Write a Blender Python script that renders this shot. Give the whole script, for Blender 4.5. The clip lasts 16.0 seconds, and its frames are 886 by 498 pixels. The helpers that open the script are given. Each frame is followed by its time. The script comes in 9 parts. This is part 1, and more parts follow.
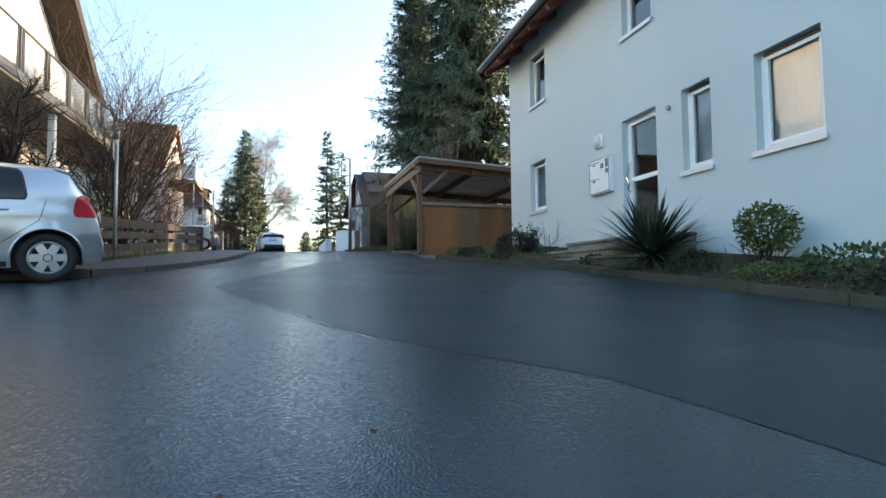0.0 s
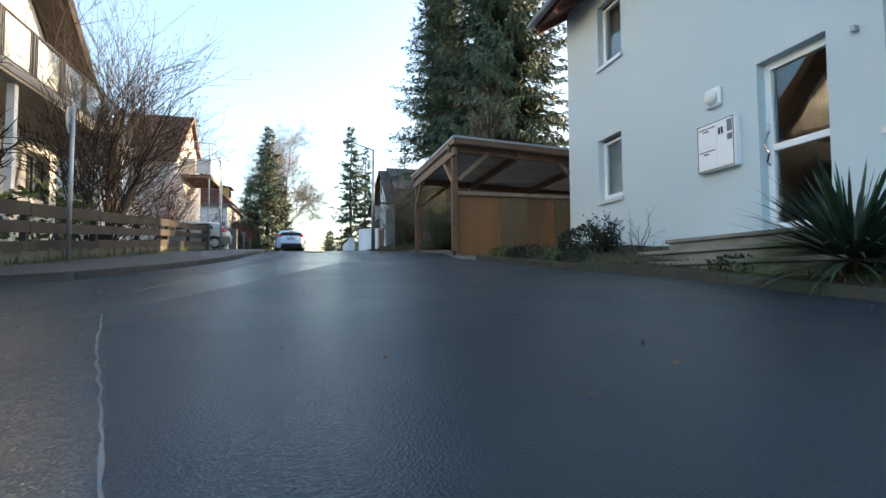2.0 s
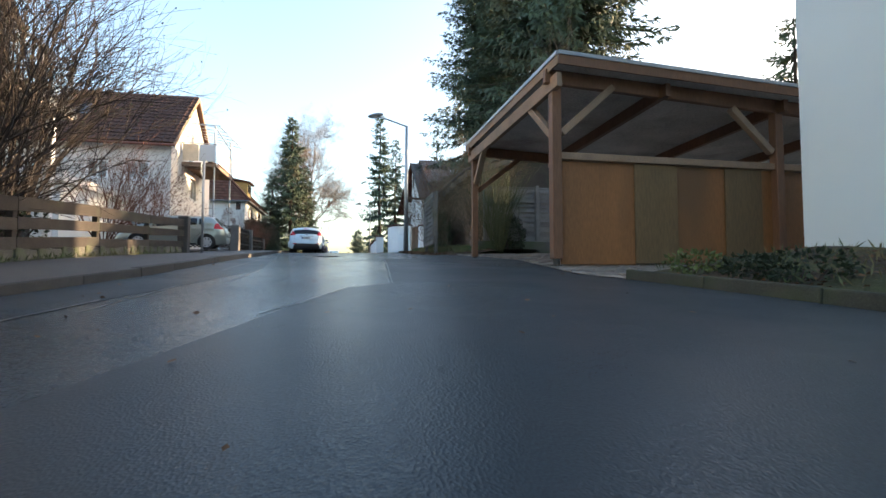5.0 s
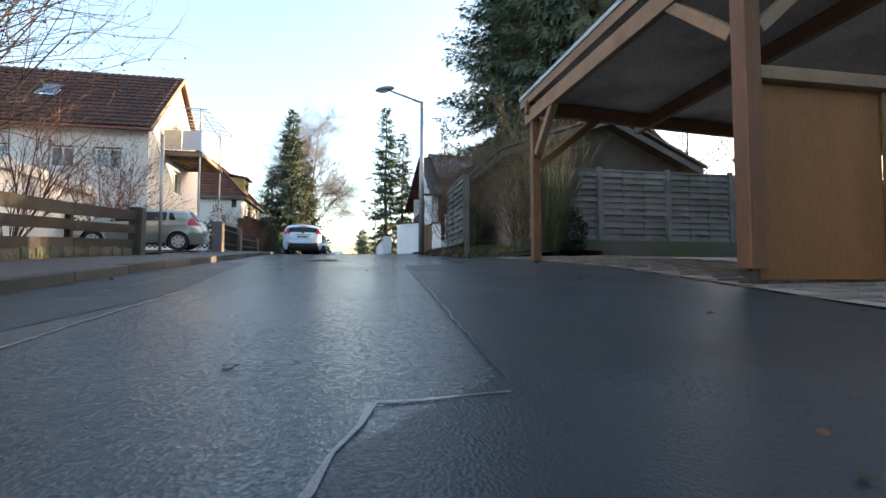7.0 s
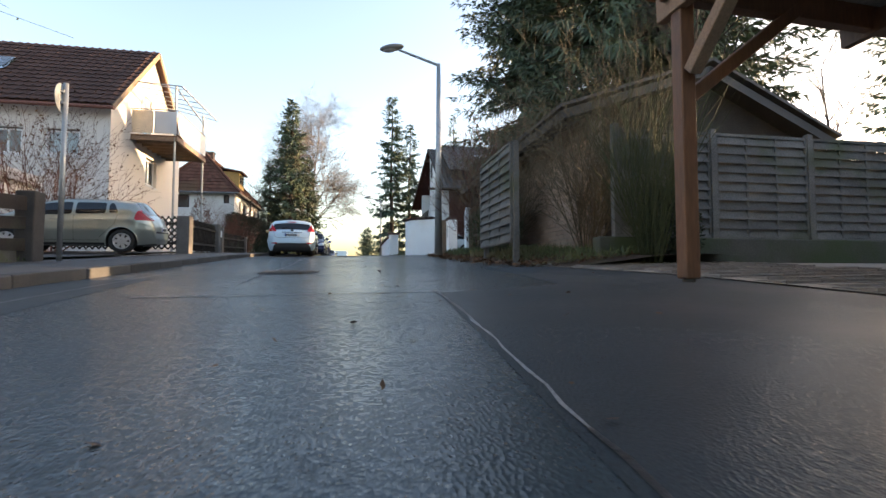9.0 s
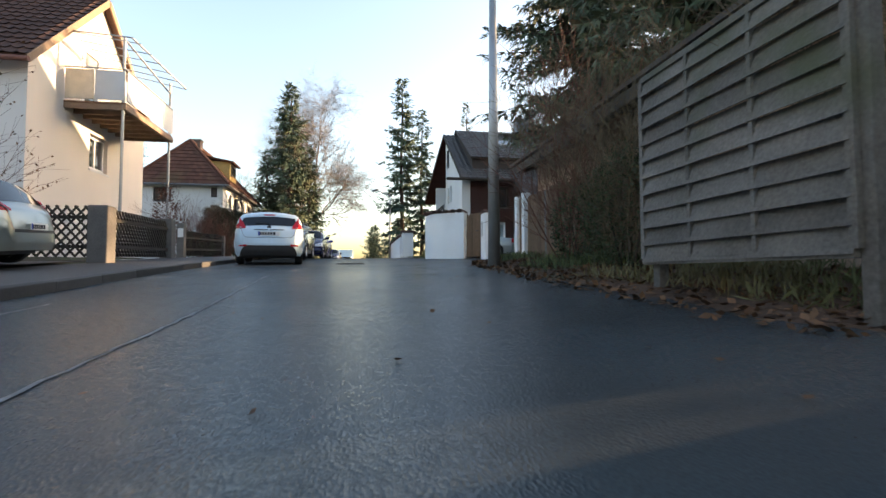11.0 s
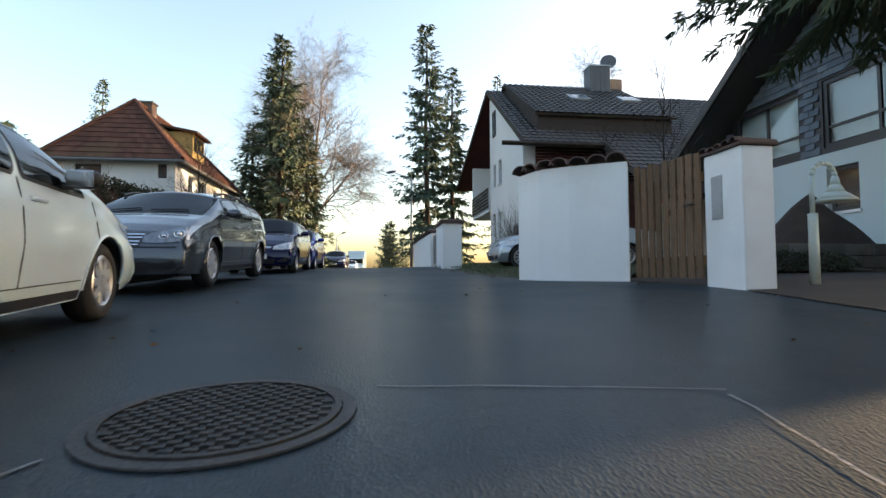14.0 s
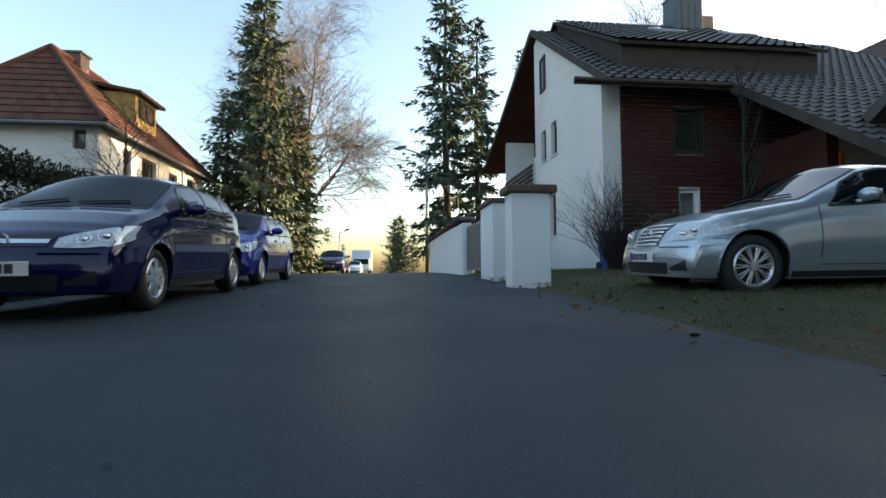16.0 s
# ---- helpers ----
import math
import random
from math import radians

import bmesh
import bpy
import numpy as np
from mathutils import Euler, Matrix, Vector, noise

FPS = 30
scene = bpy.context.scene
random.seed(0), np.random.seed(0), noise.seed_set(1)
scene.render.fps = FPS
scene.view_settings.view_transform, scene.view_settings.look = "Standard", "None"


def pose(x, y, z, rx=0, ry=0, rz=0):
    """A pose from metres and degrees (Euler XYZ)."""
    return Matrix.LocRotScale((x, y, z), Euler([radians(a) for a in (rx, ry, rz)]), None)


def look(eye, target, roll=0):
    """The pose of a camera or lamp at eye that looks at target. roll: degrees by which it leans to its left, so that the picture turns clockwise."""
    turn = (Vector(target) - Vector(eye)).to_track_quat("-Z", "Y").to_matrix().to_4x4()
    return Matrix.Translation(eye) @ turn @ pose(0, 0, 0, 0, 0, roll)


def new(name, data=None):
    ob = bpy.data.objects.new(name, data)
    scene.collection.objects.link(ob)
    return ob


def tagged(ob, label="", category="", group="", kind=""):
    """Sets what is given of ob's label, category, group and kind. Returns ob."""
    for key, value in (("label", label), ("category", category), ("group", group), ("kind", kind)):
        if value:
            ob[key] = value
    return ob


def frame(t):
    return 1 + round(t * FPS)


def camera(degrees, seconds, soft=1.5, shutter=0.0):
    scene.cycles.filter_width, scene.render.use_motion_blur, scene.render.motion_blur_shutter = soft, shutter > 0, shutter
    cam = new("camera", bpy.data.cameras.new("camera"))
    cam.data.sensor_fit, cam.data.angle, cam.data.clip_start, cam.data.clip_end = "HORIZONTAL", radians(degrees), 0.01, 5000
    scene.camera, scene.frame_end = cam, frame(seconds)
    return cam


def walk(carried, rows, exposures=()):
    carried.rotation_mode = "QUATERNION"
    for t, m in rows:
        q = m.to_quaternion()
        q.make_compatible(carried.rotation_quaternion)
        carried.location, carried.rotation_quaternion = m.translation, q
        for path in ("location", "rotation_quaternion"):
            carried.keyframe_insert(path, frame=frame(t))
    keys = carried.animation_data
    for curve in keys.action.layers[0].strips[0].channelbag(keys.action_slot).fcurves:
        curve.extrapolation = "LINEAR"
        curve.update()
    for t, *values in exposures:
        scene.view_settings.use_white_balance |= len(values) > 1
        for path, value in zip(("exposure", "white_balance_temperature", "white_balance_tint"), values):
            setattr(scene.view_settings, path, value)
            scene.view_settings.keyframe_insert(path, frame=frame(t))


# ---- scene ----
EXPO = 2.66
cam = camera(83.1, 16.0, shutter=0.1)
METRES, EYE, TILT, LEAN, TURN = 36.8, 0.575, 0.0, 0.0, -17.4
ROWS = [
    (0.0, 0.0, 0.0, 0.0, 0.03, 3.11, 0.56),
    (0.5, -0.0029, 0.0151, 0.0013, -0.04, 3.08, 0.59),
    (1.0, -0.0063, 0.0321, 0.0021, 0.2, 3.1, 0.55),
    (1.5, -0.0086, 0.0493, 0.0028, 0.85, 3.1, 0.5),
    (2.0, -0.0102, 0.0708, 0.0034, 2.84, 3.13, 0.29),
    (2.5, -0.0115, 0.0935, 0.004, 4.65, 3.16, 0.1),
    (3.0, -0.0138, 0.1193, 0.0058, 5.09, 3.17, 0.01),
    (3.5, -0.0193, 0.141, 0.0081, 5.41, 3.15, 0.03),
    (4.0, -0.0269, 0.1641, 0.01, 5.72, 3.17, -0.03),
    (6.5, -0.0609, 0.2807, 0.0171, 6.51, 3.18, -0.06),
    (7.0, -0.0674, 0.3005, 0.0184, 6.63, 3.21, -0.06),
    (7.5, -0.0727, 0.3188, 0.0196, 6.74, 3.19, -0.06),
    (8.0, -0.0781, 0.3412, 0.0211, 6.92, 3.17, -0.08),
    (8.5, -0.0839, 0.3654, 0.0229, 7.08, 3.12, -0.05),
    (9.0, -0.0905, 0.3925, 0.0252, 7.23, 3.09, -0.03),
    (11.5, -0.1428, 0.5617, 0.0394, 8.21, 2.77, 0.13),
    (12.0, -0.1576, 0.6059, 0.0425, 8.53, 2.75, 0.17),
    (12.5, -0.171, 0.6487, 0.0452, 8.85, 2.71, 0.26),
    (13.0, -0.184, 0.6965, 0.0474, 9.15, 2.75, 0.36),
    (13.5, -0.1952, 0.7396, 0.0498, 9.35, 2.77, 0.29),
    (14.0, -0.2075, 0.7854, 0.0527, 9.61, 2.76, 0.3),
    (14.5, -0.2193, 0.827, 0.0553, 9.82, 2.76, 0.3),
    (15.0, -0.233, 0.8698, 0.0573, 10.03, 2.76, 0.35),
    (15.5, -0.2451, 0.9125, 0.0594, 10.29, 2.72, 0.36),
    (16.0, -0.2579, 0.9621, 0.0611, 10.59, 2.64, 0.43),
]
walk(cam, [(t, pose(0, 0, EYE, TILT, LEAN, TURN) @ pose(METRES * x, METRES * y, METRES * z, 90 + pitch, roll, yaw)) for t, x, y, z, yaw, pitch, roll in ROWS],
     exposures=[(0.0, EXPO - 0.05, 6130, 11), (3.5, EXPO - 0.05, 6300, 12), (7.5, EXPO - 0.03, 6500, 15), (9.0, EXPO - 0.22, 6800, 17), (12.5, EXPO - 0.2, 6950, 15), (14.5, EXPO - 0.38, 6750, 13), (16.0, EXPO - 0.42, 6600, 9)])

# ---- daylight: a low warm sun from the right of the street, clear sky ----
SUN_UP, SUN_SIDE = radians(8.0), radians(13.0)
world = bpy.data.worlds.new("sky")
scene.world = world
world.use_nodes = True
wn = world.node_tree.nodes
sky = wn.new("ShaderNodeTexSky")
sky.sky_type, sky.sun_disc = "NISHITA", False
sky.sun_elevation, sky.sun_rotation = SUN_UP, radians(90.0) - SUN_SIDE
sky.air_density, sky.dust_density, sky.ozone_density, sky.altitude = 1.0, 3.6, 1.15, 300
wn["Background"].inputs["Strength"].default_value = 0.15
world.node_tree.links.new(sky.outputs[0], wn["Background"].inputs["Color"])
sun = new("sun", bpy.data.lights.new("sun", "SUN"))
sun.data.energy, sun.data.angle, sun.data.color = 3.2, radians(0.6), (1.0, 0.72, 0.42)
sun.matrix_world = look((60 * math.cos(SUN_UP) * math.cos(SUN_SIDE), 60 * math.cos(SUN_UP) * math.sin(SUN_SIDE), 60 * math.sin(SUN_UP)), (0, 0, 0))

# ---- materials ----
def mat(name, col, rough=0.6, var=0.25, scale=3.0, fine=60.0, bump=0.3, depth=0.01, metal=0.0, stain=None, stain_at=0.6, spec=0.5, coat=0.0, rough_var=0.0, island=0.0, stretch=(1, 1, 1), obj_random=0.0):
    """A node material: base colour varied at two scales, a stain colour in patches, fine relief."""
    m = bpy.data.materials.new(name)
    m.use_nodes = True
    n, l = m.node_tree.nodes, m.node_tree.links
    b = n["Principled BSDF"]
    tc = n.new("ShaderNodeTexCoord")
    mp = n.new("ShaderNodeMapping")
    mp.inputs["Scale"].default_value = stretch
    l.new(tc.outputs["Object"], mp.inputs[0])
    big, small = n.new("ShaderNodeTexNoise"), n.new("ShaderNodeTexNoise")
    big.inputs["Scale"].default_value, small.inputs["Scale"].default_value = scale, fine
    big.inputs["Detail"].default_value, small.inputs["Detail"].default_value = 5, 4
    for t in (big, small):
        l.new(mp.outputs[0], t.inputs["Vector"])
    add = n.new("ShaderNodeMath")
    add.operation = "ADD"
    l.new(big.outputs["Fac"], add.inputs[0])
    l.new(small.outputs["Fac"], add.inputs[1])
    rng = n.new("ShaderNodeMapRange")
    rng.inputs["From Min"].default_value, rng.inputs["From Max"].default_value = 0.6, 1.4
    rng.inputs["To Min"].default_value, rng.inputs["To Max"].default_value = 1 - var, 1 + var
    l.new(add.outputs[0], rng.inputs["Value"])
    mul = n.new("ShaderNodeVectorMath")
    mul.operation = "SCALE"
    mul.inputs[0].default_value = col
    l.new(rng.outputs[0], mul.inputs["Scale"])
    out = mul.outputs[0]
    if island or obj_random:
        if island:
            src = n.new("ShaderNodeNewGeometry").outputs["Random Per Island"]
        else:
            src = n.new("ShaderNodeObjectInfo").outputs["Random"]
        r2 = n.new("ShaderNodeMapRange")
        amount = island or obj_random
        r2.inputs["To Min"].default_value, r2.inputs["To Max"].default_value = 1 - amount, 1 + amount
        l.new(src, r2.inputs["Value"])
        m2 = n.new("ShaderNodeVectorMath")
        m2.operation = "SCALE"
        l.new(out, m2.inputs[0])
        l.new(r2.outputs[0], m2.inputs["Scale"])
        out = m2.outputs[0]
    if stain:
        st = n.new("ShaderNodeTexNoise")
        st.inputs["Scale"].default_value, st.inputs["Detail"].default_value = scale * 0.45, 6
        l.new(mp.outputs[0], st.inputs["Vector"])
        sr = n.new("ShaderNodeMapRange")
        sr.inputs["From Min"].default_value, sr.inputs["From Max"].default_value = stain_at - 0.08, stain_at + 0.1
        l.new(st.outputs["Fac"], sr.inputs["Value"])
        mx = n.new("ShaderNodeMix")
        mx.data_type = "RGBA"
        l.new(sr.outputs[0], mx.inputs["Factor"])
        l.new(out, mx.inputs["A"])
        mx.inputs["B"].default_value = (*stain, 1)
        out = mx.outputs["Result"]
    l.new(out, b.inputs["Base Color"])
    b.inputs["Roughness"].default_value, b.inputs["Metallic"].default_value = rough, metal
    b.inputs["Specular IOR Level"].default_value, b.inputs["Coat Weight"].default_value = spec, coat
    b.inputs["Coat Roughness"].default_value = 0.04
    if rough_var:
        rr = n.new("ShaderNodeMapRange")
        rr.inputs["From Min"].default_value, rr.inputs["From Max"].default_value = 0.35, 0.65
        rr.inputs["To Min"].default_value, rr.inputs["To Max"].default_value = rough - rough_var, rough + rough_var
        l.new(big.outputs["Fac"], rr.inputs["Value"])
        l.new(rr.outputs[0], b.inputs["Roughness"])
    if bump:
        bp = n.new("ShaderNodeBump")
        bp.inputs["Strength"].default_value, bp.inputs["Distance"].default_value = bump, depth
        l.new(small.outputs["Fac"], bp.inputs["Height"])
        l.new(bp.outputs[0], b.inputs["Normal"])
    return m


def asphalt(name, col, rough, pores, depth, film, dry=None, gloss=1.5):
    """Damp asphalt: chippings in relief under a thin film of water that gives way to drier ground up the street."""
    m = mat(name, col, 0.7, var=0.6, scale=0.9, fine=140.0, bump=0, rough_var=0.08)
    n, l = m.node_tree.nodes, m.node_tree.links
    b = n["Principled BSDF"]
    tc = n.new("ShaderNodeTexCoord")
    vo = n.new("ShaderNodeTexVoronoi")
    vo.inputs["Scale"].default_value = pores
    l.new(tc.outputs["Object"], vo.inputs["Vector"])
    no = n.new("ShaderNodeTexNoise")
    no.inputs["Scale"].default_value, no.inputs["Detail"].default_value = pores * 0.4, 4
    l.new(tc.outputs["Object"], no.inputs["Vector"])
    ad = n.new("ShaderNodeMath")
    ad.operation = "MULTIPLY_ADD"
    l.new(no.outputs["Fac"], ad.inputs[0])
    ad.inputs[1].default_value = 0.3
    l.new(vo.outputs["Distance"], ad.inputs[2])
    bp = n.new("ShaderNodeBump")
    bp.inputs["Strength"].default_value, bp.inputs["Distance"].default_value = 1.0, depth
    l.new(ad.outputs[0], bp.inputs["Height"])
    l.new(bp.outputs[0], b.inputs["Normal"])
    l.new(bp.outputs[0], b.inputs["Coat Normal"])
    b.inputs["Coat IOR"].default_value = gloss
    b.inputs["Coat Roughness"].default_value = rough
    b.inputs["Specular IOR Level"].default_value = 0.3
    wet = n.new("ShaderNodeTexNoise")
    wet.inputs["Scale"].default_value, wet.inputs["Detail"].default_value = 0.45, 5
    l.new(tc.outputs["Object"], wet.inputs["Vector"])
    wr = n.new("ShaderNodeMapRange")
    wr.inputs["From Min"].default_value, wr.inputs["From Max"].default_value = 0.3, 0.62
    wr.inputs["To Min"].default_value, wr.inputs["To Max"].default_value = film * 0.6, film
    l.new(wet.outputs["Fac"], wr.inputs["Value"])
    out = wr.outputs[0]
    if dry:
        sp = n.new("ShaderNodeSeparateXYZ")
        l.new(tc.outputs["Object"], sp.inputs[0])
        yr = n.new("ShaderNodeMapRange")
        yr.inputs["From Min"].default_value, yr.inputs["From Max"].default_value = dry
        yr.inputs["To Min"].default_value, yr.inputs["To Max"].default_value = 1.0, 0.05
        l.new(sp.outputs["Y"], yr.inputs["Value"])
        mu = n.new("ShaderNodeMath")
        mu.operation = "MULTIPLY"
        l.new(out, mu.inputs[0])
        l.new(yr.outputs[0], mu.inputs[1])
        out = mu.outputs[0]
    # single chippings stand dry out of the film
    cs = n.new("ShaderNodeSeparateColor")
    l.new(vo.outputs["Color"], cs.inputs[0])
    cr = n.new("ShaderNodeMapRange")
    cr.inputs["From Min"].default_value, cr.inputs["From Max"].default_value = 0.25, 0.85
    cr.inputs["To Min"].default_value, cr.inputs["To Max"].default_value = 0.55, 1.15
    l.new(cs.outputs[0], cr.inputs["Value"])
    cm = n.new("ShaderNodeMath")
    cm.operation = "MULTIPLY"
    l.new(out, cm.inputs[0])
    l.new(cr.outputs[0], cm.inputs[1])
    l.new(cm.outputs[0], b.inputs["Coat Weight"])
    return m


def glass(name, tint=(0.9, 0.95, 0.95), rough=0.0, trans=1.0):
    m = bpy.data.materials.new(name)
    m.use_nodes = True
    b = m.node_tree.nodes["Principled BSDF"]
    b.inputs["Base Color"].default_value = (*tint, 1)
    b.inputs["Roughness"].default_value, b.inputs["IOR"].default_value = rough, 1.52
    b.inputs["Transmission Weight"].default_value = trans
    tc, no, bp = (m.node_tree.nodes.new(k) for k in ("ShaderNodeTexCoord", "ShaderNodeTexNoise", "ShaderNodeBump"))
    no.inputs["Scale"].default_value = 1.3
    bp.inputs["Strength"].default_value, bp.inputs["Distance"].default_value = 0.03, 0.02
    m.node_tree.links.new(tc.outputs["Object"], no.inputs["Vector"])
    m.node_tree.links.new(no.outputs["Fac"], bp.inputs["Height"])
    m.node_tree.links.new(bp.outputs[0], b.inputs["Normal"])
    return m


def paint(name, col, metal=0.5, rough=0.32, coat=0.85):
    return mat(name, col, rough, var=0.06, scale=1.5, fine=500.0, bump=0.02, depth=0.001, metal=metal, coat=coat, spec=0.3)


ASPHALT_OLD = asphalt("old_asphalt", (0.015, 0.028, 0.036), 0.14, 105.0, 0.0014, 0.9, (16.0, 40.0), 1.48)
ASPHALT_NEW = asphalt("newer_asphalt", (0.013, 0.022, 0.029), 0.2, 120.0, 0.0012, 0.5, (16.0, 40.0), 1.42)
PAVEMENT = asphalt("pavement_asphalt", (0.062, 0.056, 0.051), 0.45, 110.0, 0.004, 0.25)
SEAM_PALE = mat("wet_asphalt_seam", (0.09, 0.095, 0.1), 0.4, 0.5, 3, 150, 0.8, 0.006, coat=0.5)
SEAM = mat("chalky_seam", (0.19, 0.2, 0.21), 0.85, 0.4, 3, 70, 0.6, stain=(0.05, 0.05, 0.052), stain_at=0.56)
TAR = mat("tar_joint", (0.018, 0.018, 0.02), 0.4, 0.3, 4, 60, 0.4)
KERB = mat("kerb_concrete", (0.085, 0.082, 0.078), 0.85, 0.3, 3, 80, 0.5, stain=(0.07, 0.075, 0.05), obj_random=0.18, spec=0.18)
KERB_MOSSY = mat("mossy_kerb_concrete", (0.055, 0.056, 0.046), 0.9, 0.35, 4, 80, 0.5, stain=(0.045, 0.055, 0.03), stain_at=0.5, obj_random=0.2, spec=0.18)
SOIL = mat("garden_soil", (0.055, 0.042, 0.03), 0.95, 0.5, 2.5, 30, 1.0, 0.03, stain=(0.06, 0.075, 0.03), stain_at=0.55, spec=0.18)
LITTER = mat("leaf_litter_soil", (0.07, 0.045, 0.032), 0.95, 0.5, 2.0, 26, 1.0, 0.03, stain=(0.05, 0.06, 0.03), stain_at=0.6, spec=0.18)
EARTH = mat("grassy_ground", (0.05, 0.06, 0.03), 0.95, 0.5, 1.2, 18, 0.8, 0.03, stain=(0.075, 0.06, 0.04), stain_at=0.55, spec=0.18)
RENDER_WHITE = mat("white_render", (0.485, 0.565, 0.595), 0.9, 0.03, 0.6, 220, 0.25, 0.003, stain=(0.47, 0.53, 0.55), stain_at=0.62)
RENDER_GREY = mat("grey_plinth_render", (0.36, 0.37, 0.37), 0.9, 0.1, 1.5, 200, 0.3, 0.003)
RENDER_PINK = mat("pinkish_render", (0.66, 0.62, 0.585), 0.9, 0.04, 0.8, 200, 0.25, 0.003)
RENDER_OLD = mat("old_white_render", (0.62, 0.625, 0.62), 0.9, 0.06, 0.7, 120, 0.3, 0.004, stain=(0.54, 0.54, 0.53), stain_at=0.6)
WALL_WHITE = mat("white_garden_wall", (0.73, 0.77, 0.79), 0.9, 0.05, 1.2, 60, 0.35, 0.006, stain=(0.60, 0.61, 0.61), stain_at=0.64)
FRAME = mat("white_plastic_frame", (0.78, 0.79, 0.8), 0.35, 0.03, 4, 90, 0.03)
FRAME_DARK = mat("dark_window_frame", (0.03, 0.03, 0.035), 0.4, 0.1, 4, 90, 0.05)
SILL = mat("metal_sill", (0.62, 0.63, 0.65), 0.45, 0.05, 4, 90, 0.05, metal=0.4)
GLASS = glass("window_glass")
GLASS_MILK = glass("balcony_glass", (0.82, 0.88, 0.88), 0.06, 0.95)
# net curtains; in the slate-clad house also the sky reflected in its panes
CURTAIN_AND_SKY = mat("net_curtain_and_sky", (0.52, 0.6, 0.66), 0.9, 0.15, 9, 60, 0.5, stretch=(6, 1, 0.4))
# dark grey that carries the shade of unlit rooms
ROOM_SHADE = mat("room_shade", (0.12, 0.12, 0.12), 0.9, 0.2, 1, 20, 0.1)
WOOD_POST = mat("brown_stained_timber", (0.135, 0.064, 0.032), 0.6, 0.4, 2.5, 50, 0.35, 0.004, stretch=(1, 1, 0.15))
WOOD_BEAM = mat("weathered_timber", (0.22, 0.15, 0.10), 0.75, 0.35, 3.0, 60, 0.4, 0.004)
WOOD_PANEL = mat("orange_brown_plywood", (0.21, 0.088, 0.028), 0.55, 0.3, 1.6, 40, 0.25, 0.003, stain=(0.12, 0.06, 0.025), stain_at=0.58, stretch=(1, 1, 0.25))
WOOD_OLIVE = mat("olive_brown_board", (0.125, 0.078, 0.034), 0.6, 0.3, 1.6, 40, 0.25, 0.003, stretch=(1, 1, 0.2))
WOOD_GREY = mat("weathered_grey_wood", (0.12, 0.118, 0.112), 0.85, 0.4, 2.2, 45, 0.6, 0.005, stain=(0.07, 0.085, 0.05), stain_at=0.6, obj_random=0.2, spec=0.18)
WOOD_DARK = mat("dark_stained_wood", (0.045, 0.038, 0.033), 0.75, 0.4, 2.2, 45, 0.5, 0.005, stain=(0.06, 0.065, 0.045), stain_at=0.62, obj_random=0.2, spec=0.18)
WOOD_GATE = mat("brown_gate_wood", (0.12, 0.08, 0.052), 0.75, 0.35, 2.2, 45, 0.5, 0.005, obj_random=0.18, stretch=(1, 1, 0.2), spec=0.18)
WOOD_RED = mat("dark_red_brown_boarding", (0.055, 0.019, 0.016), 0.7, 0.3, 1.5, 40, 0.3, 0.004, stretch=(1, 1, 3), spec=0.18)
SOFFIT = mat("red_brown_soffit", (0.16, 0.06, 0.042), 0.7, 0.25, 2, 40, 0.3)
SOFFIT_TAN = mat("tan_soffit_boards", (0.22, 0.13, 0.07), 0.7, 0.3, 2, 40, 0.3)
TILE_BROWN = mat("brown_roof_tiles", (0.075, 0.042, 0.033), 0.75, 0.35, 1.2, 30, 0.4, 0.006, island=0.2, spec=0.18)
TILE_RED = mat("red_brown_roof_tiles", (0.09, 0.042, 0.03), 0.8, 0.35, 1.0, 30, 0.4, 0.006, island=0.25, stain=(0.09, 0.06, 0.035), stain_at=0.6, spec=0.18)
TILE_DARK = mat("dark_grey_roof_tiles", (0.06, 0.055, 0.052), 0.6, 0.3, 1.2, 30, 0.4, 0.006, island=0.25)
TILE_COPE = mat("dark_clay_coping_tiles", (0.085, 0.05, 0.042), 0.7, 0.35, 5, 60, 0.4, obj_random=0.3)
FLASHING = mat("zinc_flashing", (0.33, 0.36, 0.38), 0.45, 0.12, 2, 40, 0.1, metal=0.6)
SLATE = mat("blue_grey_slates", (0.10, 0.125, 0.16), 0.6, 0.2, 2, 40, 0.3, island=0.2)
BRICK = mat("pale_brown_brick", (0.33, 0.23, 0.17), 0.9, 0.25, 3, 60, 0.5, island=0.16)
MORTAR = mat("grey_mortar", (0.26, 0.23, 0.2), 0.95, 0.2, 3, 60, 0.4, spec=0.18)
STONE = mat("old_stone_steps", (0.20, 0.185, 0.16), 0.9, 0.35, 2.5, 50, 0.6, 0.008, stain=(0.09, 0.10, 0.065), stain_at=0.58, spec=0.18)
PAVER = mat("concrete_pavers", (0.20, 0.18, 0.165), 0.85, 0.3, 3, 60, 0.5, obj_random=0.2, spec=0.18)
GALV = mat("galvanised_steel", (0.34, 0.36, 0.37), 0.5, 0.15, 3, 60, 0.1, metal=0.7)
STEEL_GREY = mat("grey_painted_steel", (0.16, 0.17, 0.18), 0.5, 0.15, 3, 60, 0.1, metal=0.3)
IRON = mat("cast_iron", (0.06, 0.055, 0.05), 0.6, 0.35, 6, 80, 0.5, metal=0.6)
BLACK = mat("black_plastic", (0.015, 0.015, 0.016), 0.5, 0.2, 6, 120, 0.15)
RUBBER = mat("tyre_rubber", (0.018, 0.018, 0.018), 0.8, 0.3, 8, 120, 0.3)
RIM = mat("silver_wheel", (0.55, 0.56, 0.58), 0.35, 0.1, 6, 90, 0.05, metal=0.8)
CHROME = mat("chrome", (0.75, 0.76, 0.78), 0.12, 0.03, 5, 90, 0.02, metal=1.0)
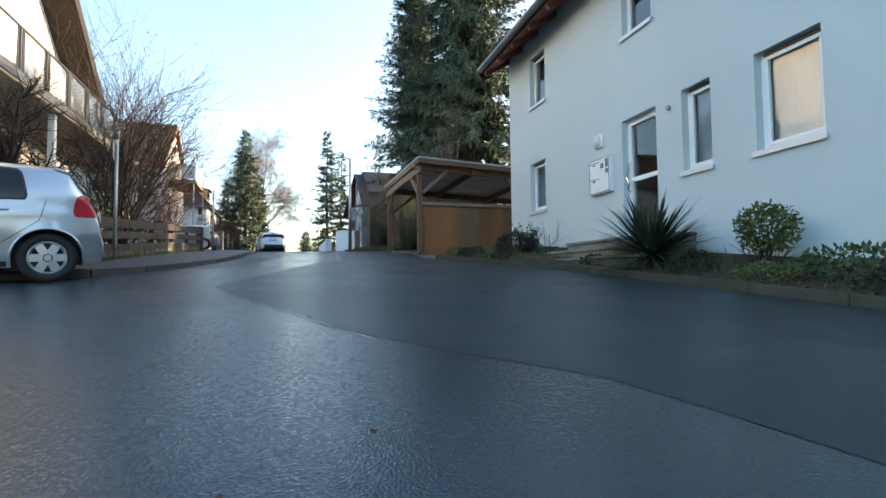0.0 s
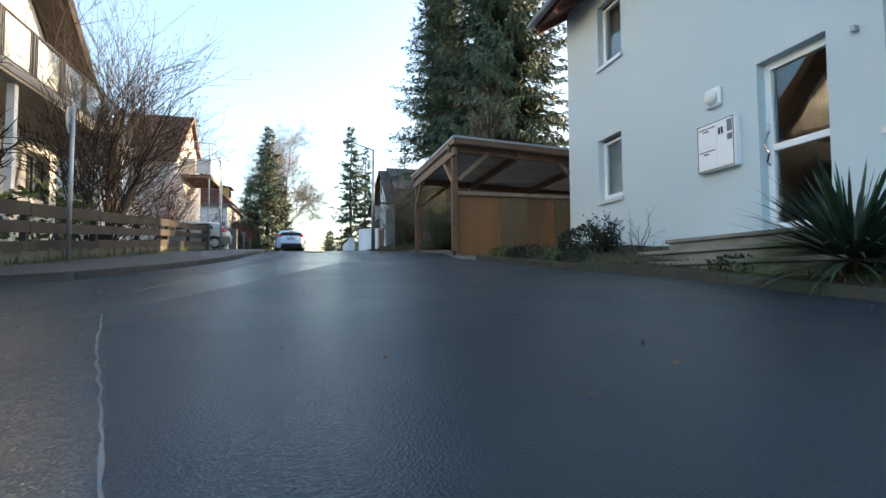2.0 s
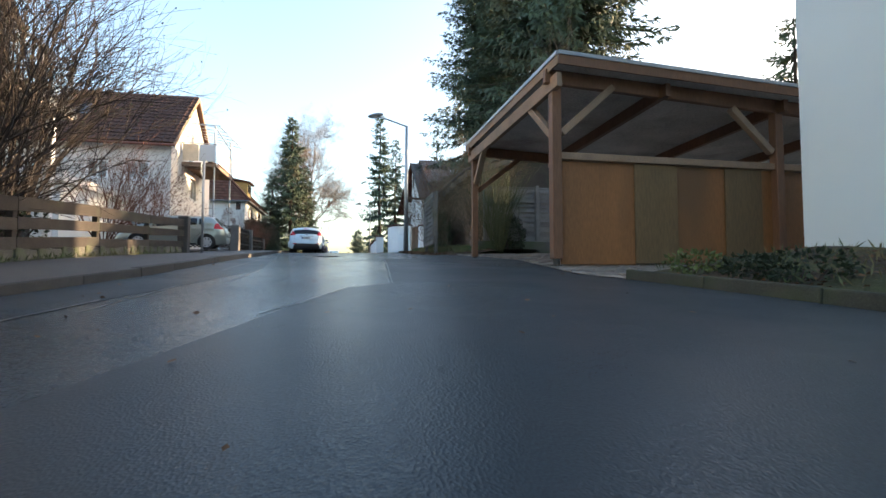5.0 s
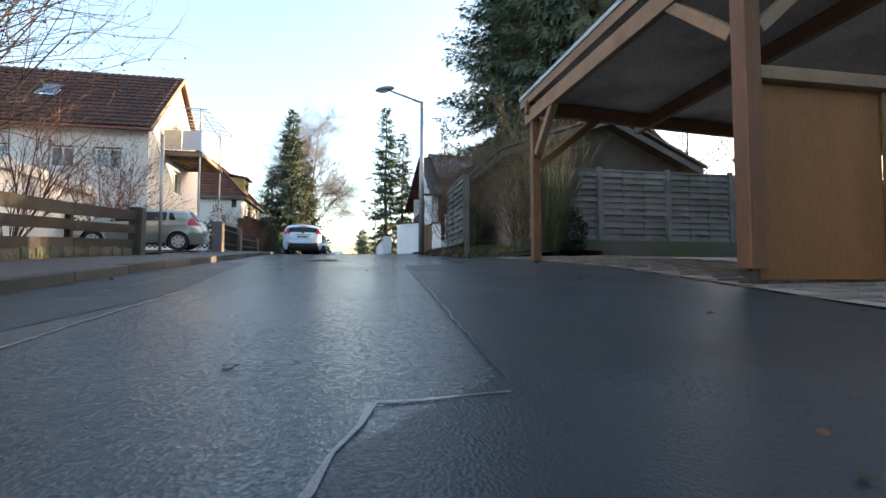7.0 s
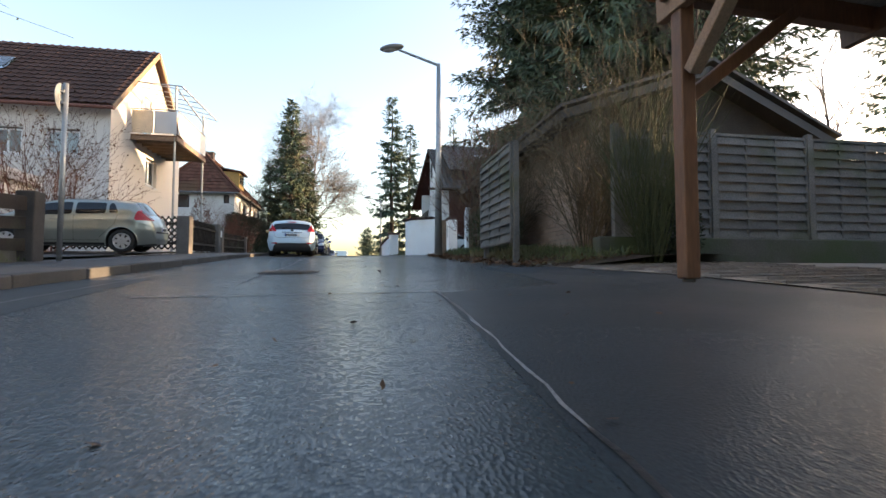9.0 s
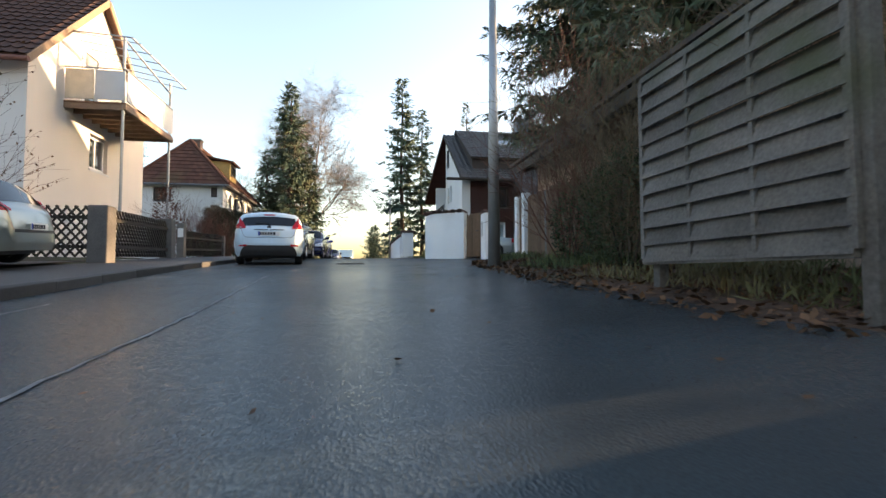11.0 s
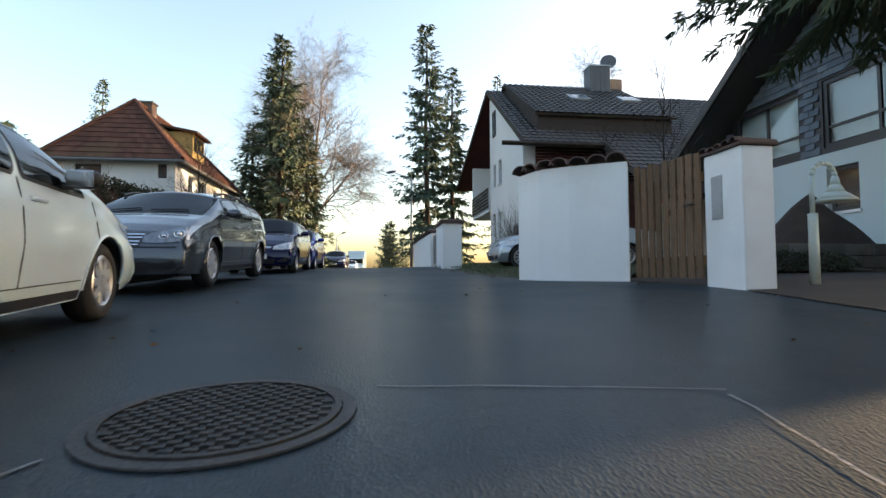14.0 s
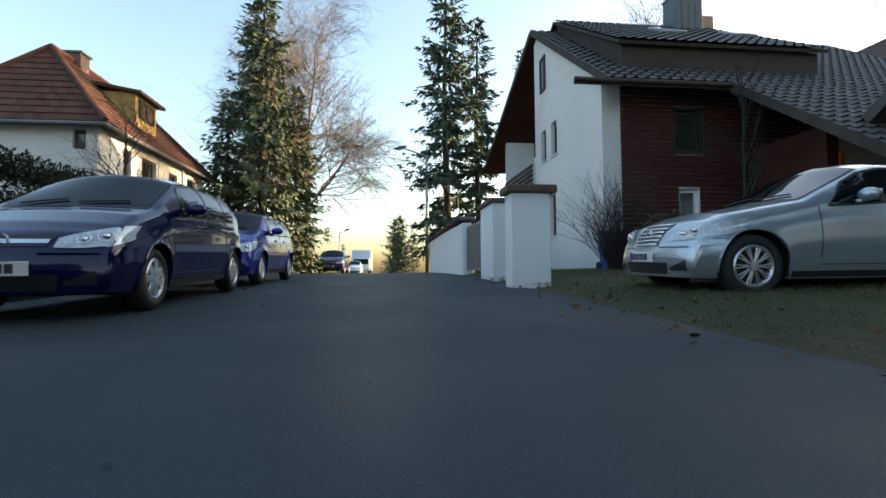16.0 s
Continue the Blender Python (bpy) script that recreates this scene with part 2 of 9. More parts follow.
LAMP_RED = mat("red_lamp_lens", (0.40, 0.006, 0.014), 0.25, 0.1, 8, 90, 0.05, coat=0.25, spec=0.3)
BARGE = mat("dark_brown_bargeboard", (0.022, 0.017, 0.015), 0.7, 0.3, 3, 60, 0.2, spec=0.18)
CLADDING = mat("dark_metal_cladding", (0.085, 0.095, 0.105), 0.55, 0.15, 3, 60, 0.1, metal=0.2)
LAMP_DARK = mat("smoked_headlight", (0.22, 0.235, 0.25), 0.1, 0.5, 20, 60, 0.1, metal=0.6, coat=1.0)
DARK_STEEL = mat("dark_painted_steel", (0.03, 0.032, 0.036), 0.45, 0.15, 3, 60, 0.1)
LAMP_CLEAR = mat("clear_lamp_lens", (0.5, 0.53, 0.55), 0.12, 0.35, 14, 40, 0.1, metal=0.3, coat=1.0)
CAR_GLASS = mat("tinted_car_glass", (0.006, 0.008, 0.010), 0.03, 0.2, 2, 30, 0.0, spec=0.5)
SCREEN_GLASS = mat("windscreen_glass", (0.006, 0.008, 0.011), 0.03, 0.2, 2, 30, 0.0, spec=0.1)
PLATE = mat("white_plate", (0.72, 0.72, 0.70), 0.5, 0.03, 8, 90, 0.03)
INK = mat("dark_lettering", (0.02, 0.02, 0.025), 0.6, 0.1, 8, 90, 0.03)
PLATE_BLUE = mat("blue_plate_band", (0.02, 0.06, 0.30), 0.5, 0.05, 8, 90, 0.03)
NEEDLE = mat("spruce_needles", (0.055, 0.085, 0.048), 0.75, 0.4, 0.8, 9, 0.0, island=0.35, stain=(0.085, 0.078, 0.028), stain_at=0.62)
NEEDLE_FAR = mat("fir_needles", (0.045, 0.08, 0.05), 0.75, 0.4, 0.8, 9, 0.0, island=0.35)
LEAF = mat("green_leaves", (0.085, 0.105, 0.034), 0.55, 0.4, 2, 20, 0.0, island=0.4, spec=0.18, stain=(0.16, 0.12, 0.03), stain_at=0.66)
LEAF_DARK = mat("dark_shrub_leaves", (0.026, 0.036, 0.02), 0.65, 0.4, 2, 20, 0.0, island=0.4, spec=0.18)
LEAF_YUCCA = mat("yucca_blades", (0.035, 0.058, 0.035), 0.5, 0.35, 2, 20, 0.0, island=0.4, spec=0.18)
LEAF_DEAD = mat("dead_leaves", (0.10, 0.055, 0.03), 0.85, 0.4, 2, 20, 0.0, island=0.5, spec=0.18)
GRASS = mat("rough_grass", (0.06, 0.085, 0.03), 0.8, 0.4, 1, 12, 0.0, island=0.4, stain=(0.13, 0.11, 0.05), stain_at=0.58)
BARK = mat("dark_bark", (0.055, 0.042, 0.034), 0.95, 0.4, 4, 40, 0.8, 0.02, stretch=(1, 1, 0.3), spec=0.18)
TWIG = mat("bare_twigs", (0.036, 0.030, 0.027), 0.9, 0.3, 3, 30, 0.2, spec=0.18)
TWIG_RED = mat("reddish_bare_twigs", (0.12, 0.06, 0.045), 0.9, 0.3, 3, 30, 0.2, spec=0.18)
BIRCH = mat("birch_twigs", (0.135, 0.11, 0.09), 0.9, 0.3, 3, 30, 0.2, spec=0.18)
IVY = mat("ivy_leaves", (0.045, 0.062, 0.03), 0.6, 0.4, 2, 20, 0.0, island=0.4, spec=0.18)

# ---- mesh helpers ----
def mesh_of(bm, name, material, smooth=False):
    me = bpy.data.meshes.new(name)
    bmesh.ops.recalc_face_normals(bm, faces=bm.faces)
    bm.to_mesh(me)
    bm.free()
    me.materials.append(material)
    if smooth:
        me.polygons.foreach_set("use_smooth", [True] * len(me.polygons))
    return me


def part(name, bm, material, parent=None, label="", m=None, smooth=False, kind=""):
    """One mesh object under a thing or a part; a top-level one without a parent."""
    ob = new(name, mesh_of(bm, name, material, smooth))
    ob.parent = parent
    if m is not None:
        ob.matrix_local = m
    return tagged(ob, label=label, kind=kind)


def raw(name, verts, faces, material, parent=None, label="", kind="", smooth=False):
    me = bpy.data.meshes.new(name)
    me.from_pydata(verts, [], faces)
    me.materials.append(material)
    if smooth:
        me.polygons.foreach_set("use_smooth", [True] * len(me.polygons))
    ob = new(name, me)
    ob.parent = parent
    return tagged(ob, label=label, kind=kind)


def shared(name, me, parent, m):
    """A piece that shares its mesh with its like."""
    ob = new(name, me)
    ob.parent = parent
    ob.matrix_local = m
    return ob


def thing(name, m, label, category, group="", kind=""):
    ob = new(name)
    ob.empty_display_size = 0.2
    ob.matrix_world = m
    return tagged(ob, label, category, group, kind)


def box(bm, x0, x1, y0, y1, z0, z1, bevel=0.0):
    r = bmesh.ops.create_cube(bm, size=1.0, matrix=Matrix.Translation(((x0 + x1) / 2, (y0 + y1) / 2, (z0 + z1) / 2)) @ Matrix.Diagonal((x1 - x0, y1 - y0, z1 - z0, 1)))
    if bevel:
        edges = list({e for v in r["verts"] for e in v.link_edges})
        bmesh.ops.bevel(bm, geom=edges, offset=bevel, segments=2, profile=0.5, affect="EDGES")


def boxes(*dims, bevel=0.0):
    bm = bmesh.new()
    for d in dims:
        box(bm, *d, bevel=bevel)
    return bm


def beam(bm, a, b, w, h, up=(0, 0, 1), bevel=0.0):
    """A squared timber from a to b."""
    a, b = Vector(a), Vector(b)
    d = (b - a)
    z = d.normalized()
    x = Vector(up).cross(z)
    x = x.normalized() if x.length > 1e-4 else Vector((1, 0, 0))
    y = z.cross(x)
    m = Matrix((x, y, z)).transposed().to_4x4()
    m.translation = (a + b) / 2
    r = bmesh.ops.create_cube(bm, size=1.0, matrix=m @ Matrix.Diagonal((w, h, d.length, 1)))
    if bevel:
        bmesh.ops.bevel(bm, geom=list({e for v in r["verts"] for e in v.link_edges}), offset=bevel, segments=1, profile=0.5, affect="EDGES")


def rod(bm, a, b, r0, r1=None, seg=8):
    a, b = Vector(a), Vector(b)
    d = b - a
    q = d.to_track_quat("Z", "Y").to_matrix().to_4x4()
    q.translation = (a + b) / 2
    bmesh.ops.create_cone(bm, cap_ends=True, segments=seg, radius1=r0, radius2=r0 if r1 is None else r1, depth=d.length, matrix=q)


def pipe(bm, pts, r, seg=6):
    """One connected tube along points."""
    pts = [Vector(p) for p in pts]
    rows = []
    for i, p in enumerate(pts):
        d = (pts[min(i + 1, len(pts) - 1)] - pts[max(i - 1, 0)]).normalized()
        q = d.to_track_quat("Z", "Y")
        rows.append([bm.verts.new(p + q @ Vector((r * math.cos(2 * math.pi * k / seg), r * math.sin(2 * math.pi * k / seg), 0))) for k in range(seg)])
    for a, b in zip(rows, rows[1:]):
        for k in range(seg):
            bm.faces.new((a[k], a[(k + 1) % seg], b[(k + 1) % seg], b[k]))
    bm.faces.new(rows[0][::-1])
    bm.faces.new(rows[-1])


def frame_ring(x0, x1, y0, y1, z0, z1, rim):
    """A rectangular frame in one piece, standing in the xz plane."""
    bm = bmesh.new()
    rows = [[bm.verts.new((x, y, z)) for x, z in ((a, c), (b, c), (b, d), (a, d))] for a, b, c, d, y in ((x0, x1, z0, z1, y0), (x0 + rim, x1 - rim, z0 + rim, z1 - rim, y0), (x0 + rim, x1 - rim, z0 + rim, z1 - rim, y1), (x0, x1, z0, z1, y1))]
    for a, b in zip(rows, rows[1:] + rows[:1]):
        for k in range(4):
            bm.faces.new((a[k], a[(k + 1) % 4], b[(k + 1) % 4], b[k]))
    bmesh.ops.recalc_face_normals(bm, faces=bm.faces)
    return bm


def slab(bm, pts, thick):
    """A flat polygon with a thickness below it."""
    pts = [Vector(p) for p in pts]
    n = (pts[1] - pts[0]).cross(pts[-1] - pts[0]).normalized()
    if n.z < 0:
        n = -n
    top = [bm.verts.new(p) for p in pts]
    low = [bm.verts.new(p - n * thick) for p in pts]
    bm.faces.new(top)
    bm.faces.new(low[::-1])
    for i in range(len(pts)):
        j = (i + 1) % len(pts)
        bm.faces.new((top[i], top[j], low[j], low[i]))


def wall_grid(bm, p0, p1, z0, z1, thick, holes=(), start=0.0):
    """A wall in plan from p0 to p1, its outer face on that line, its body to the left of it, with openings (u0, u1, low, high) and their reveals."""
    p0, p1 = Vector((*p0, 0)), Vector((*p1, 0))
    u = (p1 - p0).normalized()
    inn = Vector((-u.y, u.x, 0)) * thick
    length = (p1 - p0).length
    us = sorted({start, length, *[h[0] for h in holes], *[h[1] for h in holes]})
    zs = sorted({z0, z1, *[h[2] for h in holes], *[h[3] for h in holes]})
    solid = {}
    for i in range(len(us) - 1):
        for k in range(len(zs) - 1):
            cu, cz = (us[i] + us[i + 1]) / 2, (zs[k] + zs[k + 1]) / 2
            solid[i, k] = not any(h[0] < cu < h[1] and h[2] < cz < h[3] for h in holes)
    vs = {}

    def v(i, k, s):
        if (i, k, s) not in vs:
            vs[i, k, s] = bm.verts.new(p0 + u * us[i] + inn * s + Vector((0, 0, zs[k])))
        return vs[i, k, s]

    for (i, k), on in solid.items():
        if not on:
            continue
        bm.faces.new((v(i, k, 0), v(i + 1, k, 0), v(i + 1, k + 1, 0), v(i, k + 1, 0)))
        bm.faces.new((v(i, k, 1), v(i, k + 1, 1), v(i + 1, k + 1, 1), v(i + 1, k, 1)))
        for di, dk, a, b in ((-1, 0, (i, k), (i, k + 1)), (1, 0, (i + 1, k), (i + 1, k + 1)), (0, -1, (i, k), (i + 1, k)), (0, 1, (i, k + 1), (i + 1, k + 1))):
            if not solid.get((i + di, k + dk), False):
                bm.faces.new((v(*a, 0), v(*b, 0), v(*b, 1), v(*a, 1)))


def along(p0, p1, u, z, inset=0.0):
    """The pose of a fitting in a wall from p0 to p1: x along the wall, y into it, z up."""
    d = Vector((p1[0] - p0[0], p1[1] - p0[1], 0)).normalized()
    n = Vector((-d.y, d.x, 0))
    m = Matrix((d, n, Vector((0, 0, 1)))).transposed().to_4x4()
    m.translation = Vector((p0[0], p0[1], z)) + d * u + n * inset
    return m


def window(parent, m, w, h, frame_mat=FRAME, bars=(), cross=(), sill=True, pane_backing=None, rim=0.06, pane_mat=None, head=True):
    """A window in its reveal: frame with panes, sill, the roller-shutter head, and behind it curtains or a dark sheet
    for the room's shade.
    """
    win = part("window", frame_ring(0, w, 0, 0.07, 0, h, rim), frame_mat, parent, m=m)
    for b in bars:
        part("mullion", boxes((b - rim * 0.5, b + rim * 0.5, 0.004, 0.066, rim, h - rim)), frame_mat, win)
    for c in cross:
        part("transom", boxes((rim, w - rim, 0.006, 0.064, c - rim * 0.45, c + rim * 0.45)), frame_mat, win)
    part("sash", frame_ring(rim, w - rim, -0.012, 0.03, rim, h - rim, 0.045), frame_mat, win)
    part("pane", boxes((rim, w - rim, 0.034, 0.042, rim, h - rim)), pane_mat or GLASS, win)
    # without curtains, a dark sheet stands for the unlit room
    part("pane_backing", boxes((0.02, w - 0.02, 0.16, 0.18, 0.02, h - 0.02)), pane_backing or ROOM_SHADE, win)
    if head:
        part("shutter_slot", boxes((rim, w - rim, -0.03, -0.002, h - 0.05, h - 0.012)), FRAME_DARK, win)
    if sill:
        part("sill", boxes((-0.04, w + 0.04, -0.16, 0.0, -0.045, -0.005), (-0.04, w + 0.04, -0.165, -0.15, -0.075, -0.03)), SILL, win)
    return win


def tiled(name, origin, across, down, width, length, material, parent, label="", col=0.30, row=0.36, wave=0.035, kind="", sub=4):
    """A slope of pantiles: waves across, a step at every row; origin is a top corner."""
    origin, across, down = Vector(origin), Vector(across).normalized(), Vector(down).normalized()
    up = across.cross(down)
    if up.z < 0:
        up = -up
    ncol, nrow = max(2, round(width / col)), max(1, round(length / row))
    verts, faces = [], []
    k = ncol * sub + 1
    jig = random.Random(7)
    for r in range(nrow):
        for edge in (0, 1):
            s = (r + edge) * length / nrow + (0.03 if edge else 0)
            lift = 0.012 if edge == 0 else 0.05
            for c in range(k):
                w = math.sin(c / sub * 2 * math.pi)
                p = origin + across * (c * width / (k - 1)) + down * s + up * (lift + wave * max(w, -0.35) + jig.uniform(-0.003, 0.003))
                verts.append(p)
        b = r * 2 * k
        for c in range(k - 1):
            faces.append((b + c, b + c + 1, b + k + c + 1, b + k + c))
        if r:
            pb = b - k
            for c in range(k - 1):
                faces.append((pb + c, pb + c + 1, b + c + 1, b + c))
    return raw(name, [v[:] for v in verts], faces, material, parent, label, kind)


def ring(bm, m, r_out, r_in, depth, seg=24):
    """A flat-sided ring lying in the xy plane of m."""
    rows = []
    for r, z in ((r_in, 0), (r_out, 0), (r_out, depth), (r_in, depth)):
        rows.append([bm.verts.new(m @ Vector((r * math.cos(2 * math.pi * i / seg), r * math.sin(2 * math.pi * i / seg), z))) for i in range(seg)])
    for a in range(4):
        for i in range(seg):
            j = (i + 1) % seg
            bm.faces.new((rows[a][i], rows[a][j], rows[(a + 1) % 4][j], rows[(a + 1) % 4][i]))


# ---- the lie of the land ----
GY = [-60, -10, 0, 3.5, 12.6, 17.8, 24.2, 31.4, 36, 39.5, 43, 47, 52, 63, 75, 105, 230, 900]
GZ = [-4.6, -0.72, 0.06, 0.32, 1.0, 1.40, 1.79, 2.14, 2.34, 2.48, 2.61, 2.70, 2.76, 2.79, 2.75, 2.4, 0, -14]


def g(x, y):
    """The road's height: it climbs to a crest and falls a little to the left."""
    z = sum(np.interp(y + d, GY, GZ) for d in (-1.6, -0.8, 0, 0.8, 1.6)) / 5
    fall = [0.01, 0.02, 0.01, 0, 0, 0, 0] if x < 1.2 else [0.01, 0.02, 0.03, 0.02, 0.015, 0.01, 0]
    return float(z + np.interp(y, [0, 25, 28, 33, 52, 70, 110], fall) * (min(max(x, -4), 6) - 1.2))


def strip(name, lines, ys, material, lift, label="", kind="structure", parent=None, fade=None):
    """A sheet on the land between plan lines x(y), at a lift above the road's height."""
    verts, faces = [], []
    k = len(lines)
    for y in ys:
        for f in lines:
            x = f(y)
            verts.append((x, y, g(x, y) + (lift(x, y) if callable(lift) else lift)))
    for r in range(len(ys) - 1):
        for c in range(k - 1):
            faces.append((r * k + c, r * k + c + 1, r * k + k + c + 1, r * k + k + c))
    return raw(name, verts, faces, material, parent, label, kind, smooth=True)


def poly(points):
    """x(y) along a plan polyline of (y, x)."""
    ys, xs = zip(*points)
    return lambda y: float(np.interp(y, ys, xs))


def between(f, h, n):
    return [lambda y, s=i / n: f(y) * (1 - s) + h(y) * s for i in range(n + 1)]


def steps(a, b, d):
    n = max(1, round((b - a) / d))
    return [a + (b - a) * i / n for i in range(n + 1)]

# ---- ground, road, pavement ----
KL = poly([(7.6, -3.6), (8.0, -2.8), (8.6, -2.3), (9.6, -1.9), (11.5, -1.5), (14, -1.22), (20, -1.2), (23, -1.35), (26, -1.6), (28.5, -1.71), (31.5, -1.74), (36, -1.98), (45, -2.05), (70, -2.4), (240, -2.6)])
KR = poly([(-60, 4.2), (2.5, 4.25), (4, 4.38), (7.5, 4.5), (8.6, 4.3), (9.3, 3.95), (11, 3.9), (12.4, 3.75), (13.3, 3.55), (14.4, 3.74), (16.8, 4.1), (19, 4.0), (20.5, 3.6), (22, 3.2), (25, 3.2), (28, 3.4), (30.5, 4.0), (33, 4.6), (34.6, 4.95), (35.8, 4.6), (37.2, 3.5), (38.5, 3.25), (41, 3.3), (42.5, 3.25), (58, 3.55), (240, 3.6)])
RL = poly([(-60, -9), (7.5, -9), (8.4, -2.6), (8.6, -2.3), (9.6, -1.9), (11.5, -1.5), (14, -1.22), (20, -1.2), (23, -1.35), (26, -1.6), (28.5, -1.71), (31.5, -1.74), (36, -1.98), (45, -2.05), (70, -2.4), (240, -2.6)])


def make_ground():
    xs = sorted({*steps(-14, 16, 1.0), *[s * v for v in (18, 24, 34, 50, 80, 140, 300, 700) for s in (-1, 1)]})
    ys = sorted({*steps(-60, 90, 1.5), 100, 115, 135, 160, 200, 260, 350, 500, 800})
    verts = [(x, y, g(x, y) - (0.06 if y < 130 else 0.3)) for y in ys for x in xs]
    k = len(xs)
    faces = [(r * k + c, r * k + c + 1, r * k + k + c + 1, r * k + k + c) for r in range(len(ys) - 1) for c in range(k - 1)]
    raw("ground", verts, faces, EARTH, label="grassy ground falling away with the street", kind="structure", smooth=True)


make_ground()
road_ys = sorted({*steps(-40, -2, 2.0), *steps(-2, 40, 0.4), *steps(40, 75, 1.5), *steps(75, 240, 8.0)})
strip("road", between(RL, KR, 14), road_ys, ASPHALT_OLD, 0.0, "damp dark grey asphalt road with patched areas")
strip("pavement", between(lambda y: -3.75 if y < 60 else -4.4, lambda y: KL(y) - 0.02, 3), [y for y in road_ys if y >= 7.7], PAVEMENT, 0.09, "brownish asphalt pavement along the road")


def new_asphalt(name, left, right, y0, y1):
    strip(name, between(left, right, 6), steps(y0, y1, 0.4), ASPHALT_NEW, 0.002, "smoother darker asphalt patch in the road", "structure")


new_asphalt("road_patch", poly([(-6, 2.6), (1.6, 1.2), (2.46, 0.6), (2.97, 0.3), (3.88, -0.02), (6.03, -0.78), (11.2, 0.62), (12.4, 1.0), (12.5, 1.32), (17.85, 1.66), (18.0, 2.6), (21, 2.7)]), lambda y: KR(y) - 0.03, -6, 20.6)
new_asphalt("road_patch", poly([(7, -1.9), (9.6, -1.86), (14, -1.2), (20, -1.18)]), poly([(7, -1.1), (7.44, -1.02), (11.6, -0.66), (12.5, -0.5), (14.7, -0.16), (20, -0.6)]), 9.7, 19.5)


def line_on_road(name, pts, width, material, lift, label, seed=1):
    """A narrow uneven band along a plan polyline."""
    rnd = random.Random(seed)
    verts, faces = [], []
    for (x0, y0), (x1, y1) in zip(pts, pts[1:]):
        d = Vector((x1 - x0, y1 - y0, 0))
        n = max(2, round(d.length / 0.12))
        side = Vector((-d.y, d.x, 0)).normalized()
        b = len(verts)
        for i in range(n + 1):
            c = Vector((x0, y0, 0)) + d * i / n
            w = width * rnd.uniform(0.45, 1.15) / 2
            o = side * rnd.uniform(-0.008, 0.008)
            for s in (-1, 1):
                p = c + side * s * w + o
                verts.append((p.x, p.y, g(p.x, p.y) + lift))
        faces += [(b + 2 * i, b + 2 * i + 1, b + 2 * i + 3, b + 2 * i + 2) for i in range(n)]
    return raw(name, verts, faces, material, None, label, "structure")


PALE = "pale chalky seam between asphalt patches"
line_on_road("road_seam", [(0.45, 2.62), (0.29, 2.97), (-0.03, 3.88), (-0.45, 5.0), (-0.8, 6.03)], 0.012, SEAM_PALE, 0.0045, PALE, 1)
line_on_road("road_seam", [(-1.04, 7.44), (-0.68, 11.6)], 0.018, SEAM_PALE, 0.0045, PALE, 2)
line_on_road("road_seam", [(-0.53, 11.0), (-0.5, 12.5)], 0.018, SEAM_PALE, 0.0045, PALE, 3)
line_on_road("road_seam", [(-0.15, 12.7), (-0.15, 14.8)], 0.018, SEAM_PALE, 0.0045, PALE, 4)
line_on_road("road_seam", [(0.45, 10.8), (0.62, 11.2), (1.0, 12.38)], 0.02, SEAM_PALE, 0.0045, PALE, 5)
line_on_road("road_seam", [(1.0, 12.38), (1.31, 12.4)], 0.018, SEAM_PALE, 0.0045, PALE, 6)
line_on_road("road_seam", [(1.33, 12.5), (1.55, 15.6)], 0.014, TAR, 0.0045, "dark joint between asphalt patches", 7)
line_on_road("road_seam", [(1.55, 15.6), (1.61, 16.6)], 0.012, SEAM, 0.0045, PALE, 14)
line_on_road("road_seam", [(1.61, 16.6), (1.66, 17.9)], 0.02, SEAM, 0.0045, PALE, 13)
line_on_road("road_seam", [(1.66, 17.87), (0.62, 17.85), (-0.1, 17.9)], 0.05, TAR, 0.005, "dark tar joint across the road", 8)
line_on_road("road_seam", [(0.3, 18.6), (0.25, 22.3), (0.24, 22.8), (0.0, 26.3)], 0.022, SEAM, 0.0045, PALE, 9)
line_on_road("road_seam", [(-0.62, 14.7), (-0.7, 19.0), (-0.9, 23.5)], 0.018, SEAM_PALE, 0.0045, PALE, 10)
line_on_road("road_seam", [(2.04, 29.17), (2.01, 28.35), (2.08, 27.72), (2.16, 27.04), (2.21, 26.5)], 0.011, SEAM, 0.0045, PALE, 15)
line_on_road("road_seam", [(2.02, 29.17), (2.14, 30.1), (2.38, 31.2)], 0.013, SEAM, 0.0045, PALE, 11)
line_on_road("road_seam", [(1.36, 31.52), (1.8, 31.42), (2.4, 31.25)], 0.014, SEAM, 0.0045, PALE, 12)
line_on_road("road_seam", [(0.46, 30.66), (0.66, 31.05)], 0.016, SEAM, 0.0045, PALE, 14)

# ---- beds and verges ----
def bed_lift(x, y):
    s = min(max((x - KR(y)) / (5.75 - KR(y)), 0), 1)
    return 0.07 + 0.27 * s + 0.03 * noise.noise((x * 2.1, y * 2.1, 0))


strip("flower_bed", between(lambda y: KR(y) + 0.09, lambda y: 5.85, 8), steps(-8, 12.35, 0.3), SOIL, bed_lift, "soil flower bed along the white house")
strip("verge", between(lambda y: KR(y) - 0.25, lambda y: 6.2, 8), steps(20.4, 31.4, 0.3), LITTER, lambda x, y: -0.03 if x < KR(y) - 0.1 else 0.012 + 0.12 * min(max((x - KR(y)) / 1.2, 0), 1) + 0.035 * noise.noise((x * 1.7, y * 1.7, 3)), "verge of soil and fallen leaves beside the road")
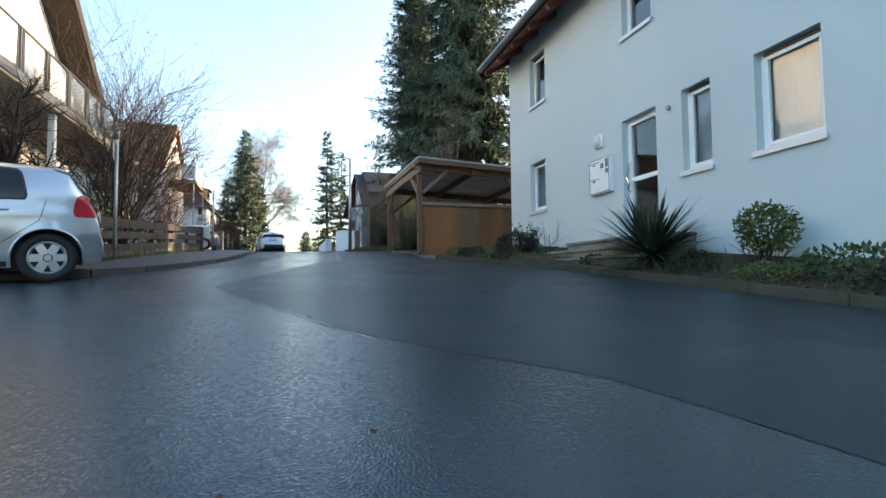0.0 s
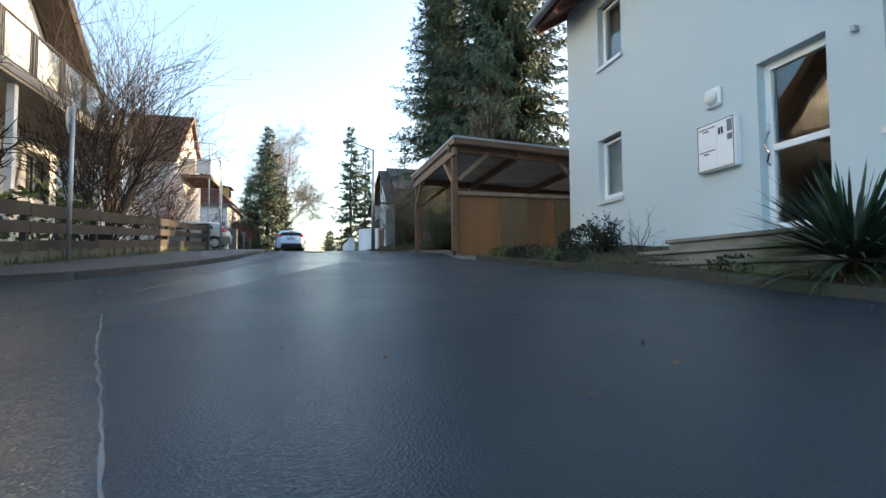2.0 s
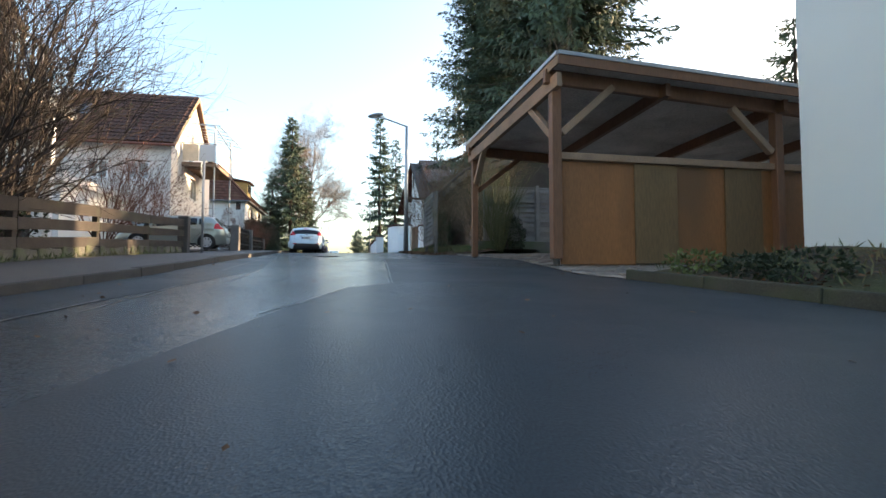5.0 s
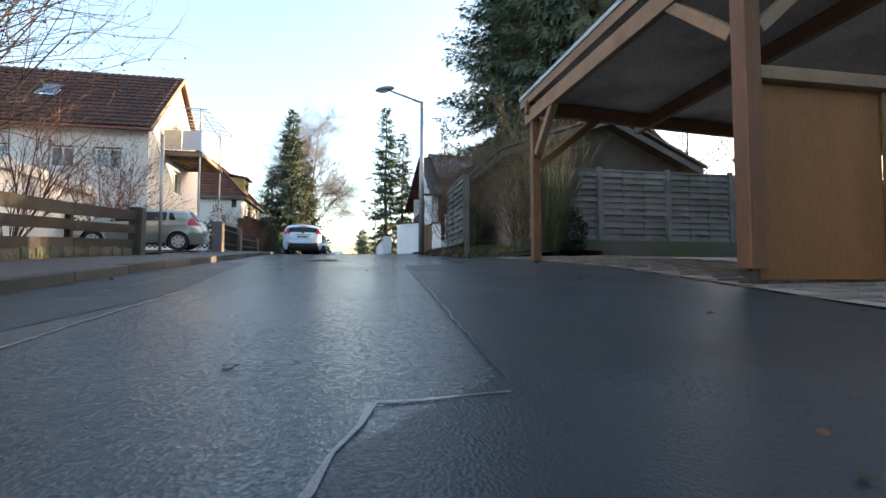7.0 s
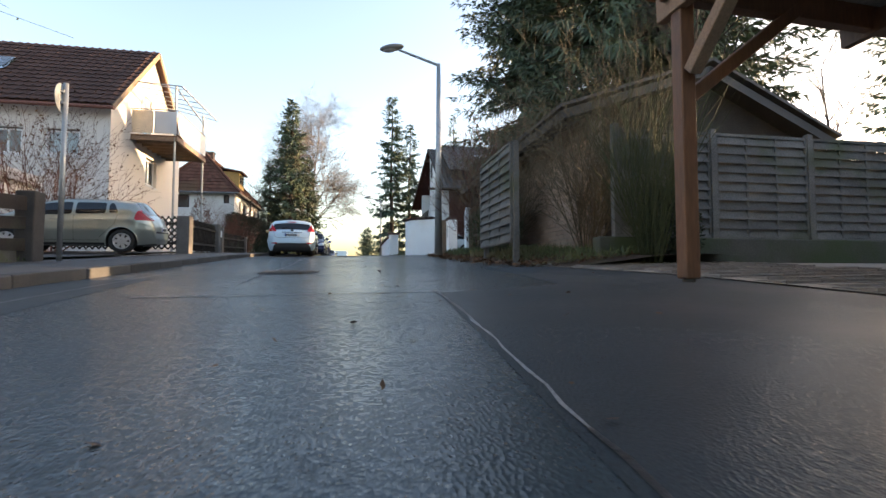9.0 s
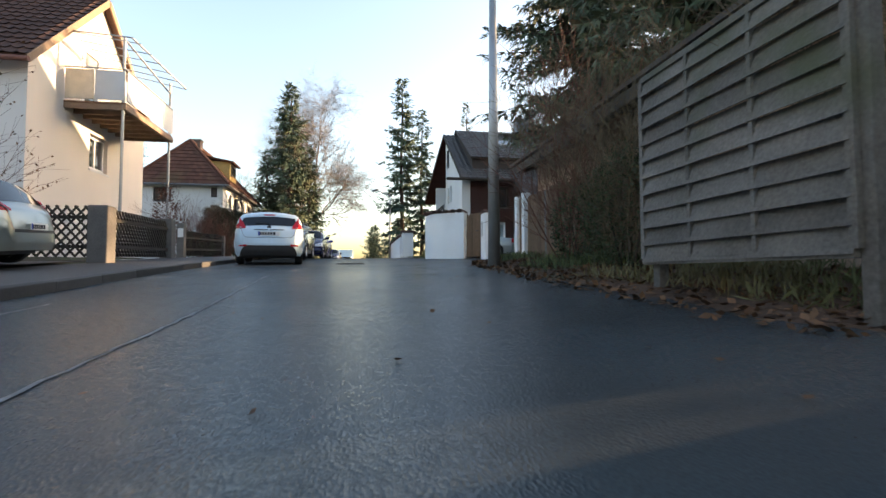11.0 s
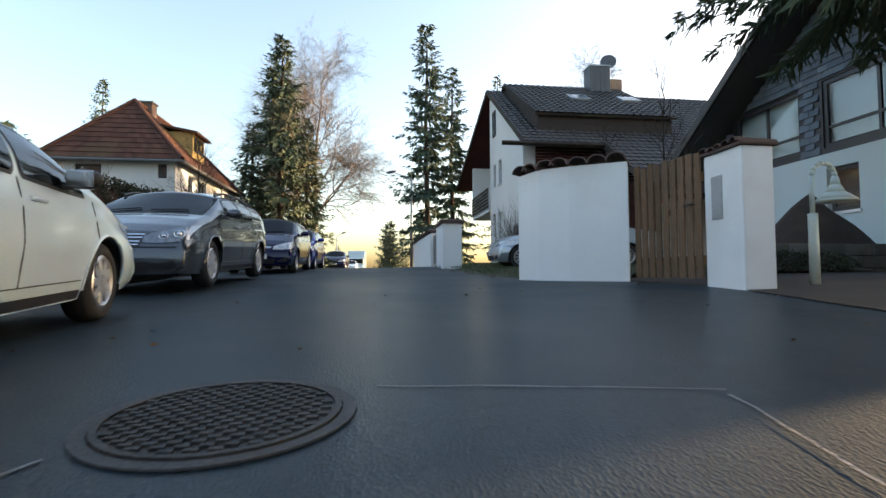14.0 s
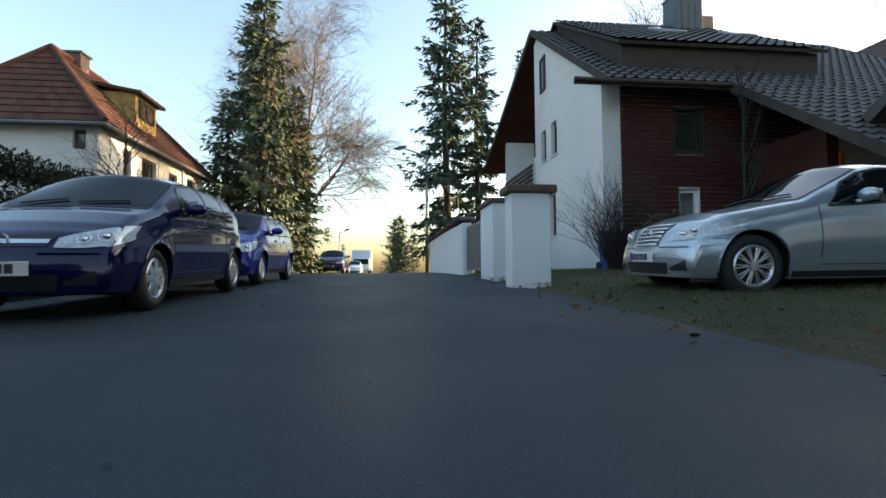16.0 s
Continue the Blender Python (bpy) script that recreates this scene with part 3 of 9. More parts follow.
strip("front_lawn", between(lambda y: KR(y) - 0.1, lambda y: 13.0, 10), steps(36.4, 49.0, 0.4), EARTH, lambda x, y: -0.04 if x < KR(y) else 0.012 + 0.06 * min(max((x - KR(y)) / 1.0, 0), 1) + 0.03 * noise.noise((x * 1.3, y * 1.3, 5)), "mossy lawn in front of the gabled house")
strip("front_garden", between(lambda y: -9.0, lambda y: -3.78, 8), steps(8, 33.5, 0.5), SOIL, lambda x, y: 0.1 + 0.03 * noise.noise((x * 1.3, y * 1.3, 8)), "front garden soil behind the fence")
strip("yard", between(lambda y: -9.5, lambda y: -3.7, 6), steps(23.4, 29.3, 0.5), PAVEMENT, 0.135, "paved yard beside the pink house")
strip("gate_court", between(lambda y: KR(y) + 0.0, lambda y: 11.9, 8), steps(30.8, 36.6, 0.4), mat("damp_gravel_court", (0.055, 0.05, 0.047), 0.9, 0.45, 1.5, 60, 0.7, 0.012, stain=(0.06, 0.05, 0.035), stain_at=0.6, spec=0.25), lambda x, y: 0.008 + 0.05 * min(max((x - 5.6) / 3.0, 0), 1), "dark damp gravel court behind the gate")


def kerb(f, y0, y1, h, w, out, label, material=KERB):
    """Kerb stones about a metre long along x = f(y)."""
    top = thing("kerb", Matrix.Translation((0, 0, 0)), label, "kerb", kind="structure")
    bm = boxes((-0.5, 0.5, -w / 2, w / 2, -0.1, h), bevel=0.012)
    me = mesh_of(bm, "kerb_stone", material)
    y = y0
    rnd = random.Random(3)
    while y < y1:
        x0 = f(y)
        dx = f(y + 0.5) - x0
        L = math.hypot(dx, 0.5)
        e = y + 0.985 * 0.5 / L
        x1 = f(e)
        a, b = Vector((x0, y, g(x0, y))), Vector((x1, e, g(x1, e)))
        d = b - a
        m = Matrix.Translation((a + b) / 2 + Vector((out, 0, rnd.uniform(-0.006, 0.006)))) @ d.to_track_quat("X", "Z").to_matrix().to_4x4() @ Matrix.Diagonal((d.length - 0.008, 1, 1, 1))
        shared("kerb_stone", me, top, m)
        y = e


kerb(KL, 7.7, 60, 0.092, 0.12, -0.06, "worn concrete kerb stones along the pavement")
kerb(KR, -6, 12.3, 0.10, 0.07, 0.05, "low mossy concrete edging of the flower bed", KERB_MOSSY)


def house_wall(parent, p0, p1, z0, z1, holes, material, thick=0.3, name="wall", start=None):
    bm = bmesh.new()
    wall_grid(bm, p0, p1, z0, z1, thick, holes, thick if start is None else start)
    return part(name, bm, material, parent)


# ---- the white rendered house on the right ----
def white_house():
    h = thing("house", pose(5.6, 0, 0, 0, 0, -1.6), "white rendered two-storey house with a brown eave", "house")
    a, b = (0.0, 12.6), (0.0, -9.0)
    W = lambda y: 12.6 - y
    holes = [(W(11.3), W(10.5), 4.82, 6.05), (W(11.36), W(10.56), 2.16, 3.37), (W(7.5), W(6.72), 4.87, 6.1), (W(6.1), W(5.54), 2.13, 3.39), (W(4.82), W(3.95), 2.13, 3.39), (W(7.58), W(6.68), 1.21, 3.35), (W(2.2), W(1.0), 4.8, 6.05), (W(-0.5), W(-1.6), 2.13, 3.39)]
    house_wall(h, a, b, 0.72, 6.75, holes, RENDER_WHITE)
    house_wall(h, (9.5, 12.6), (0.0, 12.6), 0.2, 6.75, [], RENDER_WHITE)
    house_wall(h, (0.0, -9.0), (9.5, -9.0), -1.0, 6.75, [], RENDER_WHITE)
    house_wall(h, (9.5, -9.0), (9.5, 12.6), -1.0, 6.75, [], RENDER_WHITE)
    part("plinth", boxes((0.03, 0.3, -9.0, 12.57, -0.8, 0.72)), RENDER_GREY, h, "grey rendered plinth")
    part("floor_slab", boxes((0.3, 9.2, -8.7, 12.3, 1.0, 1.2)), ROOM_SHADE, h)
    part("floor_slab", boxes((0.3, 9.2, -8.7, 12.3, 4.0, 4.2)), ROOM_SHADE, h)
    bm = bmesh.new()
    slab(bm, [(-0.75, -9.4, 6.42), (-0.75, 12.75, 6.42), (4.75, 12.75, 9.6), (4.75, -9.4, 9.6)], 0.16)
    slab(bm, [(10.25, -9.4, 6.42), (4.75, -9.4, 9.6), (4.75, 12.75, 9.6), (10.25, 12.75, 6.42)], 0.16)
    part("roof", bm, TILE_BROWN, h, "brown pitched roof")
    bm = bmesh.new()
    slab(bm, [(-0.72, -9.35, 6.25), (-0.72, 12.70, 6.25), (0.35, 12.70, 6.87), (0.35, -9.35, 6.87)], 0.03)
    for y in np.arange(-9.0, 12.7, 0.9):
        beam(bm, (-0.7, y, 6.16), (0.3, y, 6.74), 0.08, 0.12)
    part("soffit", bm, SOFFIT, h, "red-brown boarded eave soffit")
    bm = bmesh.new()
    rod(bm, (-0.82, -9.4, 6.33), (-0.82, 12.8, 6.33), 0.075, seg=10)
    part("gutter", bm, STEEL_GREY, h, "grey metal gutter")
    for k, (u0, u1, z0, z1) in enumerate(holes):
        m = along(a, b, u0, z0, 0.12)
        w, ht = u1 - u0, z1 - z0
        if k == 5:
            d = part("door", boxes((0, 0.09, 0, 0.08, 0, ht), (w - 0.09, w, 0, 0.08, 0, ht), (0.09, w - 0.09, 0, 0.08, ht - 0.1, ht), (0.09, w - 0.09, 0, 0.08, 0, 0.12), (0.09, w - 0.09, 0.002, 0.078, 1.02, 1.10)), FRAME, h, "white front door with two large panes", m)
            part("pane", boxes((0.09, w - 0.09, 0.036, 0.044, 0.12, 1.02)), GLASS, d)
            part("pane", boxes((0.09, w - 0.09, 0.036, 0.044, 1.10, ht - 0.1)), GLASS, d)
            bm = bmesh.new()
            for p, q in zip([(0.05, -0.01, 0.85), (0.05, -0.06, 0.88), (0.09, -0.07, 0.99), (0.03, -0.07, 1.12), (0.09, -0.07, 1.24), (0.05, -0.06, 1.33)], [(0.05, -0.06, 0.88), (0.09, -0.07, 0.99), (0.03, -0.07, 1.12), (0.09, -0.07, 1.24), (0.05, -0.06, 1.33), (0.05, -0.01, 1.36)]):
                rod(bm, p, q, 0.013)
            part("door_handle", bm, CHROME, d, "curved chrome pull handle")
            part("threshold", boxes((-0.02, w + 0.02, -0.14, 0.0, -0.04, -0.004)), STONE, d)
            # dark sheet in place of the unlit space behind the door
            part("hall_shade", boxes((0.05, w - 0.05, 1.6, 1.62, 0.0, ht)), ROOM_SHADE, d)
        else:
            window(h, m, w, ht, pane_backing=CURTAIN_AND_SKY if k in (1, 3, 4) else None)
    return h


white_house()


def entrance_steps():
    s = thing("entrance_steps", Matrix.Identity(4), "weathered stone steps up to the white house door", "steps")
    for x, y1, z in ((4.72, 9.12, 0.87), (4.98, 8.87, 1.03), (5.24, 8.6, 1.19)):
        part("step", boxes((x, 5.78, 5.9, y1 - 0.03, z - 0.4, z - 0.055), bevel=0.01), STONE, s)
        part("tread", boxes((x - 0.04, 5.80, 5.88, y1, z - 0.05, z), bevel=0.012), STONE, s)


entrance_steps()


# ---- carport ----
def carport():
    c = thing("carport", Matrix.Translation((3.70, 14.40, 1.15)), "open timber carport with plywood side panels and a flat roof", "carport")
    o = Vector((3.85, 14.75, 1.27))
    L = lambda x, y, z: Vector((x, y, z)) - o
    rz = lambda x, y: 4.19 - 0.046 * (x - 3.84) - 0.032 * (y - 14.8)
    posts = [(3.94, 14.75), (3.77, 18.5), (7.6, 14.75), (8.45, 18.55), (11.2, 14.75), (11.2, 18.55)]
    for x, y in posts:
        base = g(x, y) + (0.22 if y < 16 else 0.12)
        bm = bmesh.new()
        beam(bm, L(x, y, base), L(x, y, rz(x, y) - 0.3), *((0.14, 0.14) if y < 16 else (0.12, 0.12)), up=(0, 1, 0), bevel=0.008)
        part("post", bm, WOOD_POST, c)
        bm = bmesh.new()
        rod(bm, L(x, y, base - 0.1), L(x, y, base + 0.02), 0.045)
        box(bm, *(v for p in zip(L(x, y, base - 0.1) - Vector((0.06, 0.06, 0)), L(x, y, base - 0.085) + Vector((0.06, 0.06, 0))) for v in p))
        part("post_foot", bm, IRON, c)
    for y, wood in ((14.75, WOOD_POST), (18.55, WOOD_POST)):
        bm = bmesh.new()
        beam(bm, L(3.78 if y < 16 else 3.64, y, rz(3.7, y) - 0.2), L(11.5, y, rz(11.5, y) - 0.2), 0.09, 0.2, bevel=0.006)
        part("front_beam", bm, wood, c)
    bm = bmesh.new()
    beam(bm, L(3.9, 14.5, rz(3.9, 14.5) - 0.32), L(3.72, 18.7, rz(3.72, 18.7) - 0.32), 0.08, 0.2, up=(0, 0, 1), bevel=0.006)
    part("side_beam", bm, WOOD_BEAM, c, "weathered pale side beam")
    for x in (5.6, 7.6, 9.4, 11.2):
        bm = bmesh.new()
        beam(bm, L(x, 14.55, rz(x, 14.55) - 0.24), L(x, 18.8, rz(x, 18.8) - 0.24), 0.08, 0.18)
        part("rafter", bm, WOOD_POST, c)
    for a, b, wood in (((4.03, 14.75, 3.2), (4.83, 14.75, 3.92), WOOD_BEAM), ((3.94, 14.85, 3.2), (3.88, 15.6, 3.86), WOOD_BEAM), ((3.77, 18.4, 3.15), (3.78, 17.75, 3.78), WOOD_BEAM), ((3.83, 18.53, 3.0), (4.85, 18.55, 3.8), WOOD_POST), ((7.5, 14.75, 3.1), (6.8, 14.75, 3.75), WOOD_BEAM), ((8.53, 18.55, 2.9), (9.2, 18.55, 3.6), WOOD_POST), ((8.38, 18.55, 2.93), (7.68, 18.55, 3.65), WOOD_POST)):
        bm = bmesh.new()
        beam(bm, L(*a), L(*b), 0.1, 0.1, bevel=0.006)
        part("brace", bm, wood, c)
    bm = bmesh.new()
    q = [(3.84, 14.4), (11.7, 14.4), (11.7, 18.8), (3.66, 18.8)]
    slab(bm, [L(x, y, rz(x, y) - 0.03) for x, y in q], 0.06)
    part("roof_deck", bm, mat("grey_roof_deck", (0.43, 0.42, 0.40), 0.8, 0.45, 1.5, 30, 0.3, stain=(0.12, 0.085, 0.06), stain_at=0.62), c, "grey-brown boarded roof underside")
    for i in range(4):
        (x0, y0), (x1, y1) = q[i], q[(i + 1) % 4]
        bm = bmesh.new()
        beam(bm, L(x0, y0, rz(x0, y0) - 0.09), L(x1, y1, rz(x1, y1) - 0.09), 0.025, 0.14)
        part("fascia", bm, WOOD_POST if i in (0, 2) else WOOD_BEAM, c)
        bm = bmesh.new()
        beam(bm, L(x0, y0, rz(x0, y0) - 0.005), L(x1, y1, rz(x1, y1) - 0.005), 0.06, 0.05)
        part("edge_trim", bm, FLASHING, c, "grey metal roof edge")
    x = 4.03
    for w, wood in ((1.16, WOOD_PANEL), (0.67, WOOD_OLIVE), (0.84, WOOD_PANEL), (0.62, WOOD_OLIVE), (0.9, WOOD_PANEL), (0.66, WOOD_OLIVE), (0.9, WOOD_PANEL), (0.66, WOOD_OLIVE)):
        dy = 0.0 if wood is WOOD_PANEL else -0.03
        lo, hi = L(x - (0 if dy == 0 else 0.012), 14.80 + dy, g(x, 14.8) + 0.14), L(x + w + (-0.002 if dy == 0 else 0.012), 14.825 + dy, 2.82)
        part("panel", boxes((lo.x, hi.x, lo.y, hi.y, lo.z, hi.z), bevel=0.004), wood, c)
        x += w
    lo, hi = L(4.02, 14.72, 2.83), L(11.1, 14.86, 2.93)
    part("rail", boxes((lo.x, hi.x, lo.y, hi.y, lo.z, hi.z), bevel=0.006), WOOD_BEAM, c)


carport()


# ---- woven lath fence panels ----
def lath_panel(parent, p0, p1, z0, z1, n=11):
    d = Vector((p1[0] - p0[0], p1[1] - p0[1], 0))
    L, u = d.length, d.normalized()
    side = Vector((-u.y, u.x, 0))
    hgt = (z1 - z0) / n
    fr = bmesh.new()
    a, b = Vector((*p0, z0)), Vector((*p1, z0))
    up = Vector((0, 0, z1 - z0))
    beam(fr, a, b, 0.045, 0.045, up=side[:])
    pan = part("fence_panel", fr, WOOD_GREY, parent)
    fr = bmesh.new()
    beam(fr, a + up, b + up, 0.045, 0.045, up=side[:])
    part("top_rail", fr, WOOD_GREY, pan)
    for s, w in ((0, 0.045), (0.33, 0.03), (0.66, 0.03), (1, 0.045)):
        bm = bmesh.new()
        beam(bm, a + d * s + Vector((0, 0, 0.02)), a + d * s + up - Vector((0, 0, 0.02)), w, 0.05, up=side[:])
        part("batten", bm, WOOD_GREY, pan)
    for k in range(n):
        verts, faces = [], []
        for i in range(13):
            s = i / 12
            o = 0.006 * math.sin(s * 3 * math.pi) * (1 if k % 2 else -1)
            for zz, t in ((-0.04, -0.032), (1.04, 0.010), (1.04, 0.020), (-0.04, -0.022)):
                p = a + d * s + side * (o + t) + Vector((0, 0, (k + zz) * hgt))
                verts.append(p[:])
        for i in range(12):
            for j in range(4):
                faces.append((i * 4 + j, i * 4 + (j + 1) % 4, i * 4 + 4 + (j + 1) % 4, i * 4 + 4 + j))
        raw("slat", verts, faces, WOOD_GREY, pan)
    return pan


def lath_fences():
    f = thing("lath_fence", Matrix.Identity(4), "weathered grey woven lath fence on a low concrete base", "fence")
    xs = [4.7, 6.22, 7.85, 9.43, 10.14, 11.9, 13.6]
    for x0, x1 in zip(xs, xs[1:]):
        lath_panel(f, (x0 + 0.06, 21.12), (x1 - 0.06, 21.12), 2.055, 3.55)
    for x in xs:
        part("post", boxes((x - 0.045, x + 0.045, 21.07, 21.16, 1.7, 3.62), bevel=0.006), WOOD_GREY, f)
    part("base_wall", boxes((4.4, 13.6, 21.02, 21.22, 1.3, 2.04), bevel=0.02), mat("mossy_concrete", (0.075, 0.075, 0.066), 0.9, 0.35, 2, 40, 0.5, 0.01, stain=(0.05, 0.07, 0.03), stain_at=0.52), f, "mossy concrete base wall")
    s = thing("lath_screen", Matrix.Identity(4), "single woven lath screen panel beside the road", "fence")
    lath_panel(s, (3.36, 23.28), (3.36, 21.6), 2.0, 3.42, 11)
    for x, y in ((3.41, 21.56), (3.41, 23.16)):
        part("post", boxes((x - 0.04, x + 0.04, y - 0.04, y + 0.04, g(x, y) - 0.1, 3.44), bevel=0.006), WOOD_GREY, s)


lath_fences()


# ---- brick garage behind the shrubs ----
def brick_garage():
    h = thing("garage", Matrix.Identity(4), "low pale brick garage with a dark overhanging roof", "garage")
    x0, y0, y1, z0, z1 = 5.05, 22.6, 30.2, 1.7, 4.38
    house_wall(h, (x0 + 0.03, y1), (x0 + 0.03, y0), z0, z1, [], MORTAR, 0.25)
    house_wall(h, (9.3, y1 - 0.02), (x0 + 0.05, y1 - 0.02), z0, 4.1, [], MORTAR, 0.25)
    house_wall(h, (x0 + 0.05, y0 + 0.02), (9.3, y0 + 0.02), z0, 4.1, [], WOOD_DARK, 0.25)
    house_wall(h, (9.3, y0), (9.3, y1), z0, 4.1, [], MORTAR, 0.25)
    rnd = random.Random(5)
    verts, faces = [], []
    rows = int((z1 - z0) / 0.085)
    for r in range(rows):
        y = y0 + (0.13 if r % 2 else 0)
        while y < y1:
            e = min(y + 0.248, y1)
            d = rnd.uniform(0.0, 0.008)
            a = (x0 - d, x0 + 0.05, y, e, z0 + r * 0.085, z0 + r * 0.085 + 0.073)
            b = len(verts)
            verts += [(a[i], a[2 + j], a[4 + k]) for i in (0, 1) for j in (0, 1) for k in (0, 1)]
            faces += [(b, b + 1, b + 3, b + 2), (b, b + 4, b + 5, b + 1), (b + 2, b + 3, b + 7, b + 6), (b + 1, b + 5, b + 7, b + 3), (b, b + 2, b + 6, b + 4)]
            y += 0.26
    raw("bricks", verts, faces, BRICK, h, "pale brown bricks in running bond", "stuff")
    bm = bmesh.new()
    slab(bm, [(4.45, 22.3, 4.20), (4.45, 30.2, 4.20), (7.2, 30.2, 5.14), (7.2, 22.3, 5.14)], 0.14)
    slab(bm, [(4.4, 22.25, 4.28), (4.4, 30.25, 4.28), (7.22, 30.25, 5.27), (7.22, 22.25, 5.27)], 0.05)
    part("roof", bm, TILE_DARK, h, "dark roof slope with a wide eave")
    bm = bmesh.new()
    slab(bm, [(7.205, 22.3, 5.14), (7.205, 30.2, 5.14), (9.75, 30.2, 3.95), (9.75, 22.3, 3.95)], 0.14)
    slab(bm, [(7.225, 22.25, 5.27), (7.225, 30.25, 5.27), (9.8, 30.25, 4.05), (9.8, 22.25, 4.05)], 0.05)
    part("roof", bm, TILE_DARK, h, "dark rear roof slope")
    for y in (y0 + 0.05, y1 - 0.2):
        bm = bmesh.new()
        gable = [(x0 + 0.05, 4.1), (9.3, 4.1), (7.2, 5.0), (x0 + 0.05, 4.3)]
        prism = [[bm.verts.new((u, v, w)) for u, w in gable] for v in (y, y + 0.15)]
        bm.faces.new(prism[0])
        bm.faces.new(prism[1][::-1])
        for i in range(4):
            bm.faces.new((prism[0][i - 1], prism[1][i - 1], prism[1][i], prism[0][i]))
        bmesh.ops.recalc_face_normals(bm, faces=bm.faces[:])
        part("gable_boarding", bm, WOOD_DARK, h, "dark boarded gable")
    for y in np.arange(22.5, 30.2, 0.8):
        bm = bmesh.new()
        beam(bm, (4.5, y, 4.06), (5.2, y, 4.33), 0.08, 0.12)
        part("rafter", bm, WOOD_DARK, h)


brick_garage()


# ---- blue-grey slate-clad house with large windows ----
def slate_house():
    h = thing("house", Matrix.Identity(4), "house with blue-grey slate cladding over a white ground floor", "house")
    x, yl, yh = 12.0, 34.6, 44.4
    a, b = (x, yh), (x, yl)
    W = lambda y: yh - y
    low = [(W(40.3), W(39.5), 3.9, 4.95)]
    house_wall(h, a, b, 2.3, 5.3, low, RENDER_WHITE, name="wall")
    up = [(W(43.3), W(41.0), 5.45, 7.1), (W(40.4), W(36.4), 5.45, 7.1)]
    house_wall(h, (x + 0.06, 43.45), (x + 0.06, yl), 5.3, 7.1, [(u0 - 0.95, u1 - 0.95, z0, z1) for u0, u1, z0, z1 in up], FRAME_DARK, 0.24, name="wall", start=0.0)
    part("wall", boxes((x + 0.06, x + 0.3, 43.45, yh, 5.3, 6.1)), FRAME_DARK, h)
    bm = bmesh.new()
    mid = 38.0
    gable = [(x + 0.06, yl, 7.1), (x + 0.06, 43.1, 7.1), (x + 0.06, mid, 10.6)]
    vs = [bm.verts.new(p) for p in gable] + [bm.verts.new((p[0] + 0.2, p[1], p[2])) for p in gable]
    bm.faces.new(vs[:3])
    bm.faces.new(vs[3:][::-1])
    for i in range(3):
        j = (i + 1) % 3
        bm.faces.new((vs[i], vs[j], vs[3 + j], vs[3 + i]))
    part("gable_wall", bm, FRAME_DARK, h)
    verts, faces = [], []
    rnd = random.Random(4)
    r = 0
    z = 5.33
    while z < 10.2:
        far = min(yh, mid + (10.45 - z) / 0.69)
        y = max(yl, mid - (10.45 - z) / 0.69) + (0.14 if r % 2 else 0)
        while y < far - 0.1:
            e = min(y + 0.27, far)
            cu = ((y + e) / 2, z + 0.08)
            if not any(yh - u1 - 0.1 < cu[0] < yh - u0 + 0.1 and lo - 0.06 < cu[1] < hi + 0.06 for u0, u1, lo, hi in up):
                k = len(verts)
                o = rnd.uniform(0, 0.006)
                verts += [(x + 0.015 - o, y, z), (x + 0.015 - o, e, z), (x + 0.05, e, z + 0.19), (x + 0.05, y, z + 0.19), (x + 0.058, y, z), (x + 0.058, e, z)]
                faces += [(k, k + 1, k + 2, k + 3), (k, k + 4, k + 5, k + 1), (k, k + 3, k + 4), (k + 1, k + 5, k + 2)]
            y += 0.28
        z += 0.165
        r += 1
    raw("slates", verts, faces, SLATE, h, "rows of blue-grey slates", "stuff")
    for u0, u1, z0, z1 in up:
        w = u1 - u0
        bars = [w * i / 3 for i in (1, 2)] if w > 3 else [w / 2]
        # pale backing imitates the sky mirrored in these large panes
        window(h, along(a, b, u0, z0, 0.1), w, z1 - z0, FRAME_DARK, bars, cross=(0.5,), pane_backing=CURTAIN_AND_SKY, sill=False, head=False, rim=0.07)
    for u0, u1, z0, z1 in low:
        window(h, along(a, b, u0, z0, 0.12), u1 - u0, z1 - z0, FRAME_DARK)
    house_wall(h, (14.4, yh), (x, yh), 2.3, 6.0, [], RENDER_WHITE)
    house_wall(h, (x, yl), (14.4, yl), 2.3, 7.3, [], RENDER_WHITE)
    house_wall(h, (14.4, yl), (14.4, yh), 2.3, 7.3, [], RENDER_WHITE)
    # unseen block added so the low sun stays off the road
    part("sun_block_wing", boxes((14.42, 18.4, yl + 0.1, yh - 0.1, 2.3, 5.0)), RENDER_WHITE, h, "unseen low white block added to stop the low sun")
    bm = bmesh.new()
    slab(bm, [(10.9, 45.3, 5.83), (14.6, 45.3, 5.83), (14.6, mid, 10.87), (10.9, mid, 10.87)], 0.22)
    slab(bm, [(10.9, 33.6, 7.83), (10.9, mid, 10.87), (14.6, mid, 10.87), (14.6, 33.6, 7.83)], 0.22)
    part("roof", bm, TILE_DARK, h, "dark roof with a deep verge overhang")
    bm = bmesh.new()
    beam(bm, (10.95, 45.3, 5.68), (10.95, mid, 10.72), 0.05, 0.22)
    beam(bm, (10.95, 33.6, 7.68), (10.95, mid, 10.72), 0.05, 0.22)
    part("bargeboard", bm, WOOD_DARK, h)


slate_house()


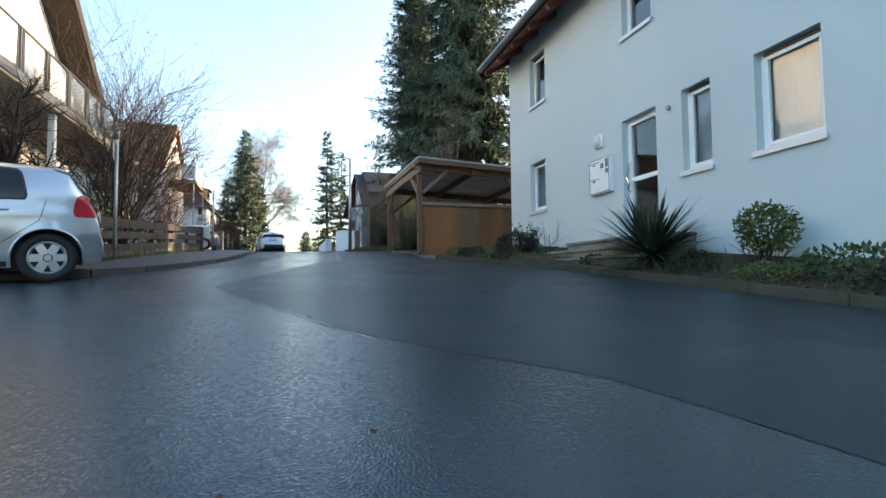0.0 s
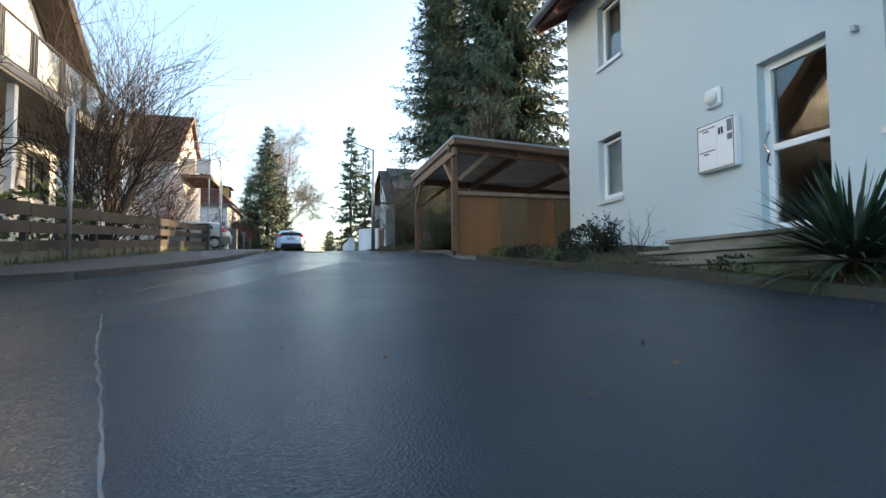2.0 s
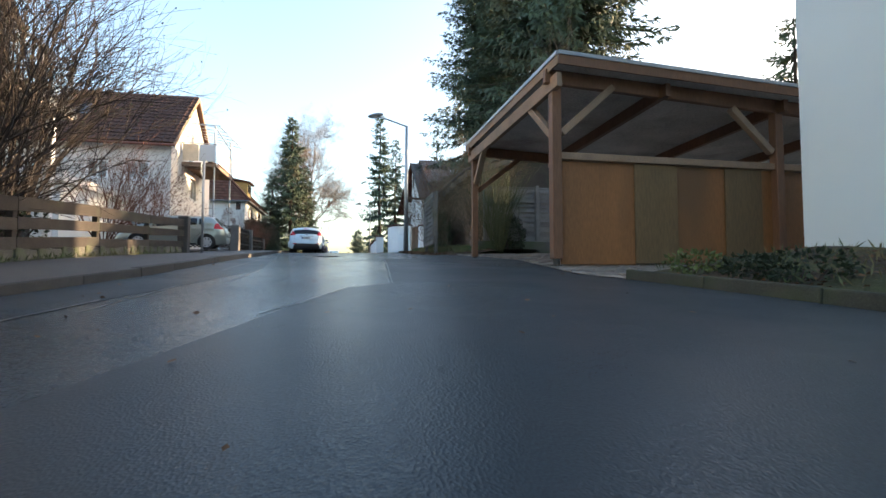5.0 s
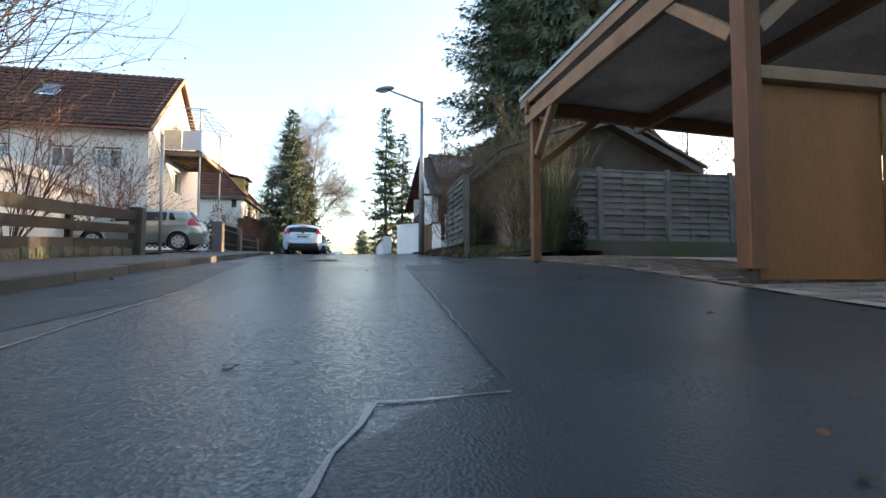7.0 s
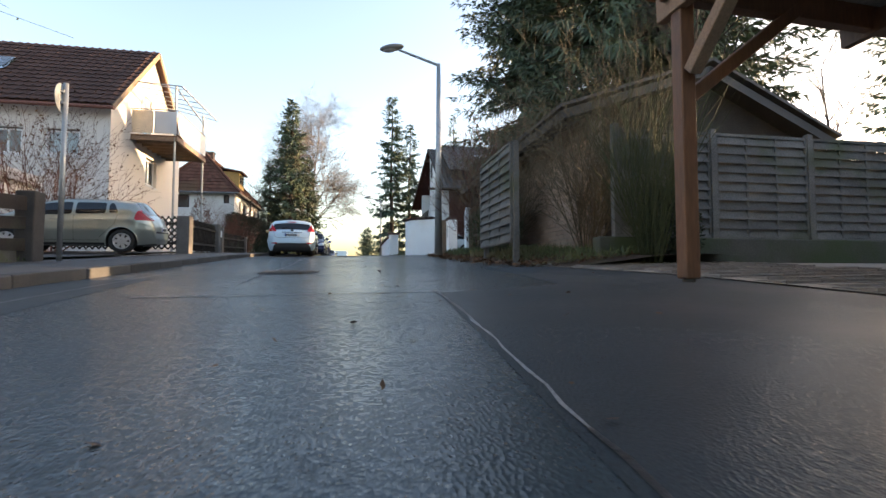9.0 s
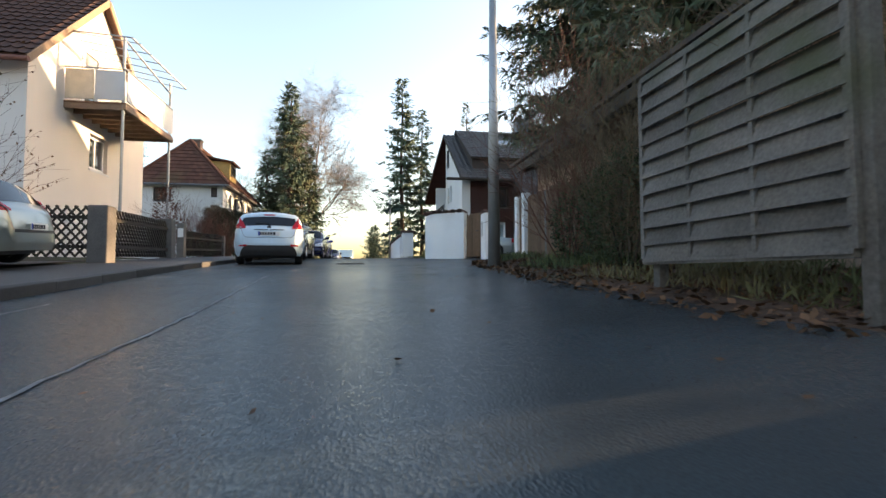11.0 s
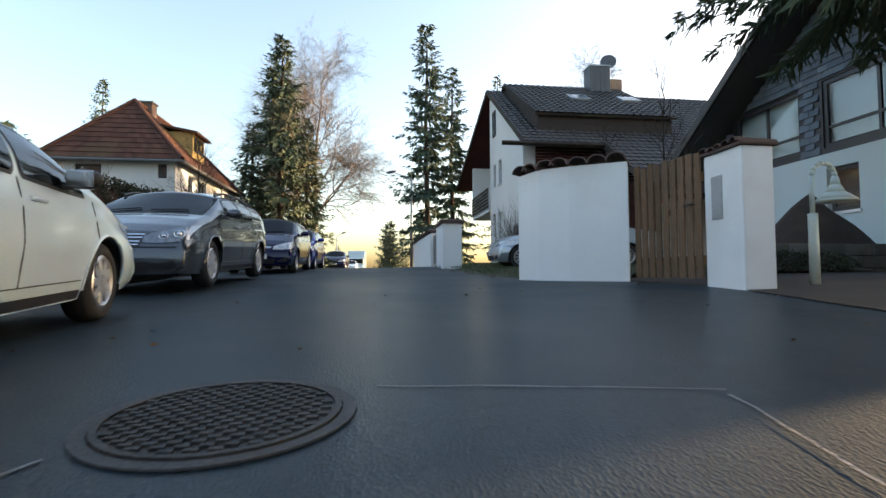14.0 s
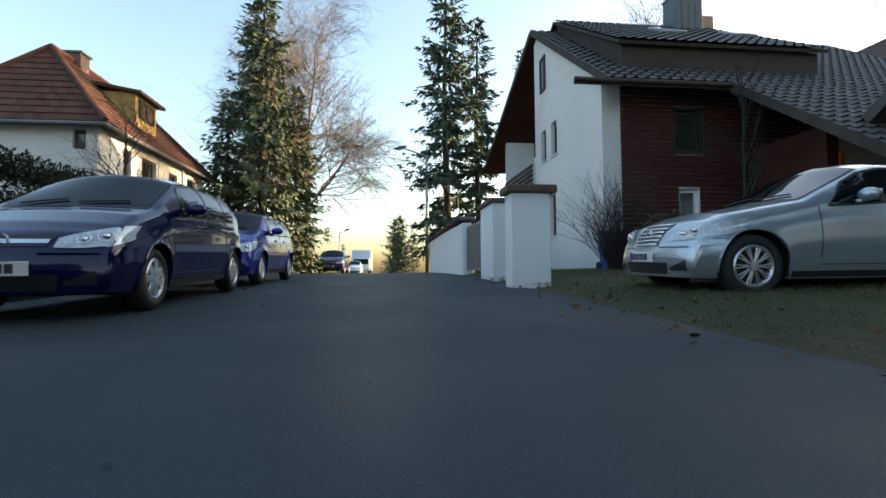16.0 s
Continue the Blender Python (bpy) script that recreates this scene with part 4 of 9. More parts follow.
# ---- gabled white and red-brown house ----
def gabled_house():
    h = thing("house", Matrix.Identity(4), "white gabled house with red-brown boarded side and dark tiled roof", "house")
    x, y0, mid, y1, base, eave = 7.2, 48.9, 54.3, 59.7, 2.4, 7.95
    rise = 0.676
    zr = 7.85 + (mid - y0) * rise
    yl = 54.6
    a, b = (x, yl), (x, y0)
    W = lambda y: yl - y
    holes = [(W(52.84), W(52.3), 6.72, 7.82), (W(53.9), W(53.38), 6.72, 7.82), (W(53.05), W(52.5), 4.0, 5.4), (W(54.1), W(53.5), 4.0, 5.4)]
    house_wall(h, a, b, base, eave, holes, RENDER_OLD, start=0.0)
    bm = bmesh.new()
    pts = [(x, y0 + 0.15, eave), (x, yl, eave), (x, yl, zr - 0.2), (x, mid, zr)]
    vs = [bm.verts.new(p) for p in pts] + [bm.verts.new((p[0] + 0.3, p[1], p[2])) for p in pts]
    bm.faces.new(vs[:4])
    bm.faces.new(vs[4:][::-1])
    for i in range(4):
        j = (i + 1) % 4
        bm.faces.new((vs[i], vs[j], vs[4 + j], vs[4 + i]))
    part("gable_wall", bm, RENDER_OLD, h)
    window(h, along(a, b, W(53.86), 9.2, -0.05), 0.57, 1.25, FRAME_DARK, sill=False, head=False)
    for u0, u1, z0, z1 in holes:
        window(h, along(a, b, u0, z0, 0.12), u1 - u0, z1 - z0, FRAME_DARK)
    # the recessed balcony bay beyond the gable wall
    house_wall(h, (8.4, y1), (8.4, yl), base, 8.0, [(1.2, 2.4, 5.8, 7.7), (1.4, 2.6, 3.3, 4.8)], RENDER_OLD, start=0.0)
    for z0, u0, ht in ((5.8, 1.2, 1.9), (3.3, 1.4, 1.5)):
        window(h, along((8.4, y1), (8.4, yl), u0, z0, 0.12), 1.2, ht, FRAME_DARK, bars=(0.6,), sill=False, head=False)
    part("bay_wall", boxes((x + 0.3, 8.4, yl - 0.3, yl - 0.002, base, 9.6)), RENDER_OLD, h)
    part("balcony_slab", boxes((x - 0.1, 8.4, yl + 0.01, 58.8, 5.6, 5.75), bevel=0.02), RENDER_OLD, h)
    for k in range(6):
        z = 5.84 + 0.175 * k
        part("balcony_board", boxes((x - 0.14, x - 0.1, yl, 58.8, z, z + 0.13), bevel=0.008), WOOD_DARK, h)
    part("balcony_side", boxes((x - 0.1, 8.4, 58.6, 58.8, 5.76, 8.9)), RENDER_OLD, h)
    # the side towards the lawn: rendered end, then boarding
    side = [(9.27 - x, 9.87 - x, 3.75, 4.98), (9.2 - x, 10.0 - x, 5.95, 7.1)]
    c, d = (x, y0), (x + 11, y0)
    house_wall(h, c, d, base, eave - 0.1, side, RENDER_OLD)
    for u0, u1, z0, z1 in side:
        # upper window: dark frame and trim carry the shade under the eave
        window(h, along(c, d, u0, z0, 0.1), u1 - u0, z1 - z0, FRAME if z0 < 5 else FRAME_DARK, head=False, sill=z0 < 5, pane_backing=CURTAIN_AND_SKY if z0 < 5 else None)
        if z0 > 5:
            part("window_surround", boxes((x + u0 - 0.06, x + u0 + 0.02, y0 - 0.035, y0 + 0.1, z0 - 0.06, z1 + 0.06), (x + u1 - 0.02, x + u1 + 0.06, y0 - 0.035, y0 + 0.1, z0 - 0.06, z1 + 0.06), (x + u0 + 0.02, x + u1 - 0.02, y0 - 0.035, y0 + 0.1, z0 - 0.06, z0 + 0.02), (x + u0 + 0.02, x + u1 - 0.02, y0 - 0.035, y0 + 0.1, z1 - 0.02, z1 + 0.06)), WOOD_DARK, h)
    bz = base + 0.35
    board = mesh_of(boxes((0, 1, -0.03, -0.004, 0, 0.105), bevel=0.006), "board", WOOD_RED)
    while bz < eave - 0.25:
        gaps = sorted((u0, u1) for u0, u1, z0, z1 in side if z0 - 0.1 < bz < z1)
        s = 0.5
        for u0, u1 in [*gaps, (10.9, 10.9)]:
            if u0 - s > 0.05:
                shared("board", board, h, Matrix.Translation((x + s, y0, bz)) @ Matrix.Diagonal((u0 - s, 1, 1, 1)))
            s = u1
        bz += 0.12
    house_wall(h, (x + 11, y0), (x + 11, y1), base, eave, [], RENDER_OLD)
    house_wall(h, (x + 11, y1), (8.4, y1), base, eave, [], RENDER_OLD)
    ridge, ev = zr + 0.25, 48.0
    ze = ridge - (mid - ev) * rise
    bm = bmesh.new()
    slab(bm, [(x - 0.2, ev, ze), (x + 12, ev, ze), (x + 12, mid, ridge), (x - 0.2, mid, ridge)], 0.12)
    part("roof", bm, WOOD_DARK, h, "dark boarded roof underside")
    bm = bmesh.new()
    slab(bm, [(x - 0.8, y1 + 0.6, ridge - (y1 + 0.6 - mid) * rise), (x - 0.2, mid, ridge), (x + 12, mid, ridge), (x + 12, y1 + 0.6, ridge - (y1 + 0.6 - mid) * rise)], 0.14)
    part("roof", bm, WOOD_RED, h, "dark red-brown boarded roof underside")
    dn = Vector((0, ev - mid, ze - ridge))
    tiled("roof_tiles", (x - 0.22, mid, ridge + 0.01), (1, 0, 0), dn, 12.2, dn.length, TILE_DARK, h, "dark grey pantiles", kind="stuff")
    bm = bmesh.new()
    beam(bm, (x - 0.22, ev, ze - 0.06), (x - 0.22, mid, ridge - 0.06), 0.04, 0.2)
    beam(bm, (x - 0.82, y1 + 0.6, ridge - (y1 + 0.6 - mid) * rise - 0.08), (x - 0.22, mid, ridge - 0.08), 0.04, 0.2)
    part("bargeboard", bm, WOOD_DARK, h)
    bm = bmesh.new()
    rod(bm, (6.1, ev - 0.06, ze - 0.06), (10.2, ev - 0.06, ze - 0.06), 0.06, seg=10)
    box(bm, 6.1, 10.2, ev - 0.02, ev + 0.02, ze - 0.16, ze - 0.02)
    part("gutter", bm, WOOD_DARK, h, "dark eave board and gutter running past the corner")
    # raised dormer across the upper slope
    dx0, dx1, dye, dze, dyr, dzr = 7.75, 13.9, 48.95, 8.95, 54.0, 12.0
    bm = bmesh.new()
    box(bm, dx0 + 0.15, dx1 - 0.15, dye + 0.2, dyr, 8.1, dze - 0.03)
    for xx in (dx0 + 0.15, dx1 - 0.25):
        vs = [bm.verts.new((xx + o, yy, zz)) for o in (0, 0.1) for yy, zz in ((dye + 0.2, dze - 0.05), (dyr, dze - 0.05), (dyr, dzr - 0.12))]
        bm.faces.new(vs[:3])
        bm.faces.new(vs[3:][::-1])
        for i in range(3):
            j = (i + 1) % 3
            bm.faces.new((vs[i], vs[j], vs[3 + j], vs[3 + i]))
    part("dormer", bm, mat("dark_dormer_boards", (0.05, 0.04, 0.036), 0.75, 0.3, 2, 40, 0.4, stretch=(0.4, 1, 3), spec=0.18), h, "dark boarded dormer band")
    d2 = Vector((0, dye - dyr, dze - dzr))
    tiled("dormer_tiles", (dx0, dyr, dzr + 0.02), (1, 0, 0), d2, dx1 - dx0, d2.length, TILE_DARK, h, kind="stuff")
    bm = bmesh.new()
    slab(bm, [(dx0, dyr, dzr), (dx1, dyr, dzr), (dx1, dye, dze), (dx0, dye, dze)], 0.09)
    slab(bm, [(dx0, dyr, dzr), (dx0, dyr + 3.4, dzr - 2.1), (dx1, dyr + 3.4, dzr - 2.1), (dx1, dyr, dzr)], 0.09)
    part("dormer_roof", bm, WOOD_DARK, h)
    tilt = math.degrees(math.atan2(dzr - dze, dyr - dye))
    for sx in (10.16, 12.6):
        m = Matrix.Translation((sx, 51.4, dzr + (51.4 - dyr) * (dzr - dze) / (dyr - dye) + 0.06)) @ pose(0, 0, 0, tilt, 0, 0)
        sk = part("skylight", boxes((0, 0.9, -0.42, 0.42, 0, 0.1), bevel=0.02), FLASHING, h, "pale metal-framed skylight", m)
        part("pane", boxes((0.09, 0.81, -0.33, 0.33, 0.1, 0.108)), GLASS, sk)
    ch = part("chimney", boxes((12.0, 13.05, 53.1, 53.9, 10.6, 12.82), bevel=0.02), CLADDING, h, "grey metal-clad chimney")
    part("chimney_cap", boxes((11.96, 13.09, 53.06, 53.94, 12.82, 12.88)), FLASHING, ch)
    for k in range(1, 4):
        part("cladding_seam", boxes((12.0 + 0.2625 * k - 0.012, 12.0 + 0.2625 * k + 0.012, 53.085, 53.1, 11.0, 12.8)), CLADDING, ch)
    part("chimney", boxes((13.6, 14.2, 54.1, 54.7, 10.6, 12.62), bevel=0.02), BRICK, h, "brick chimney")
    bm = bmesh.new()
    rod(bm, (13.45, 54.1, 11.5), (13.45, 54.1, 13.3), 0.03)
    rod(bm, (13.41, 54.02, 13.42), (13.37, 53.92, 13.44), 0.26, 0.40, seg=24)
    rod(bm, (13.37, 53.92, 13.2), (13.31, 53.6, 13.4), 0.012)
    part("satellite_dish", bm, CLADDING, h, "grey satellite dish on a pole")
    # the roof runs on down over a lower wing
    we = 44.15
    dn3 = Vector((0, we - ev, (we - ev) * rise))
    tiled("wing_tiles", (10.2, ev, ze + 0.01), (1, 0, 0), dn3, 9.0, dn3.length, TILE_DARK, h, "dark grey pantiles of the lower wing", kind="stuff")
    bm = bmesh.new()
    slab(bm, [(10.2, ev, ze), (19.2, ev, ze), (19.2, we, ze + dn3.z), (10.2, we, ze + dn3.z)], 0.12)
    part("wing_roof", bm, WOOD_DARK, h)
    bm = bmesh.new()
    beam(bm, (10.19, ev, ze - 0.07), (10.19, we, ze + dn3.z - 0.07), 0.04, 0.2)
    part("bargeboard", bm, WOOD_DARK, h)
    house_wall(h, (11.2, 46.4), (19, 46.4), base, 6.0, [], RENDER_GREY)
    house_wall(h, (11.2, y0), (11.2, 46.4), base, 6.0, [], WOOD_RED)
    part("porch_board", boxes((11.46, 11.56, 46.33, 46.38, 4.95, 5.4)), mat("red_board", (0.3, 0.05, 0.03), 0.7), h, "red painted board")


gabled_house()


# ---- white garden wall, gate and gate pillar ----
def coping(parent, p0, p1, z, n, r=0.13, depth=0.42):
    """Half-round clay tiles laid across a wall top."""
    d = Vector((p1[0] - p0[0], p1[1] - p0[1], 0))
    bm = bmesh.new()
    seg = 8
    for s, rr in ((-depth / 2, r * 1.05), (depth / 2, r)):
        for q in (1.0, 0.86):
            for i in range(seg + 1):
                a = math.pi * i / seg
                bm.verts.new((rr * q * math.cos(a), s, rr * q * math.sin(a) * 0.8))
    bm.verts.ensure_lookup_table()
    k = seg + 1
    V = bm.verts
    for i in range(seg):
        bm.faces.new((V[i], V[i + 1], V[2 * k + i + 1], V[2 * k + i]))
        bm.faces.new((V[k + i], V[3 * k + i], V[3 * k + i + 1], V[k + i + 1]))
        bm.faces.new((V[i], V[k + i], V[k + i + 1], V[i + 1]))
        bm.faces.new((V[2 * k + i], V[2 * k + i + 1], V[3 * k + i + 1], V[3 * k + i]))
    me = mesh_of(bm, "coping_tile", TILE_COPE)
    rnd = random.Random(2)
    for i in range(n):
        c = Vector((*p0, z)) + d * ((i + 0.5) / n)
        shared("coping_tile", me, parent, Matrix.Translation(c + Vector((0, 0, rnd.uniform(-0.012, 0.012)))) @ pose(0, 0, 0, rnd.uniform(-4, 4), rnd.uniform(-4, 4), math.degrees(math.atan2(d.y, d.x)) + rnd.uniform(-4, 4)))


def garden_wall(name, pts, z_tops, thick, label, tiles):
    """A wall along a plan polyline, mitred at its bends."""
    w = thing(name, Matrix.Identity(4), label, "wall")
    P = [Vector((*p, 0)) for p in pts]
    bm = bmesh.new()
    rows = []
    for k, p in enumerate(P):
        u = [(b - a).normalized() for a, b in zip(P, P[1:])][max(k - 1, 0):k + 1]
        n = sum((Vector((-v.y, v.x, 0)) for v in u), Vector()).normalized()
        n = n * thick / 2 / n.dot(Vector((-u[0].y, u[0].x, 0)))
        z0 = g(p.x, p.y) - 0.2
        rows.append([bm.verts.new(p + q) for q in (-n + Vector((0, 0, z0)), n + Vector((0, 0, z0)), n + Vector((0, 0, z_tops[k])), -n + Vector((0, 0, z_tops[k])))])
    for a, b in zip(rows, rows[1:]):
        for i in range(4):
            j = (i + 1) % 4
            bm.faces.new((a[i], a[j], b[j], b[i]))
    bm.faces.new(rows[0])
    bm.faces.new(rows[-1][::-1])
    part("wall_body", bm, WALL_WHITE, w)
    if tiles:
        for k, (p0, p1) in enumerate(zip(pts, pts[1:])):
            coping(w, p0, p1, (z_tops[k] + z_tops[k + 1]) / 2, max(2, round((P[k + 1] - P[k]).length / 0.24)))
    return w


garden_wall("garden_wall", [(4.62, 35.93), (4.0, 36.3), (3.70, 36.56), (3.5, 36.84)], [3.93, 3.93, 3.93, 3.88], 0.26, "white rendered garden wall with clay coping tiles", True)


def gate():
    t = thing("garden_gate", Matrix.Identity(4), "brown wooden slatted garden gate between white pillars", "gate")
    p0, p1 = Vector((4.66, 35.85, 0)), Vector((4.88, 34.82, 0))
    z0, z1 = g(4.7, 35.4) + 0.06, 3.86
    d = p1 - p0
    m = lambda s, z: p0 + d * s + Vector((0, 0, z))
    for z in (z0 + 0.2, z1 - 0.3):
        bm = bmesh.new()
        beam(bm, m(0.02, z) + Vector((0.04, 0.01, 0)), m(0.98, z) + Vector((0.04, 0.01, 0)), 0.04, 0.1)
        part("rail", bm, WOOD_GATE, t)
    n = 9
    for i in range(n):
        bm = bmesh.new()
        s = (i + 0.5) / n
        beam(bm, m(s, z0), m(s, z1 - 0.05 * abs(math.sin(i * 1.7))), 0.024, 0.088, up=d.normalized()[:], bevel=0.004)
        part("slat", bm, WOOD_GATE, t)
    bm = bmesh.new()
    rod(bm, m(0.92, 3.25) + Vector((-0.03, 0, 0)), m(0.92, 3.25) + Vector((-0.09, -0.02, 0)), 0.012)
    rod(bm, m(0.92, 3.25) + Vector((-0.09, -0.02, 0)), m(0.82, 3.25) + Vector((-0.09, -0.02, 0)), 0.011)
    part("handle", bm, IRON, t)
    p = thing("gate_pillar", Matrix.Identity(4), "white rendered gate pillar with tiled cap and intercom plate", "pillar")
    part("shaft", boxes((4.86, 5.2, 34.2, 34.76, 2.1, 3.74), bevel=0.015), WALL_WHITE, p)
    part("cap", boxes((4.83, 5.23, 34.17, 34.79, 3.74, 3.775), bevel=0.01), TILE_COPE, p)
    part("intercom_plate", boxes((4.852, 4.862, 34.48, 34.64, 3.05, 3.5)), GALV, p, "metal intercom plate")
    coping(p, (5.03, 34.2), (5.03, 34.76), 3.765, 5, 0.06, 0.44)


gate()


def palisade():
    f = thing("palisade_fence", Matrix.Identity(4), "brown upright paling fence with white concrete posts", "fence")
    line = [(4.9, 31.05), (4.62, 29.7), (4.5, 27.9), (4.45, 26.2), (4.4, 24.6)]
    ztop = [3.62, 3.5, 3.42, 3.35, 3.3]
    rnd = random.Random(6)
    for k, (p0, p1) in enumerate(zip(line, line[1:])):
        a, b = Vector((*p0, 0)), Vector((*p1, 0))
        d = b - a
        n = round(d.length / 0.115)
        for i in range(n):
            s = (i + 0.5) / n
            c = a + d * s
            bm = bmesh.new()
            zt = ztop[k] + (ztop[k + 1] - ztop[k]) * s + rnd.uniform(-0.03, 0.03)
            beam(bm, c + Vector((0, 0, g(c.x, c.y) + 0.1)), c + Vector((rnd.uniform(-0.01, 0.01), 0, zt)), 0.025, 0.1, up=d.normalized()[:])
            part("paling", bm, WOOD_GATE if rnd.random() < 0.95 else WOOD_GREY, f)
        for z in (0.45, 1.1):
            bm = bmesh.new()
            beam(bm, a + Vector((0.05, 0, g(*p0) + z)), b + Vector((0.05, 0, g(*p1) + z)), 0.05, 0.08)
            part("rail", bm, WOOD_DARK, f)
    for (x, y), z in zip(line[:2], ztop):
        part("post", boxes((x - 0.1, x + 0.06, y - 0.08, y + 0.08, g(x, y) - 0.1, z + 0.1), bevel=0.012), WALL_WHITE, f, "white concrete post")


palisade()

# second run of white wall beyond the lawn
pw = garden_wall("garden_wall", [(3.62, 48.9), (3.62, 57.8)], [4.05, 4.15], 0.22, "white boundary wall along the street", True)
pp = thing("gate_pillar", Matrix.Identity(4), "white rendered boundary pillar with dark tiled cap", "pillar", "boundary pillars")
part("shaft", boxes((3.1, 3.6, 42.62, 42.95, 2.4, 3.8), bevel=0.015), WALL_WHITE, pp)
part("cap", boxes((3.04, 3.68, 42.56, 43.0, 3.8, 3.9), bevel=0.02), TILE_COPE, pp)
pp2 = thing("gate_pillar", Matrix.Identity(4), "white rendered boundary pillar with dark tiled cap", "pillar", "boundary pillars")
part("shaft", boxes((3.3, 3.65, 44.6, 45.6, 2.5, 3.95), bevel=0.015), WALL_WHITE, pp2)
part("cap", boxes((3.25, 3.7, 44.55, 45.65, 3.95, 4.03), bevel=0.02), TILE_COPE, pp2)
bg = thing("garden_gate", Matrix.Identity(4), "blue-grey metal gate in the boundary wall", "gate")
part("gate_frame", boxes((3.58, 3.62, 45.65, 48.8, 2.85, 2.92), (3.58, 3.62, 45.65, 48.8, 3.85, 3.92), (3.58, 3.62, 45.65, 45.72, 2.85, 3.92), (3.58, 3.62, 48.73, 48.8, 2.85, 3.92)), STEEL_GREY, bg)
for yy in steps(45.8, 48.65, 0.16):
    part("bar", boxes((3.59, 3.61, yy - 0.04, yy + 0.04, 2.9, 3.88)), STEEL_GREY, bg)


# ---- paved carport drive ----
def drive():
    d = thing("driveway", Matrix.Identity(4), "weathered concrete paver driveway under the carport", "driveway", kind="structure")
    strip("drive_bed", between(lambda y: KR(y) + 0.0, lambda y: 12.0, 6), steps(12.4, 21.0, 0.4), MORTAR, 0.01, parent=d, kind="")
    me = mesh_of(boxes((-0.5, 0.5, -0.5, 0.5, -0.5, 0.5), bevel=0.04), "paver", PAVER)
    rnd = random.Random(11)
    y, row = 12.45, 0
    while y < 20.9:
        x = KR(y) + 0.04 + (0.15 if row % 2 else 0)
        while x < 9.0:
            if (x < 6.2) or row % 1 == 0 and x < 6.2:
                shared("paver", me, d, Matrix.Translation((x + 0.145, y + 0.145, g(x, y) + 0.006 + rnd.uniform(-0.004, 0.004))) @ pose(0, 0, 0, rnd.uniform(-0.8, 0.8), rnd.uniform(-0.8, 0.8), rnd.uniform(-0.6, 0.6)) @ Matrix.Diagonal((0.286, 0.286, 0.06, 1)))
            x += 0.296
        y += 0.296
        row += 1


drive()


# ---- unseen houses added behind the plots to shade the street from the low sun ----
def sun_block_house(x0, x1, y0, y1, z0, eave, ridge):
    h = thing("house", Matrix.Identity(4), "unseen plain house added to keep the low sun off the street", "house")
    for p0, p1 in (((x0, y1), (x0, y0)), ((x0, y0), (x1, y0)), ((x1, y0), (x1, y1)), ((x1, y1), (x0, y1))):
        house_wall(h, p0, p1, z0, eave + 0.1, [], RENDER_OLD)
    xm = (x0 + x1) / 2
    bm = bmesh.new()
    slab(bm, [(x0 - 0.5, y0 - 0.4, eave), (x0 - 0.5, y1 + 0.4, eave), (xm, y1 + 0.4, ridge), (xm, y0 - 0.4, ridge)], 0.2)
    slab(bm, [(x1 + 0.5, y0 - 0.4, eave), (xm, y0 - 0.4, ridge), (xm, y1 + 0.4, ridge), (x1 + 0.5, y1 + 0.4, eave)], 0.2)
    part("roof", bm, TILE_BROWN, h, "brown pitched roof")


sun_block_house(19, 29, 9, 22.5, 0.0, 6.3, 9.2)
sun_block_house(20.6, 26.6, 46, 57, 1.0, 10.0, 13.0)

